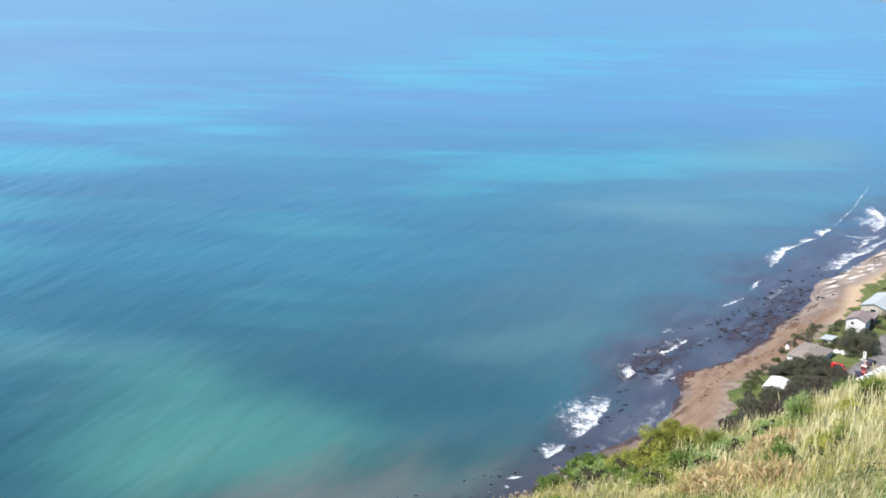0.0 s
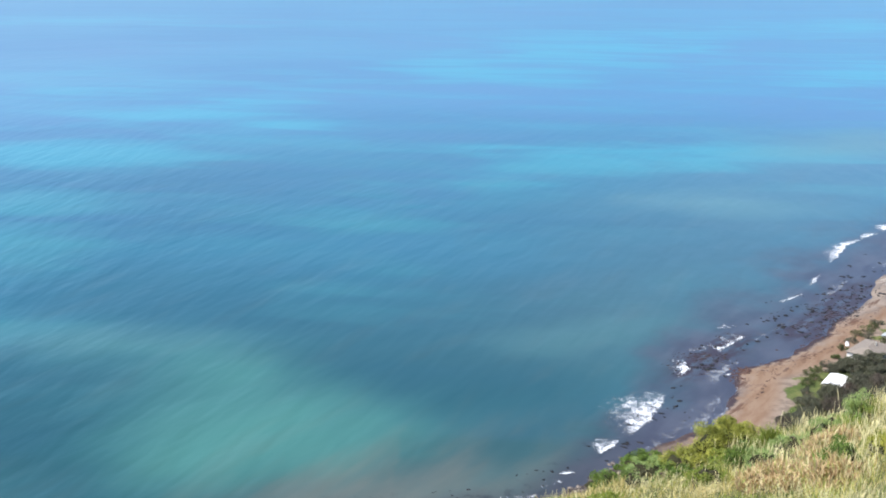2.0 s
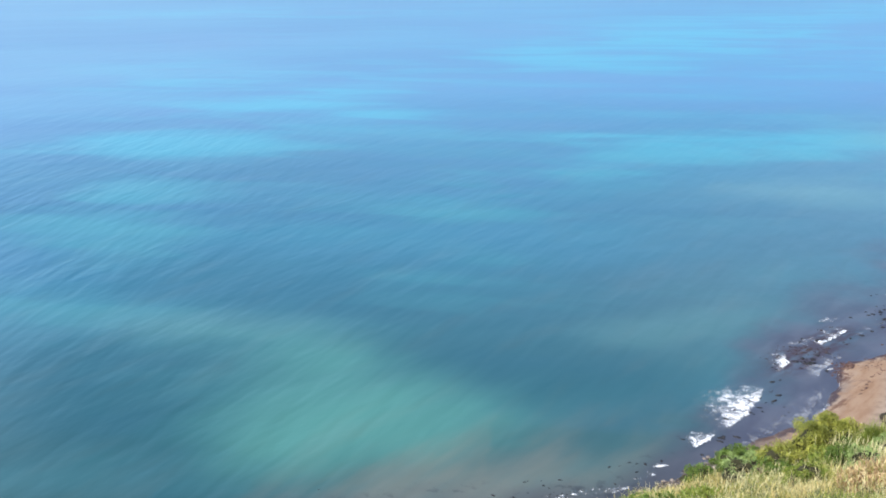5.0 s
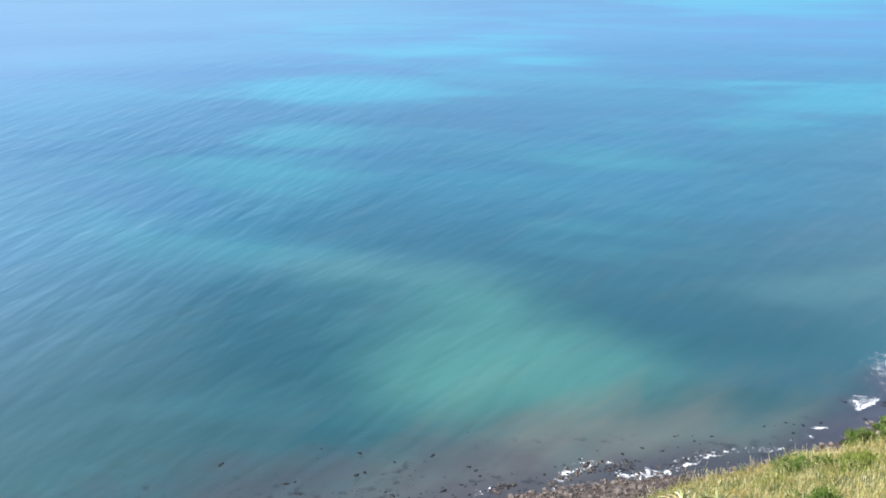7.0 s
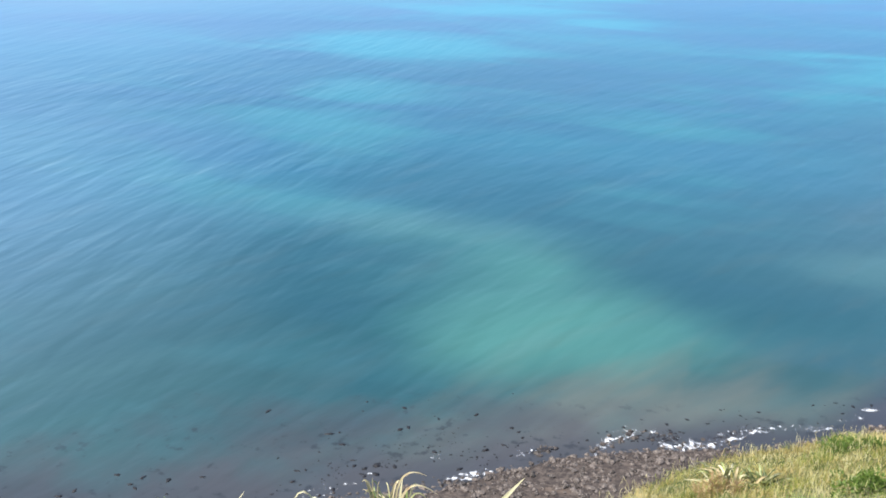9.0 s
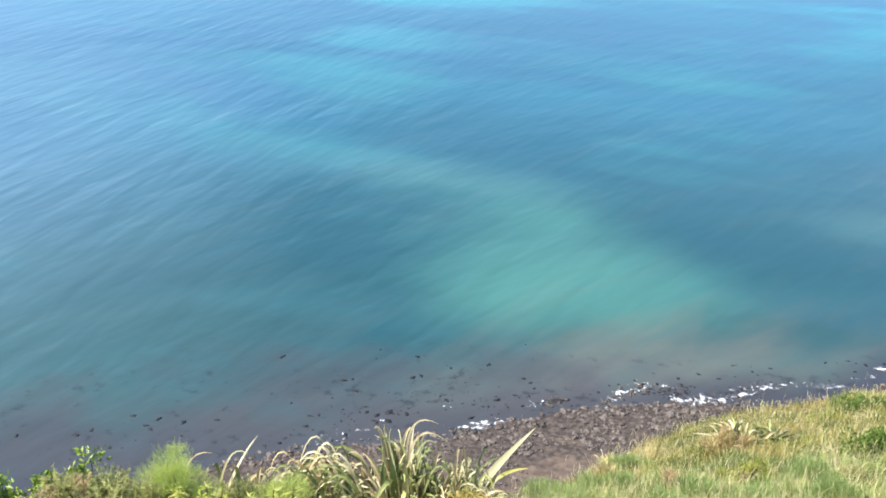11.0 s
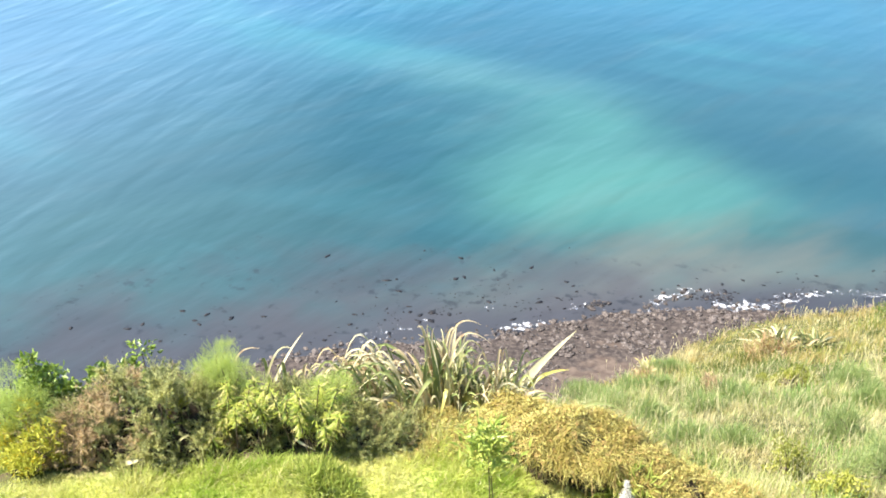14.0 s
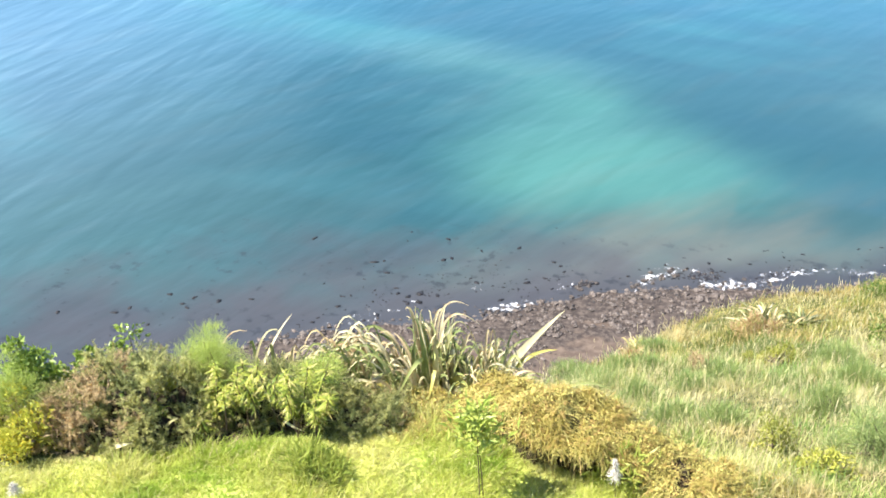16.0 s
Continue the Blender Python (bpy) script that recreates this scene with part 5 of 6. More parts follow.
def lawn_grass():
    """Short bright grass on the level strip above the bushes."""
    rs = np.random.RandomState(4)
    n = 150000
    az, r = np.radians(rs.uniform(-66, -2, n)), np.sqrt(rs.uniform(5.4 ** 2, 8.15 ** 2, n))
    az[:26000], r[:26000] = np.radians(rs.uniform(-180, 180, 26000)), np.sqrt(rs.uniform(0.6, 6.6 ** 2, 26000))
    x, y = np.sin(az) * r, np.cos(az) * r
    inside = hedge_depth(x, y)
    x, y, r, inside = (q[inside < 0.02] for q in (x, y, r, inside))
    n = len(x)
    z, _ = ground_height(x, y)
    tall = value_noise(x, y, 0.5, 3, 5) - 0.16 * np.exp(-((inside + 0.03) / 0.14) ** 2)
    way = unit(np.stack([rs.normal(0.1, 0.45, n), rs.normal(0, 0.45, n), np.ones(n)], 1))
    bend = np.stack([rs.normal(0.1, 0.3, n), rs.normal(0, 0.3, n), -np.abs(rs.normal(0.2, 0.15, n))], 1)
    L = (0.05 + 0.13 * rs.rand(n)) * (0.25 + 2.3 * np.clip(tall, 0, 2) ** 1.5) * np.where(r > 7.4, 1.15, 1.0)
    v, f, tip = strips(np.stack([x, y, z - 0.01], 1), way, bend, L, 0.006 + 0.007 * rs.rand(n), 1, (1, 0.15), rs=rs)
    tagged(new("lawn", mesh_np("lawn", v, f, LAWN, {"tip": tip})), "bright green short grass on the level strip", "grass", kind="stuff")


hill_grass()
lawn_grass()
# ---------------------------------------------------------------- plants along the edge of the level strip
GLOSSY = leaf_material("glossy_broad_leaves", (0.10, 0.17, 0.02), (0.30, 0.41, 0.07), rough=0.28, spec=0.6, through_light=0.2)
YELLOW = leaf_material("yellow_green_leaves", (0.36, 0.40, 0.05), (0.66, 0.62, 0.11), (0.68, 0.52, 0.05), 0.08, through_light=0.35)
FENNEL = leaf_material("feathery_fennel", (0.32, 0.45, 0.09), (0.58, 0.66, 0.20), through_light=0.45)
LIME = leaf_material("lime_narrow_leaves", (0.14, 0.24, 0.03), (0.50, 0.53, 0.09), (0.60, 0.54, 0.20), 0.16, rough=0.45, through_light=0.35)
SAPLING = leaf_material("fresh_green_leaves", (0.24, 0.34, 0.06), (0.50, 0.55, 0.14), rough=0.4, through_light=0.35)
BROWN_SCRUB = leaf_material("dry_brown_twiggy_growth", (0.28, 0.18, 0.10), (0.56, 0.41, 0.25), through_light=0.1, rough=0.9)

def sprig_material():
    """Needles whose colour goes by the twig they sit on, brown where the twig has died."""
    m = Mat("twiggy_shrub_needles", 0.6, 0.3)
    tone = m.attr("tone")
    c = m.mix(m.ramp(tone, 0.25, 1.0), (0.10, 0.145, 0.046), (0.55, 0.54, 0.21))
    c = m.mix(m.ramp(tone, 0.25, 0.17), c, (0.60, 0.44, 0.26))
    c = m.mix(m.math("MULTIPLY", m.island(), 0.35), c, (0.40, 0.42, 0.20))
    m.color(c)
    m.translucent(c, 0.35)
    return m.m


SPRIGS = sprig_material()
HOLLOW_SHADE = twig_material("shrub_hollow_shade", (0.016, 0.012, 0.008), (0.050, 0.036, 0.022))


def twiggy_shrub(label, base, radii, sprigs, seed, clumps=26, dead=0.12, clump=0.17, group="shrubs edging the lawn", lift=0.0):
    """A loose shrub: clumps of short twigs set with needles; dark lumps inside paint in the shade of the hollows
    between the clumps.
    """
    rs = np.random.RandomState(seed)
    ob = thing("shrub", pose(*base), label, "shrub", group)
    c = clump_points(rs, clumps, radii, 0.7)
    c[:, 2] = lift + c[:, 2] * (1 - lift / radii[2])
    size = clump * (0.6 + 0.8 * rs.rand(clumps))
    mood = rs.rand(clumps) * 0.55 + 0.3
    mood[rs.rand(clumps) < dead] = 0.05
    pick = rs.randint(0, clumps, sprigs)
    out = unit(rs.normal(size=(sprigs, 3)) + unit(c[pick]) * 0.8 + np.array([0, 0, 0.5]))
    foot = c[pick] + out * (size[pick] * 0.35 * rs.rand(sprigs))[:, None]
    long = size[pick] * (0.55 + 0.6 * rs.rand(sprigs))
    end = foot + out * long[:, None] + np.array([0, 0, 1]) * (long * 0.2)[:, None]
    per = 40
    k = np.repeat(np.arange(sprigs), per)
    m = len(k)
    u = rs.rand(m)
    root = foot[k] + (end - foot)[k] * u[:, None]
    root[:, 2] = np.maximum(root[:, 2], 0.02)
    way = unit(out[k] * 0.7 + rs.normal(size=(m, 3)) * 0.65)
    v, f, tip = strips(root, way, np.zeros((m, 3)), 0.022 + 0.026 * rs.rand(m), 0.0045 + 0.0045 * rs.rand(m), 1, (1, 0.3), rs=rs)
    tone = np.clip(mood[pick] + rs.normal(0, 0.10, sprigs) + 0.1, 0.02, 1) * np.where(mood[pick] > 0.1, 1, 0.6)
    part_np("crown", mesh_np("crown", v, f, SPRIGS, {"tip": tip, "tone": np.repeat(tone[k], 4)}), ob)
    # dark lumps put in for the shade at the shrub's heart
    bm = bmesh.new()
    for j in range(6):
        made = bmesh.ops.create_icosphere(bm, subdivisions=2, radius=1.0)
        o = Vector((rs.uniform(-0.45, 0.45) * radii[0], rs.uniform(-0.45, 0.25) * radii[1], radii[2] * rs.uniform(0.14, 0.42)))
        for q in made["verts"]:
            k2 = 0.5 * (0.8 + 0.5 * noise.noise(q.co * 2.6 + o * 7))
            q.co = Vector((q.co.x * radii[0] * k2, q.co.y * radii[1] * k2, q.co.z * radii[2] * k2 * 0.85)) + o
    part("inner_shade", bm, HOLLOW_SHADE, ob, "dark lumps standing for the shade inside the shrub")
    stems = 14
    fork = np.stack([rs.normal(0, 0.35, stems) * radii[0], rs.normal(0, 0.3, stems) * radii[1], radii[2] * rs.uniform(0.25, 0.55, stems)], 1)
    feet = np.stack([rs.normal(0, 0.15, stems) * radii[0], rs.normal(0, 0.12, stems) * radii[1], np.full(stems, -0.1)], 1)
    v1, f1 = tubes(feet, fork, np.full(stems, 0.016), np.full(stems, 0.010))
    near = np.argmin(np.linalg.norm(fork[None] - c[:, None], axis=2), 1)
    v2, f2 = tubes(fork[near], c, np.full(clumps, 0.009), np.full(clumps, 0.004))
    v3, f3 = tubes(foot, end, np.full(sprigs, 0.0025), np.full(sprigs, 0.0012), 3)
    part_np("stem", mesh_np("stem", np.concatenate([v1, v2, v3]), np.concatenate([f1, f2 + len(v1), f3 + len(v1) + len(v2)]), BARK, smooth=True), ob)
    return ob


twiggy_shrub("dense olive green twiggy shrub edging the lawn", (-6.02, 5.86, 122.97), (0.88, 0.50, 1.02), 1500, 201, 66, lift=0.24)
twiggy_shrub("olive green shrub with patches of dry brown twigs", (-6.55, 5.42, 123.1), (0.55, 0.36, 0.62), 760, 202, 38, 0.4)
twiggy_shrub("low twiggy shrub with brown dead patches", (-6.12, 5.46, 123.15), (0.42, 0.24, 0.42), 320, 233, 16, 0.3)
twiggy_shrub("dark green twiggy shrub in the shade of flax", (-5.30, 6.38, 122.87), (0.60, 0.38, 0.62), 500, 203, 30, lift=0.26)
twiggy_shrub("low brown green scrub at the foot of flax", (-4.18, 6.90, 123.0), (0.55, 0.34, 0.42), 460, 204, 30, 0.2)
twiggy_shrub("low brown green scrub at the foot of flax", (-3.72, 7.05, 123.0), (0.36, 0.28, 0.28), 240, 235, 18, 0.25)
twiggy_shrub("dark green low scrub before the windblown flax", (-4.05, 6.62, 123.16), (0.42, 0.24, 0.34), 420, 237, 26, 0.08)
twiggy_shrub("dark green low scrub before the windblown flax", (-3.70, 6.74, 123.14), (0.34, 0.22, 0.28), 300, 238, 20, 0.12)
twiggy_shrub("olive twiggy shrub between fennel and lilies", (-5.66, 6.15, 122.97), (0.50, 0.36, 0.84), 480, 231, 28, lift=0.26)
# next shrub is mostly dark core, added for the shade under the lime plants
twiggy_shrub("sparse scrub added as dark shade under the lime green plants", (-4.72, 6.50, 123.05), (0.58, 0.22, 0.46), 130, 236, 16)
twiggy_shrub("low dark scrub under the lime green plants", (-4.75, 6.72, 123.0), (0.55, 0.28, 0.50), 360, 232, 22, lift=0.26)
bush("dead_shrub", "dry pinkish brown dead twigs caught in the shrub", "shrub", (-6.41, 5.30, 123.22), (0.36, 0.18, 0.50), BROWN_SCRUB, 1500, 0.10, 0.005, 205, 18, 0.15, needle=True)
bush("shrub", "glossy green broadleaf shrub behind the hedge", "shrub", (-7.05, 5.62, 122.62), (0.52, 0.42, 1.66), GLOSSY, 4200, 0.070, 0.040, 206, 40, 0.15, group="glossy broadleaf shrubs")
bush("shrub", "glossy green broadleaf shrub behind the hedge", "shrub", (-6.75, 6.07, 122.42), (0.50, 0.38, 1.30), GLOSSY, 3800, 0.066, 0.038, 207, 36, 0.14, group="glossy broadleaf shrubs")
bush("shrub", "glossy green broadleaf shrub behind the hedge", "shrub", (-6.58, 6.41, 122.22), (0.32, 0.35, 1.42), GLOSSY, 2200, 0.062, 0.036, 208, 24, 0.13, group="glossy broadleaf shrubs")
twiggy_shrub("upright olive shrub spire above the hedge", (-6.12, 6.12, 122.72), (0.16, 0.13, 1.26), 150, 209, 12, 0.0, 0.13)
bush("yellow_shrub", "bright yellow green leafy shrub beside the lawn", "shrub", (-6.80, 5.06, 123.2), (0.50, 0.26, 0.72), YELLOW, 3800, 0.055, 0.016, 210, 24, 0.13)
bush("yellow_shrub", "small spray of yellowing leaves in dark shrub", "shrub", (-5.72, 5.98, 123.1), (0.20, 0.10, 0.62), YELLOW, 200, 0.10, 0.045, 211, 9, 0.10)
bush("fennel", "feathery bright green fennel plume above the shrubs", "fennel", (-5.50, 6.38, 122.9), (0.46, 0.34, 1.06), FENNEL, 24000, 0.085, 0.0026, 212, 40, 0.18, spray=0.45, needle=True, upright=0.5, group="fennel plants")
bush("fennel", "tall thin fennel plume with feathery green leaves", "fennel", (-5.66, 6.55, 122.9), (0.17, 0.16, 1.38), FENNEL, 8000, 0.075, 0.0026, 213, 20, 0.13, spray=0.45, needle=True, upright=0.6, group="fennel plants")
bush("fennel", "soft feathery green fennel clump at the lawn's end", "fennel", (-7.1, 5.20, 123.0), (0.48, 0.30, 0.98), FENNEL, 18000, 0.09, 0.0028, 214, 34, 0.2, spray=0.45, needle=True, upright=0.5, group="fennel plants")

bush("fennel", "soft feathery fennel behind the lime green plants", "fennel", (-4.42, 6.74, 123.0), (0.36, 0.22, 0.78), FENNEL, 11000, 0.085, 0.0026, 215, 30, 0.16, spray=0.45, needle=True, upright=0.5, group="fennel plants")


def whorl_plant(label, base, tall, stems, seed, lean=0.15, group="lime green whorled plants"):
    """A clump of upright stems, each with whorls of narrow arching leaves."""
    rs = np.random.RandomState(seed)
    ob = thing("lily_plant", pose(*base), label, "plant", group)
    foot = np.stack([rs.normal(0, 0.15, stems), rs.normal(0, 0.10, stems), np.full(stems, -0.05)], 1)
    top = foot + np.stack([rs.normal(0, lean, stems) * tall, rs.normal(0, lean, stems) * tall, tall * rs.uniform(0.66, 1.0, stems)], 1)
    for j in range(stems):
        v, f = tubes(foot[j:j + 1], top[j:j + 1], [0.008], [0.005])
        part_np("stem", mesh_np("stem", v, f, BARK, smooth=True), ob)
    per = 64
    k = np.repeat(np.arange(stems), per)
    m = len(k)
    u = 0.56 + 0.44 * rs.rand(m) ** 0.8
    a = rs.rand(m) * 6.283
    root = foot[k] + (top[k] - foot[k]) * u[:, None]
    way = unit(np.stack([np.cos(a), np.sin(a), 0.55 + 0.5 * rs.rand(m)], 1))
    bend = np.stack([np.cos(a) * 0.15, np.sin(a) * 0.15, -0.40 - 0.7 * rs.rand(m)], 1)
    face = unit(np.stack([-np.cos(a) * 0.3, -np.sin(a) * 0.3, np.ones(m)], 1))
    v, f, tip = strips(root, way, bend, 0.07 + 0.09 * rs.rand(m), 0.006 + 0.009 * rs.rand(m), 4, (0.5, 1.0, 0.9, 0.55, 0.05), face, rs)
    part_np("foliage", mesh_np("foliage", v, f, LIME, {"tip": tip}), ob)


whorl_plant("lime green plant with whorls of narrow arching leaves", (-4.98, 6.16, 123.2), 0.82, 13, 221)
whorl_plant("lime green plant with whorls of narrow arching leaves", (-4.46, 6.32, 123.2), 0.86, 16, 222)
whorl_plant("lime green plant with whorls of narrow arching leaves", (-4.30, 6.40, 123.2), 0.66, 6, 223)
whorl_plant("lime green plant with whorls of narrow arching leaves", (-5.14, 5.90, 123.28), 0.40, 4, 224)


# ---------------------------------------------------------------- flax
def flax_material(name, a, b, streak):
    m = Mat(name, 0.45, 0.4)
    c = m.mix(m.object_random(), a, b)
    c = m.mix(m.ramp(m.noise(9, 3, (1, 1, 6)), 0.5, 0.75), c, streak)
    m.color(c)
    m.translucent(c, 0.2)
    return m.m


FLAX_GREEN = flax_material("green_flax_leaf", (0.15, 0.20, 0.07), (0.32, 0.36, 0.13), (0.46, 0.44, 0.22))
FLAX_DARK = flax_material("dark_green_flax_leaf", (0.06, 0.08, 0.03), (0.13, 0.15, 0.05), (0.26, 0.24, 0.11))
FLAX_PALE = flax_material("pale_weathered_flax_leaf", (0.46, 0.43, 0.23), (0.70, 0.64, 0.42), (0.80, 0.74, 0.54))
FLAX_DEAD = flax_material("dead_straw_flax_leaf", (0.45, 0.35, 0.19), (0.67, 0.56, 0.35), (0.30, 0.19, 0.10))
FLAX_YELLOW = flax_material("yellowing_flax_leaf", (0.45, 0.42, 0.10), (0.55, 0.50, 0.16), (0.34, 0.36, 0.10))


def flax_leaf(parent, p0, p1, p2, width, mat, fold=0.35, label="", segs=9, face=(0.2, -0.8, 0.6)):
    """One strap leaf along a curve through p1, with a keel down its middle."""
    p0, p1, p2 = Vector(p0), Vector(p1), Vector(p2)
    c = p1 * 2 - (p0 + p2) / 2
    bm = bmesh.new()
    rows, hint = [], Vector(face).normalized()
    for i in range(segs + 1):
        u = i / segs
        p = p0 * (1 - u) ** 2 + c * 2 * u * (1 - u) + p2 * u * u
        d = ((c - p0) * (1 - u) + (p2 - c) * u).normalized()
        side = d.cross(hint)
        side = side.normalized() if side.length > 1e-4 else Vector((1, 0, 0))
        up = side.cross(d)
        w = width * (0.55 + 0.45 * min(u * 4, 1)) * (1 - max(u - 0.35, 0) / 0.65) ** 0.75 / 2 + 0.0015
        rows.append((bm.verts.new(p - side * w + up * w * fold), bm.verts.new(p), bm.verts.new(p + side * w + up * w * fold)))
    for a, b in zip(rows[:-1], rows[1:]):
        bm.faces.new((a[0], a[1], b[1], b[0])), bm.faces.new((a[1], a[2], b[2], b[1]))
    return part("leaf", bm, mat, parent, label, smooth=True)


def flax(label, base, count, reach, tall, seed, mats, width=0.05, blow=(0.0, 0.0), group="flax clumps on the slope", spread=0.12, spare=(), droop=0.0):
    """A flax clump: a fan of strap leaves, some snapped over; blow: which way the wind has laid them."""
    rs = np.random.RandomState(seed)
    ob = thing("flax", pose(*base), label, "flax plant", group)
    for i in range(count):
        a = rs.rand() * 6.283
        out = reach * (0.25 + 0.75 * rs.rand())
        h = tall * (0.55 + 0.5 * rs.rand()) * (1.1 - 0.45 * out / reach)
        q = Vector((rs.normal(0, spread), rs.normal(0, spread * 0.7), -0.03))
        tip = q + Vector((math.cos(a) * out + blow[0] * h, math.sin(a) * out * 0.8 + blow[1] * h, h * (1.0 - 0.75 * rs.rand() ** 2) * (1 - droop)))
        mid = q.lerp(tip, 0.5) + Vector((0, 0, h * (0.16 + 0.22 * rs.rand() + 0.45 * droop)))
        flax_leaf(ob, q, mid, tip, width * (0.7 + 0.6 * rs.rand()), mats[i % len(mats)], 0.3 + 0.5 * rs.rand(), face=(rs.normal(), -0.8, 0.5))
    for p0, p1, p2, w, mat, text in spare:
        b = Vector(base)
        flax_leaf(ob, Vector(p0) - b, Vector(p1) - b, Vector(p2) - b, w, mat, 0.25, text)
    return ob


MIXED = (FLAX_PALE, FLAX_DEAD, FLAX_GREEN, FLAX_GREEN, FLAX_PALE, FLAX_DEAD, FLAX_GREEN, FLAX_GREEN)
flax("big ragged flax clump with green and dead leaves", (-3.60, 7.70, 122.98), 110, 0.58, 1.18, 301, MIXED, 0.038, (0.0, 0.0), "flax clumps at the lawn's edge", 0.13, spare=(
    ((-3.00, 7.93, 122.95), (-2.83, 8.10, 123.36), (-2.39, 8.37, 123.95), 0.115, FLAX_PALE, "broad pale leaf standing out sideways"),
    ((-2.99, 7.95, 122.95), (-2.74, 8.12, 123.36), (-2.40, 8.20, 123.55), 0.055, FLAX_YELLOW, ""),
    ((-3.02, 7.95, 122.95), (-2.95, 8.12, 123.36), (-2.70, 8.20, 123.62), 0.045, FLAX_GREEN, ""),
    ((-3.44, 7.66, 123.02), (-3.21, 7.54, 123.36), (-3.08, 7.47, 123.02), 0.10, FLAX_YELLOW, "broad yellow leaf folded over and hanging"),
    ((-2.40, 7.93, 123.08), (-2.06, 8.04, 123.33), (-1.72, 8.11, 123.27), 0.034, FLAX_GREEN, ""),
    ((-2.10, 8.00, 123.10), (-1.82, 8.05, 123.22), (-1.68, 7.98, 122.98), 0.028, FLAX_GREEN, ""),
    ((-3.86, 7.79, 123.0), (-3.87, 7.84, 123.5), (-3.89, 7.89, 123.91), 0.022, FLAX_DEAD, ""),
    ((-3.66, 7.60, 122.8), (-3.62, 7.55, 123.5), (-3.52, 7.55, 123.75), 0.07, FLAX_GREEN, ""),
    ((-3.70, 7.60, 122.8), (-3.74, 7.52, 123.4), (-3.70, 7.50, 123.8), 0.07, FLAX_GREEN, ""),
    ((-3.58, 7.58, 122.8), (-3.46, 7.60, 123.3), (-3.30, 7.60, 123.66), 0.06, FLAX_GREEN, ""),
    ((-3.70, 7.45, 123.1), (-3.80, 7.30, 123.3), (-3.88, 7.20, 122.95), 0.045, FLAX_GREEN, ""),
    ((-3.62, 7.45, 123.1), (-3.66, 7.30, 123.3), (-3.68, 7.22, 122.9), 0.045, FLAX_GREEN, ""),
    ((-3.60, 7.50, 123.5), (-3.62, 7.28, 123.62), (-3.78, 7.12, 123.2), 0.045, FLAX_GREEN, ""),
    ((-3.52, 7.50, 123.4), (-3.42, 7.30, 123.5), (-3.46, 7.15, 123.12), 0.04, FLAX_YELLOW, ""),
    ((-3.66, 7.55, 122.9), (-3.58, 7.45, 123.55), (-3.62, 7.40, 123.98), 0.085, FLAX_GREEN, ""),
    ((-3.55, 7.55, 122.9), (-3.46, 7.46, 123.5), (-3.44, 7.42, 123.86), 0.08, FLAX_PALE, ""),
    ((-3.80, 7.35, 123.2), (-3.98, 7.18, 123.32), (-4.10, 7.10, 123.05), 0.055, FLAX_YELLOW, ""),
    ((-3.55, 7.67, 123.60), (-3.47, 7.70, 124.12), (-3.24, 7.80, 124.14), 0.020, FLAX_DEAD, "thin dry leaf curling over"),
    ((-3.52, 7.66, 123.60), (-3.40, 7.72, 124.02), (-3.14, 7.84, 123.91), 0.022, FLAX_DEAD, ""),
    ((-3.50, 7.66, 123.55), (-3.36, 7.73, 123.94), (-3.20, 7.80, 123.80), 0.018, FLAX_PALE, ""),
    ((-3.62, 7.66, 123.30), (-3.72, 7.66, 123.80), (-3.70, 7.66, 124.06), 0.020, FLAX_DEAD, "")))
hedge_litter = thing("dead_leaves", pose(-5.85, 5.42, 123.3), "long pale dead leaves caught in the hedge", "leaves")
flax_leaf(hedge_litter, (-0.10, -0.10, 0.0), (0.02, -0.12, 0.09), (0.17, -0.06, 0.14), 0.05, FLAX_PALE)
flax_leaf(hedge_litter, (0.34, 0.22, 0.16), (0.42, 0.22, 0.26), (0.50, 0.24, 0.32), 0.022, FLAX_PALE)
flax_leaf(hedge_litter, (1.30, 0.82, 0.10), (1.40, 0.82, 0.06), (1.52, 0.84, 0.02), 0.02, FLAX_PALE)
flax("ragged dry flax clump with split drooping leaves", (-3.14, 7.76, 122.98), 130, 0.6, 1.15, 309, (FLAX_PALE, FLAX_DEAD, FLAX_GREEN, FLAX_PALE, FLAX_GREEN), 0.025, (0.05, 0.0), "flax clumps at the lawn's edge", 0.16, droop=0.3)
flax("windblown flax clump laid over to one side", (-3.98, 7.42, 122.98), 190, 0.46, 1.18, 302, (FLAX_PALE, FLAX_DEAD, FLAX_PALE, FLAX_GREEN, FLAX_PALE, FLAX_GREEN), 0.027, (-0.50, -0.12), "flax clumps at the lawn's edge", 0.18, droop=0.62)
flax("windblown flax clump laid over to one side", (-4.30, 7.30, 122.98), 110, 0.46, 1.08, 312, (FLAX_PALE, FLAX_GREEN, FLAX_DEAD, FLAX_DEAD), 0.026, (-0.35, -0.1), "flax clumps at the lawn's edge", 0.16, droop=0.6)
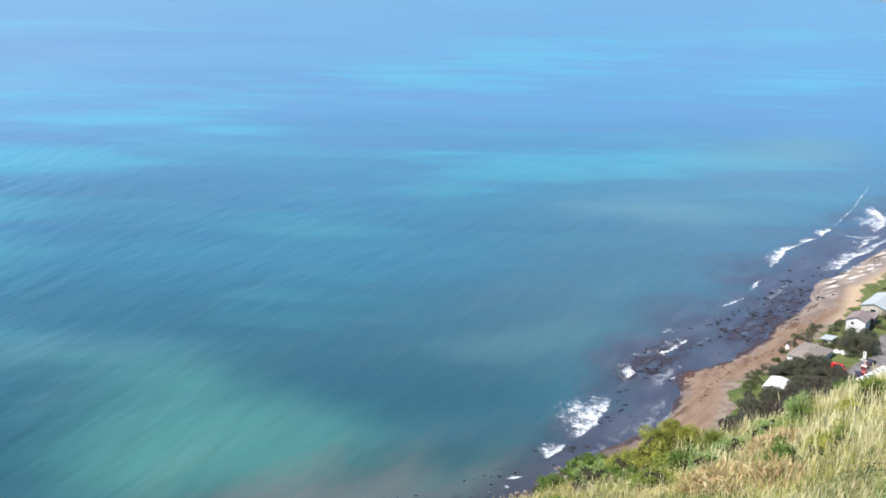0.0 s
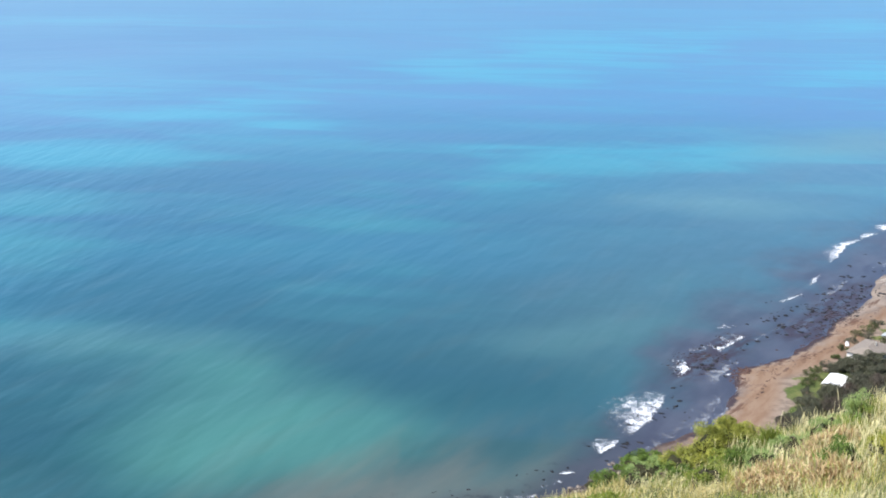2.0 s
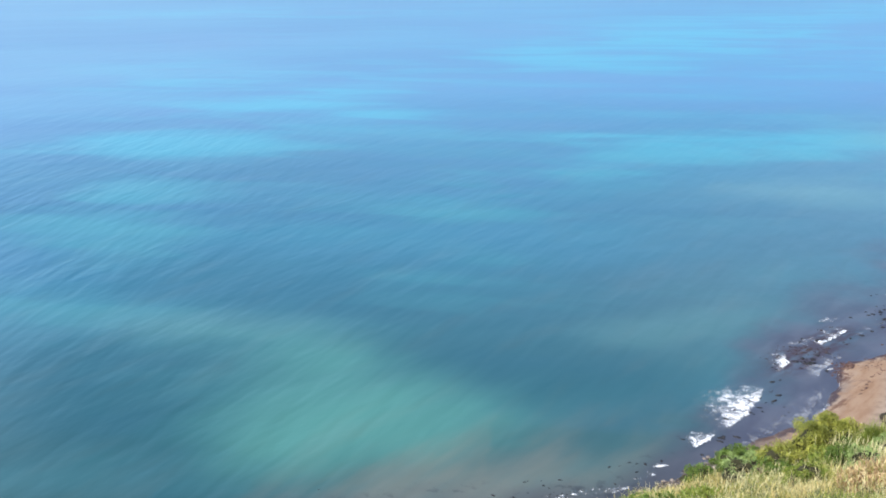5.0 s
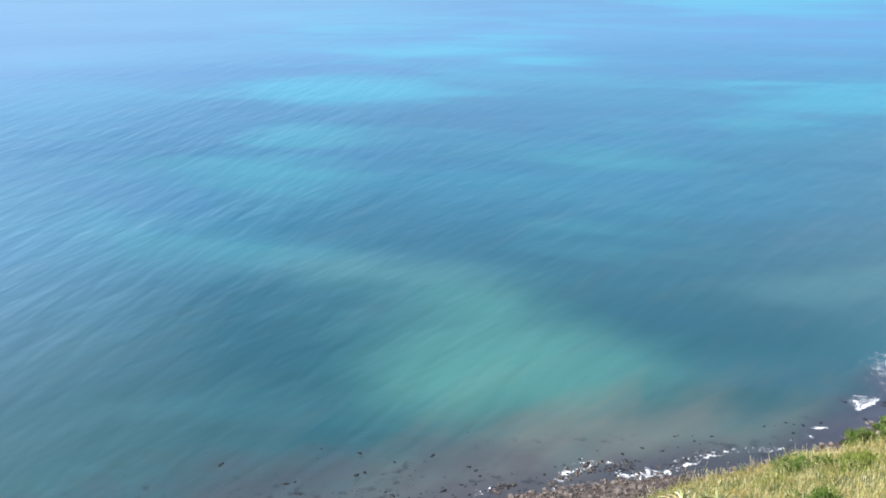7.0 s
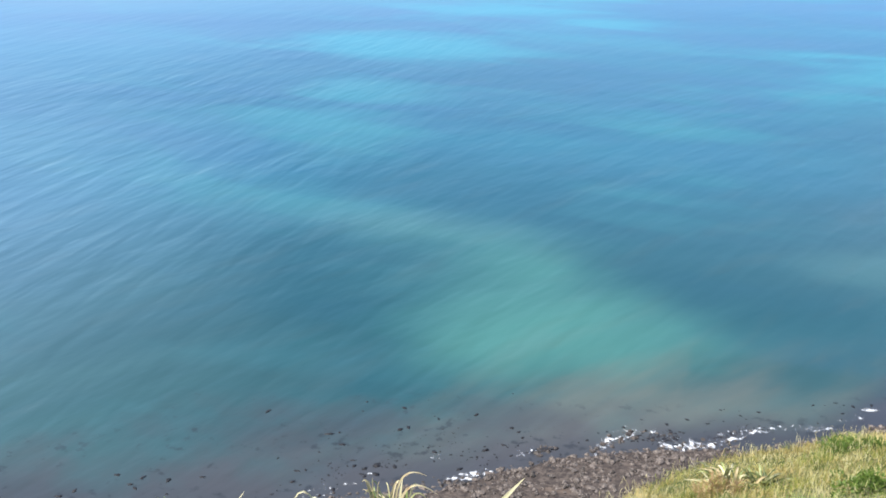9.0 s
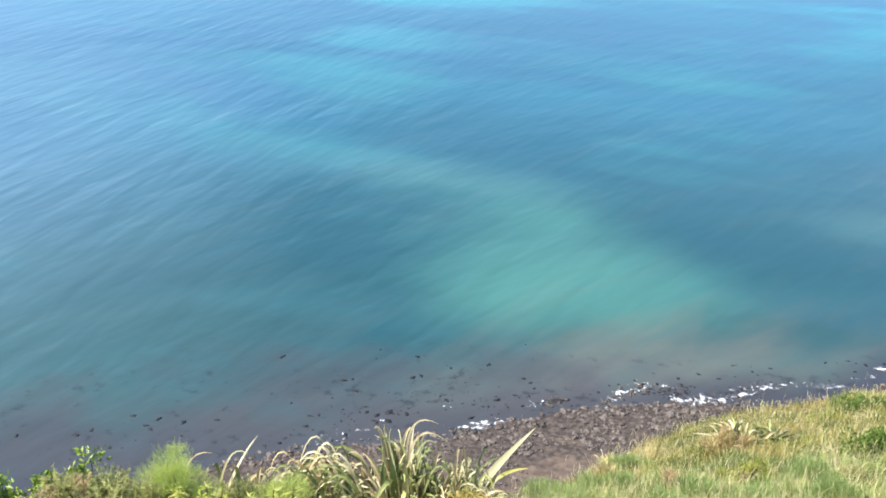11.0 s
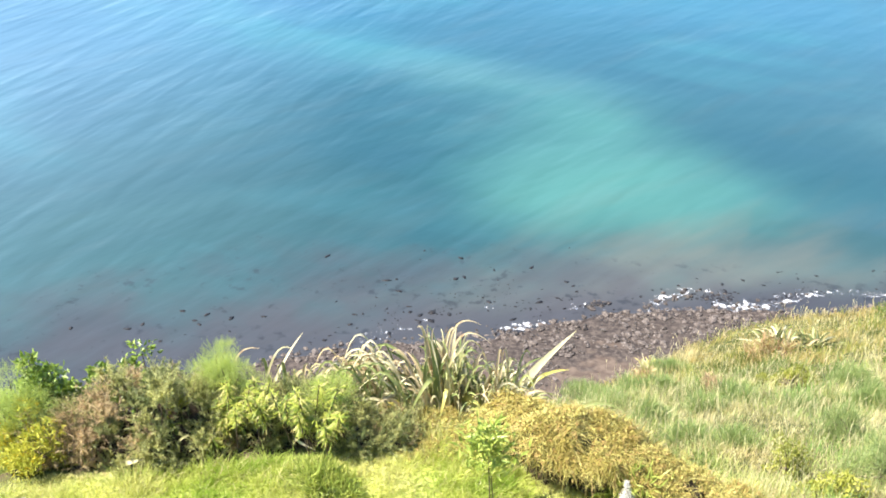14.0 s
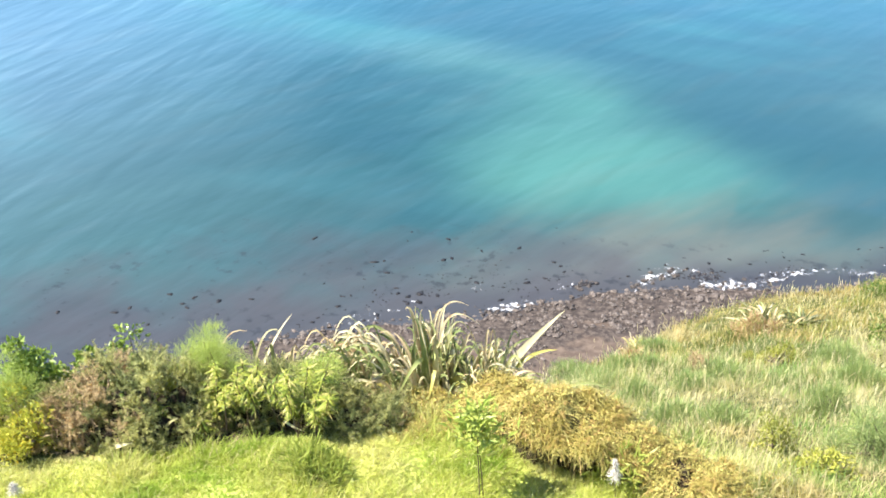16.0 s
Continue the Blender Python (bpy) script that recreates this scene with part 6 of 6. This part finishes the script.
flax("dry flax clump with brown arching leaves", (-5.22, 7.05, 122.65), 40, 0.30, 1.05, 303, (FLAX_DEAD, FLAX_GREEN, FLAX_DEAD, FLAX_PALE), 0.036, (0.05, 0.0), "flax clumps at the lawn's edge", 0.12, droop=0.15, spare=(
    ((-5.31, 6.89, 123.17), (-5.25, 7.18, 123.51), (-5.19, 7.48, 123.69), 0.026, FLAX_PALE, "long pale leaf with a bent dry tip"),
    ((-5.50, 6.95, 122.7), (-5.42, 7.18, 123.45), (-5.18, 7.25, 123.62), 0.024, FLAX_PALE, ""),
    ((-5.75, 6.80, 122.7), (-5.76, 6.95, 123.45), (-5.50, 7.08, 123.65), 0.024, FLAX_DEAD, ""),
    ((-5.35, 6.95, 122.7), (-5.12, 7.18, 123.35), (-4.92, 7.25, 123.30), 0.036, FLAX_DEAD, "")))
flax("few dry flax leaves standing behind the hedge", (-6.02, 6.60, 122.5), 6, 0.16, 1.42, 304, (FLAX_DEAD, FLAX_PALE), 0.028, (0.05, 0.0), "flax clumps at the lawn's edge", 0.07)
flax("low flax clump with stiff leaves on the slope", (-0.84, 19.1, height(-0.84, 19.1)), 90, 1.1, 0.75, 305, (FLAX_DARK, FLAX_GREEN, FLAX_DARK, FLAX_PALE, FLAX_DARK, FLAX_DEAD), 0.05, droop=0.25)
flax("low flax clump with stiff leaves on the slope", (-0.24, 19.6, height(-0.24, 19.6)), 36, 0.65, 0.55, 306, (FLAX_DARK, FLAX_GREEN, FLAX_DARK), 0.055)
flax("small tussock of narrow leaves on the brow", (-3.7, 19.6, height(-3.7, 19.6) - 0.02), 70, 0.42, 0.62, 307, (FLAX_YELLOW, FLAX_GREEN, FLAX_PALE), 0.03)


# ---------------------------------------------------------------- vine mound, sapling, flower heads
VINE = leaf_material("golden_vine_tangle", (0.19, 0.18, 0.042), (0.72, 0.64, 0.21), (0.46, 0.30, 0.11), 0.16, through_light=0.22, patch=3.2, patch_color=(0.40, 0.34, 0.09))
VINE_STEM = leaf_material("dry_vine_stems", (0.08, 0.055, 0.025), (0.30, 0.24, 0.10), through_light=0.1, rough=0.8)
VINE_SHADE_CORE = twig_material("vine_shade_core", (0.018, 0.014, 0.009), (0.050, 0.037, 0.022))


def vine_mound(label, lumps, seed, n, rim=0.70):
    """A hummock of scrambling vine: a core with steep sides, coloured dark for the shaded hollow, a golden thatch over
    its top that overhangs, and stems hanging from the rim.
    """
    rs = np.random.RandomState(seed)
    ob = thing("vine_mound", pose(*lumps[0][:3]), label, "vine", "golden vine mounds")
    o = np.array(lumps[0][:3])
    thatch, small, curtain = [], [], []
    # the core's dark colour paints in the shade below the thatch
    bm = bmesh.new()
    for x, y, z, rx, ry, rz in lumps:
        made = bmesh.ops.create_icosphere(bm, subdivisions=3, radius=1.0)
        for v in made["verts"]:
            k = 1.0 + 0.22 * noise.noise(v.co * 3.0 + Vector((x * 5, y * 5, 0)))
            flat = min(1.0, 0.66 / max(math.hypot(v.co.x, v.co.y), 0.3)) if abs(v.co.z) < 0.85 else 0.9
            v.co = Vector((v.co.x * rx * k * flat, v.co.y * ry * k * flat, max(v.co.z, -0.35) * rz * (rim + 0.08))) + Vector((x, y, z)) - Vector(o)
    part("core", bm, VINE_SHADE_CORE, ob, "dark core standing for the shaded hollow")
    share = np.array([l[3] * l[4] for l in lumps])
    share = share / share.sum()
    for (x, y, z, rx, ry, rz), s in zip(lumps, share):
        m = int(n * s)
        rho, a = np.sqrt(rs.rand(m)) * 1.04, rs.uniform(0, 6.283, m)
        px, py = np.cos(a) * rho * rx, np.sin(a) * rho * ry
        lump = value_noise(px + x, py + y, 0.22, 3, seed)
        ragged = rho < 0.80 + 0.45 * value_noise(np.cos(a) * 2 + x * 3, np.sin(a) * 2 + y * 3, 0.5, 2, seed + 2)
        keep = ragged & (value_noise(px + x, py + y, 0.11, 2, seed + 3) > 0.36)
        px, py, rho, a, lump = (q[keep] for q in (px, py, rho, a, lump))
        m = len(px)
        root = np.stack([px, py, rz * (rim + (1 - rim) * (1 - rho ** 2.5)) + (lump - 0.5) * 0.34 - 0.06 * rs.rand(m)], 1) + np.array([x, y, z]) - o
        out = np.stack([np.cos(a) * rho, np.sin(a) * rho, np.full(m, 0.7)], 1)
        way = unit(out * 0.45 + rs.normal(size=(m, 3)) * 0.6)
        bend = np.stack([rs.normal(0, 0.35, m), rs.normal(0, 0.35, m), np.full(m, -0.6)], 1)
        thatch.append(strips(root, way, bend, 0.05 + 0.12 * rs.rand(m), 0.003 + 0.0035 * rs.rand(m), 3, (0.8, 1, 0.9, 0.3), rs=rs))
        q = int(m * 0.9)
        small.append(leaves(root[:q] + way[:q] * 0.04, unit(rs.normal(size=(q, 3))), unit(out[:q] + rs.normal(size=(q, 3)) * 0.5), 0.018 + 0.018 * rs.rand(q), 0.010 + 0.009 * rs.rand(q), rs))
        h = int(n * s * 0.022)
        a = rs.uniform(0, 6.283, h)
        root = np.stack([np.cos(a) * rx, np.sin(a) * ry, np.zeros(h)], 1) * rs.uniform(0.80, 1.0, h)[:, None]
        root[:, 2] = rz * rim * rs.uniform(0.6, 1.05, h)
        root += np.array([x, y, z]) - o
        way = unit(np.stack([np.cos(a) * 0.12 + rs.normal(0, 0.14, h), np.sin(a) * 0.12 + rs.normal(0, 0.14, h), np.full(h, -0.8)], 1))
        curtain.append(strips(root, way, rs.normal(size=(h, 3)) * 0.12, (0.15 + 0.75 * rs.rand(h)) * rz * rim, 0.003 + 0.005 * rs.rand(h), 3, (1, 0.9, 0.8, 0.4), rs=rs))
    for key, sets, mat, text in (("thatch", thatch, VINE, ""), ("foliage", small, VINE, ""), ("hanging_fringe", curtain, VINE_STEM, "dry stems hanging over the dark hollow")):
        base = np.cumsum([0] + [len(s[0]) for s in sets[:-1]])
        me = mesh_np(key, np.concatenate([s[0] for s in sets]), np.concatenate([s[1] + b for s, b in zip(sets, base)]), mat, {"tip": np.concatenate([s[2] for s in sets])})
        part_np(key, me, ob, text)


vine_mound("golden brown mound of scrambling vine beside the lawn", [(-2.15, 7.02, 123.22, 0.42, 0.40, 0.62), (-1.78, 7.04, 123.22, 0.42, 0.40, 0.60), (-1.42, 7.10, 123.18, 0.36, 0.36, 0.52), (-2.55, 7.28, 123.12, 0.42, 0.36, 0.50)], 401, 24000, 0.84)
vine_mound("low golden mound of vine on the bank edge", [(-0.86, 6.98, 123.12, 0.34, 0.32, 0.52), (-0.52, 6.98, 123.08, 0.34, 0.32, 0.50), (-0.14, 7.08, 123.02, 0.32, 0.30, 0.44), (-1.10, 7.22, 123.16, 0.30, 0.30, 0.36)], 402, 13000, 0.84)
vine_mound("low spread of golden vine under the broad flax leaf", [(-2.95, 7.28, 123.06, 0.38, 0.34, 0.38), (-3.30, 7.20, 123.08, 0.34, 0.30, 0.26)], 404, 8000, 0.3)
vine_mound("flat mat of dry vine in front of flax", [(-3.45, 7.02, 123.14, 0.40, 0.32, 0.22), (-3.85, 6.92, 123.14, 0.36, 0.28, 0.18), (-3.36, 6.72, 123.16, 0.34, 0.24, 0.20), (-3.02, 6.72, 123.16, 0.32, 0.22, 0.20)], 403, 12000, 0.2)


def sapling(base, tall, seed):
    rs = np.random.RandomState(seed)
    ob = thing("sapling", pose(*base), "thin sapling with a tuft of fresh green leaves", "sapling")
    for k, (dx, dy) in enumerate(((0.0, 0.0), (0.03, 0.02))):
        v, f = tubes(np.array([[dx, dy, -0.05]]), np.array([[-0.06 + dx * 0.3, 0.05, tall * 0.8]]), [0.007], [0.004])
        part_np("stem", mesh_np("stem", v, f, BARK, smooth=True), ob)
    n = 420
    c = np.array([-0.07, 0.06, tall * 0.78]) + rs.normal(size=(n, 3)) * np.array([0.11, 0.09, 0.12])
    way = unit(np.stack([rs.normal(size=n), rs.normal(size=n), 0.5 + 0.5 * rs.rand(n)], 1))
    v, f, tip = leaves(c, way, unit(rs.normal(size=(n, 3)) * 0.4 + np.array([0, 0, 1.0])), 0.08 + 0.06 * rs.rand(n), 0.022 + 0.014 * rs.rand(n), rs)
    part_np("foliage", mesh_np("foliage", v, f, SAPLING, {"tip": tip}), ob)


bush("plant", "low clump of dark green broad grass on the lawn", "plant", (-4.0, 5.80, 123.27), (0.36, 0.18, 0.22), SAPLING, 1300, 0.16, 0.012, 430, 22, 0.12, needle=True, upright=0.8, stems=4)
bush("plant", "green lance leaved plant between the vine mounds", "plant", (-1.22, 6.86, 123.2), (0.40, 0.20, 0.42), SAPLING, 900, 0.13, 0.02, 431, 18, 0.12, upright=0.5, stems=6)
sapling((-2.42, 6.12, 123.28), 1.02, 411)
WHITE_HEAD = plain("white_flower_plume", (0.60, 0.58, 0.53), 0.9, 0.2, 0.06, 40)


def plume(base, tall, lean, seed):
    rs = np.random.RandomState(seed)
    ob = thing("flower_plume", pose(*base), "single white feathery flower head on a thin stalk", "flower", "white flower heads in the grass")
    top = np.array([[lean, 0.0, tall]])
    v, f = tubes(np.array([[0.0, 0, -0.03]]), top, [0.004], [0.003])
    part_np("stalk", mesh_np("stalk", v, f, BARK), ob)
    n = 480
    u = rs.rand(n)
    root = top * (0.62 + 0.42 * u[:, None]) + rs.normal(size=(n, 3)) * 0.006
    way = unit(rs.normal(size=(n, 3)) * np.array([1, 1, 0.6]) + np.array([0.0, 0, 0.4]))
    v, f, tip = strips(root, way, np.tile([0, 0, -0.3], (n, 1)), 0.065 * (1.15 - u) + 0.016, np.full(n, 0.0035), 2, (1, 0.8, 0.3), rs=rs)
    part_np("head", mesh_np("head", v, f, WHITE_HEAD, {"tip": tip}), ob)


plume((-1.28, 6.55, 123.28), 0.52, -0.05, 421)
plume((-6.20, 4.42, 123.28), 0.24, -0.06, 422)

# ---------------------------------------------------------------- shrubs on the slope
OLIVE = leaf_material("yellow_olive_leaves", (0.24, 0.27, 0.04), (0.50, 0.49, 0.10), through_light=0.3, patch=1.2, patch_color=(0.20, 0.22, 0.04))
BRIGHT = leaf_material("bright_green_leaves", (0.12, 0.18, 0.025), (0.27, 0.31, 0.055), through_light=0.3)
SOFT_GREEN = leaf_material("soft_feathery_green", (0.20, 0.30, 0.09), (0.38, 0.47, 0.18), through_light=0.35)
DEEP = leaf_material("deep_green_leaves", (0.06, 0.12, 0.015), (0.15, 0.22, 0.04), through_light=0.25)


def on_slope(x, y, sink=0.1):
    return x, y, height(x, y) - sink


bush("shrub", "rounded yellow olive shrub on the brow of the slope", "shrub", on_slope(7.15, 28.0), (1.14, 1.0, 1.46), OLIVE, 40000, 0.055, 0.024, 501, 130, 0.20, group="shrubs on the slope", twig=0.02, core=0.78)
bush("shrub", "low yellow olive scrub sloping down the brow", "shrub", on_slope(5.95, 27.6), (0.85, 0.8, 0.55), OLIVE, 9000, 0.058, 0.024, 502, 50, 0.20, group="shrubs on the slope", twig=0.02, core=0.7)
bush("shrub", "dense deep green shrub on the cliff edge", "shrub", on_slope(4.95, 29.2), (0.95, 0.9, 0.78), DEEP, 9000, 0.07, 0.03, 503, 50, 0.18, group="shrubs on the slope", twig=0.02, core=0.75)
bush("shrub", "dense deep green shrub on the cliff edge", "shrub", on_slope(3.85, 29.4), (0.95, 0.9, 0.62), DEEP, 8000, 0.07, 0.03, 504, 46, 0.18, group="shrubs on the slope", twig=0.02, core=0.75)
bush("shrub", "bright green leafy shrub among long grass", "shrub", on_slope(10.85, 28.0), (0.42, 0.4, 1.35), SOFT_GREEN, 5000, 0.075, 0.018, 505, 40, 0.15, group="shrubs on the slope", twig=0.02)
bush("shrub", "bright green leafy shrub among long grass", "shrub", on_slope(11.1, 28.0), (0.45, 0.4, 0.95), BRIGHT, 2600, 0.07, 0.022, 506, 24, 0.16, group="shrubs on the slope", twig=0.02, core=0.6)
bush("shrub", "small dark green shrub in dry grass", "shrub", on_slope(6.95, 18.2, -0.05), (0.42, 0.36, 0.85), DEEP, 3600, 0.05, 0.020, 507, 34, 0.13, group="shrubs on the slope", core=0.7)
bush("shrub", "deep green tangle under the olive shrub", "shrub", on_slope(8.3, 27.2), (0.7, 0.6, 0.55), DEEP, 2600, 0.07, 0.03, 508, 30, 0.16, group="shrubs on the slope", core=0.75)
bush("shrub", "thin yellow green shrub at the bank's foot", "shrub", on_slope(-0.12, 8.45, 0.05), (0.20, 0.18, 0.50), OLIVE, 900, 0.045, 0.022, 509, 20, 0.09, group="shrubs on the slope", stems=6, twig=0.006)
bush("shrub", "thin yellow green shrub at the bank's foot", "shrub", on_slope(0.13, 7.6, 0.05), (0.24, 0.18, 0.38), OLIVE, 800, 0.045, 0.022, 510, 18, 0.09, group="shrubs on the slope", stems=6, twig=0.006)
bush("shrub", "brown and green low shrub among hill grass", "shrub", on_slope(-1.56, 14.4), (0.30, 0.26, 0.42), BROWN_SCRUB, 900, 0.10, 0.008, 511, 16, 0.12, needle=True, group="shrubs on the slope")
bush("shrub", "low green shrub among hill grass", "shrub", on_slope(-0.38, 14.5), (0.55, 0.4, 0.38), OLIVE, 2200, 0.05, 0.022, 512, 26, 0.14, group="shrubs on the slope")
bush("fennel", "soft feathery green fennel clump on the bank", "fennel", on_slope(0.80, 8.35), (0.42, 0.36, 0.68), SOFT_GREEN, 6500, 0.12, 0.004, 513, 26, 0.2, spray=0.45, needle=True, upright=0.5, group="fennel plants")
bush("fennel", "soft feathery green clump on the lower slope", "fennel", on_slope(-3.0, 13.2), (0.55, 0.5, 0.4), SOFT_GREEN, 4200, 0.12, 0.004, 514, 26, 0.2, spray=0.45, needle=True, upright=0.5, group="fennel plants")
bush("fennel", "soft feathery green clump below the olive shrub", "fennel", on_slope(5.95, 20.2), (0.36, 0.3, 0.55), SOFT_GREEN, 3600, 0.10, 0.005, 515, 24, 0.15, spray=0.45, needle=True, upright=0.7, group="fennel plants")
bush("grass_clump", "tall dark green grass beside the olive shrub", "grass", on_slope(7.9, 26.2), (0.40, 0.3, 0.62), BRIGHT, 3000, 0.30, 0.010, 516, 22, 0.16, spray=0.3, needle=True, upright=1.2)
bush("shrub", "thin yellow green shrub at the bank's foot", "shrub", on_slope(0.42, 7.75, 0.05), (0.26, 0.2, 0.42), OLIVE, 800, 0.045, 0.022, 518, 18, 0.09, group="shrubs on the slope", stems=6, twig=0.006)
bush("fennel", "soft blue green feathery clump on the slope", "fennel", on_slope(0.72, 12.6), (0.34, 0.3, 0.46), SOFT_GREEN, 3200, 0.11, 0.006, 519, 24, 0.14, spray=0.45, needle=True, upright=0.7, group="fennel plants")
bush("grass_clump", "fresh bright green grass clump on the slope", "grass", on_slope(-1.1, 12.9), (0.30, 0.26, 0.36), SOFT_GREEN, 1600, 0.18, 0.010, 560, 18, 0.12, spray=0.3, needle=True, upright=1.1)
bush("grass_clump", "cool green grass clump below the brow", "grass", on_slope(-2.6, 14.9), (0.7, 0.4, 0.34), SOFT_GREEN, 2600, 0.18, 0.009, 561, 26, 0.14, spray=0.3, needle=True, upright=1.1)
BRACKEN = leaf_material("dry_bracken", (0.30, 0.16, 0.07), (0.80, 0.64, 0.38), (0.36, 0.42, 0.12), 0.22, through_light=0.25, rough=0.8)
for k, (x, y, rx, ry) in enumerate(((6.4, 18.8, 0.8, 0.6), (5.9, 19.4, 0.7, 0.5), (6.7, 17.7, 0.7, 0.5), (7.7, 22.2, 0.8, 0.6), (8.6, 23.6, 0.8, 0.5), (9.4, 25.0, 0.6, 0.4), (-2.9, 15.6, 0.5, 0.4), (-1.0, 18.4, 0.5, 0.4))):
    bush("bracken", "low patch of dry golden brown bracken", "bracken", on_slope(x, y, 0.05), (rx, ry, 0.50), BRACKEN, 2600, 0.17, 0.017, 520 + k, 40, 0.13, needle=True, upright=1.1, group="dry bracken on the slope")
for k, (x, y, r, h) in enumerate(((-4.4, 16.6, 0.55, 0.36), (-2.1, 11.7, 0.34, 0.30), (-1.2, 9.5, 0.26, 0.26), (0.51, 13.8, 0.50, 0.42), (0.9, 12.5, 0.34, 0.40), (0.40, 10.3, 0.26, 0.34), (-1.37, 12.1, 0.30, 0.26), (-0.14, 12.3, 0.30, 0.24), (-3.0, 18.2, 0.50, 0.30), (-0.7, 9.4, 0.20, 0.22), (-3.6, 15.0, 0.45, 0.30))):
    bush("grass_clump", "soft green feathery grass clump on the slope", "grass", on_slope(x, y, 0.05), (r, r * 0.8, h), SOFT_GREEN, int(9000 * r), 0.13, 0.005, 570 + k, 26, 0.13, spray=0.4, needle=True, upright=0.9, group="soft green clumps on the slope")
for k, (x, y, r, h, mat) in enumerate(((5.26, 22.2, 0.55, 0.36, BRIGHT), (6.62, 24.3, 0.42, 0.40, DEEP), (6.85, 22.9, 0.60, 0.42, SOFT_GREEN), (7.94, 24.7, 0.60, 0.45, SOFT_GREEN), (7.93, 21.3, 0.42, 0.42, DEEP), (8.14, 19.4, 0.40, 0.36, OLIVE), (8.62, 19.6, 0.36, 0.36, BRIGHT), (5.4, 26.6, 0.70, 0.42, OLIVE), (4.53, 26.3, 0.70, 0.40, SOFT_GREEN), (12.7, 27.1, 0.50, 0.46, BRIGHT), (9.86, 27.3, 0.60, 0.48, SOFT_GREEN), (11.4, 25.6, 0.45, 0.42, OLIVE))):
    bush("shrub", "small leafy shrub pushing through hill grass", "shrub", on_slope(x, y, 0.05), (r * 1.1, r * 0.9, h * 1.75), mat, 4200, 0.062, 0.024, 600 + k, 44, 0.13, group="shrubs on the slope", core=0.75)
for k, (x, y, r, h, mat) in enumerate(((10.4, 27.0, 0.7, 0.5, BRIGHT), (6.4, 24.6, 0.8, 0.45, BRIGHT), (5.2, 25.6, 0.9, 0.4, DEEP), (13.2, 27.6, 0.8, 0.45, BRIGHT), (3.0, 22.5, 0.7, 0.4, BRIGHT), (2.0, 24.8, 0.8, 0.5, DEEP), (1.6, 17.0, 0.6, 0.4, DEEP), (13.8, 30.6, 0.8, 0.4, DEEP), (11.0, 20.6, 0.6, 0.5, BRIGHT))):
    bush("shrub", "low leafy green shrub among hill grass", "shrub", on_slope(x, y), (r, r * 0.85, h), mat, 1700, 0.09, 0.035, 540 + k, 28, 0.2, group="shrubs on the slope")
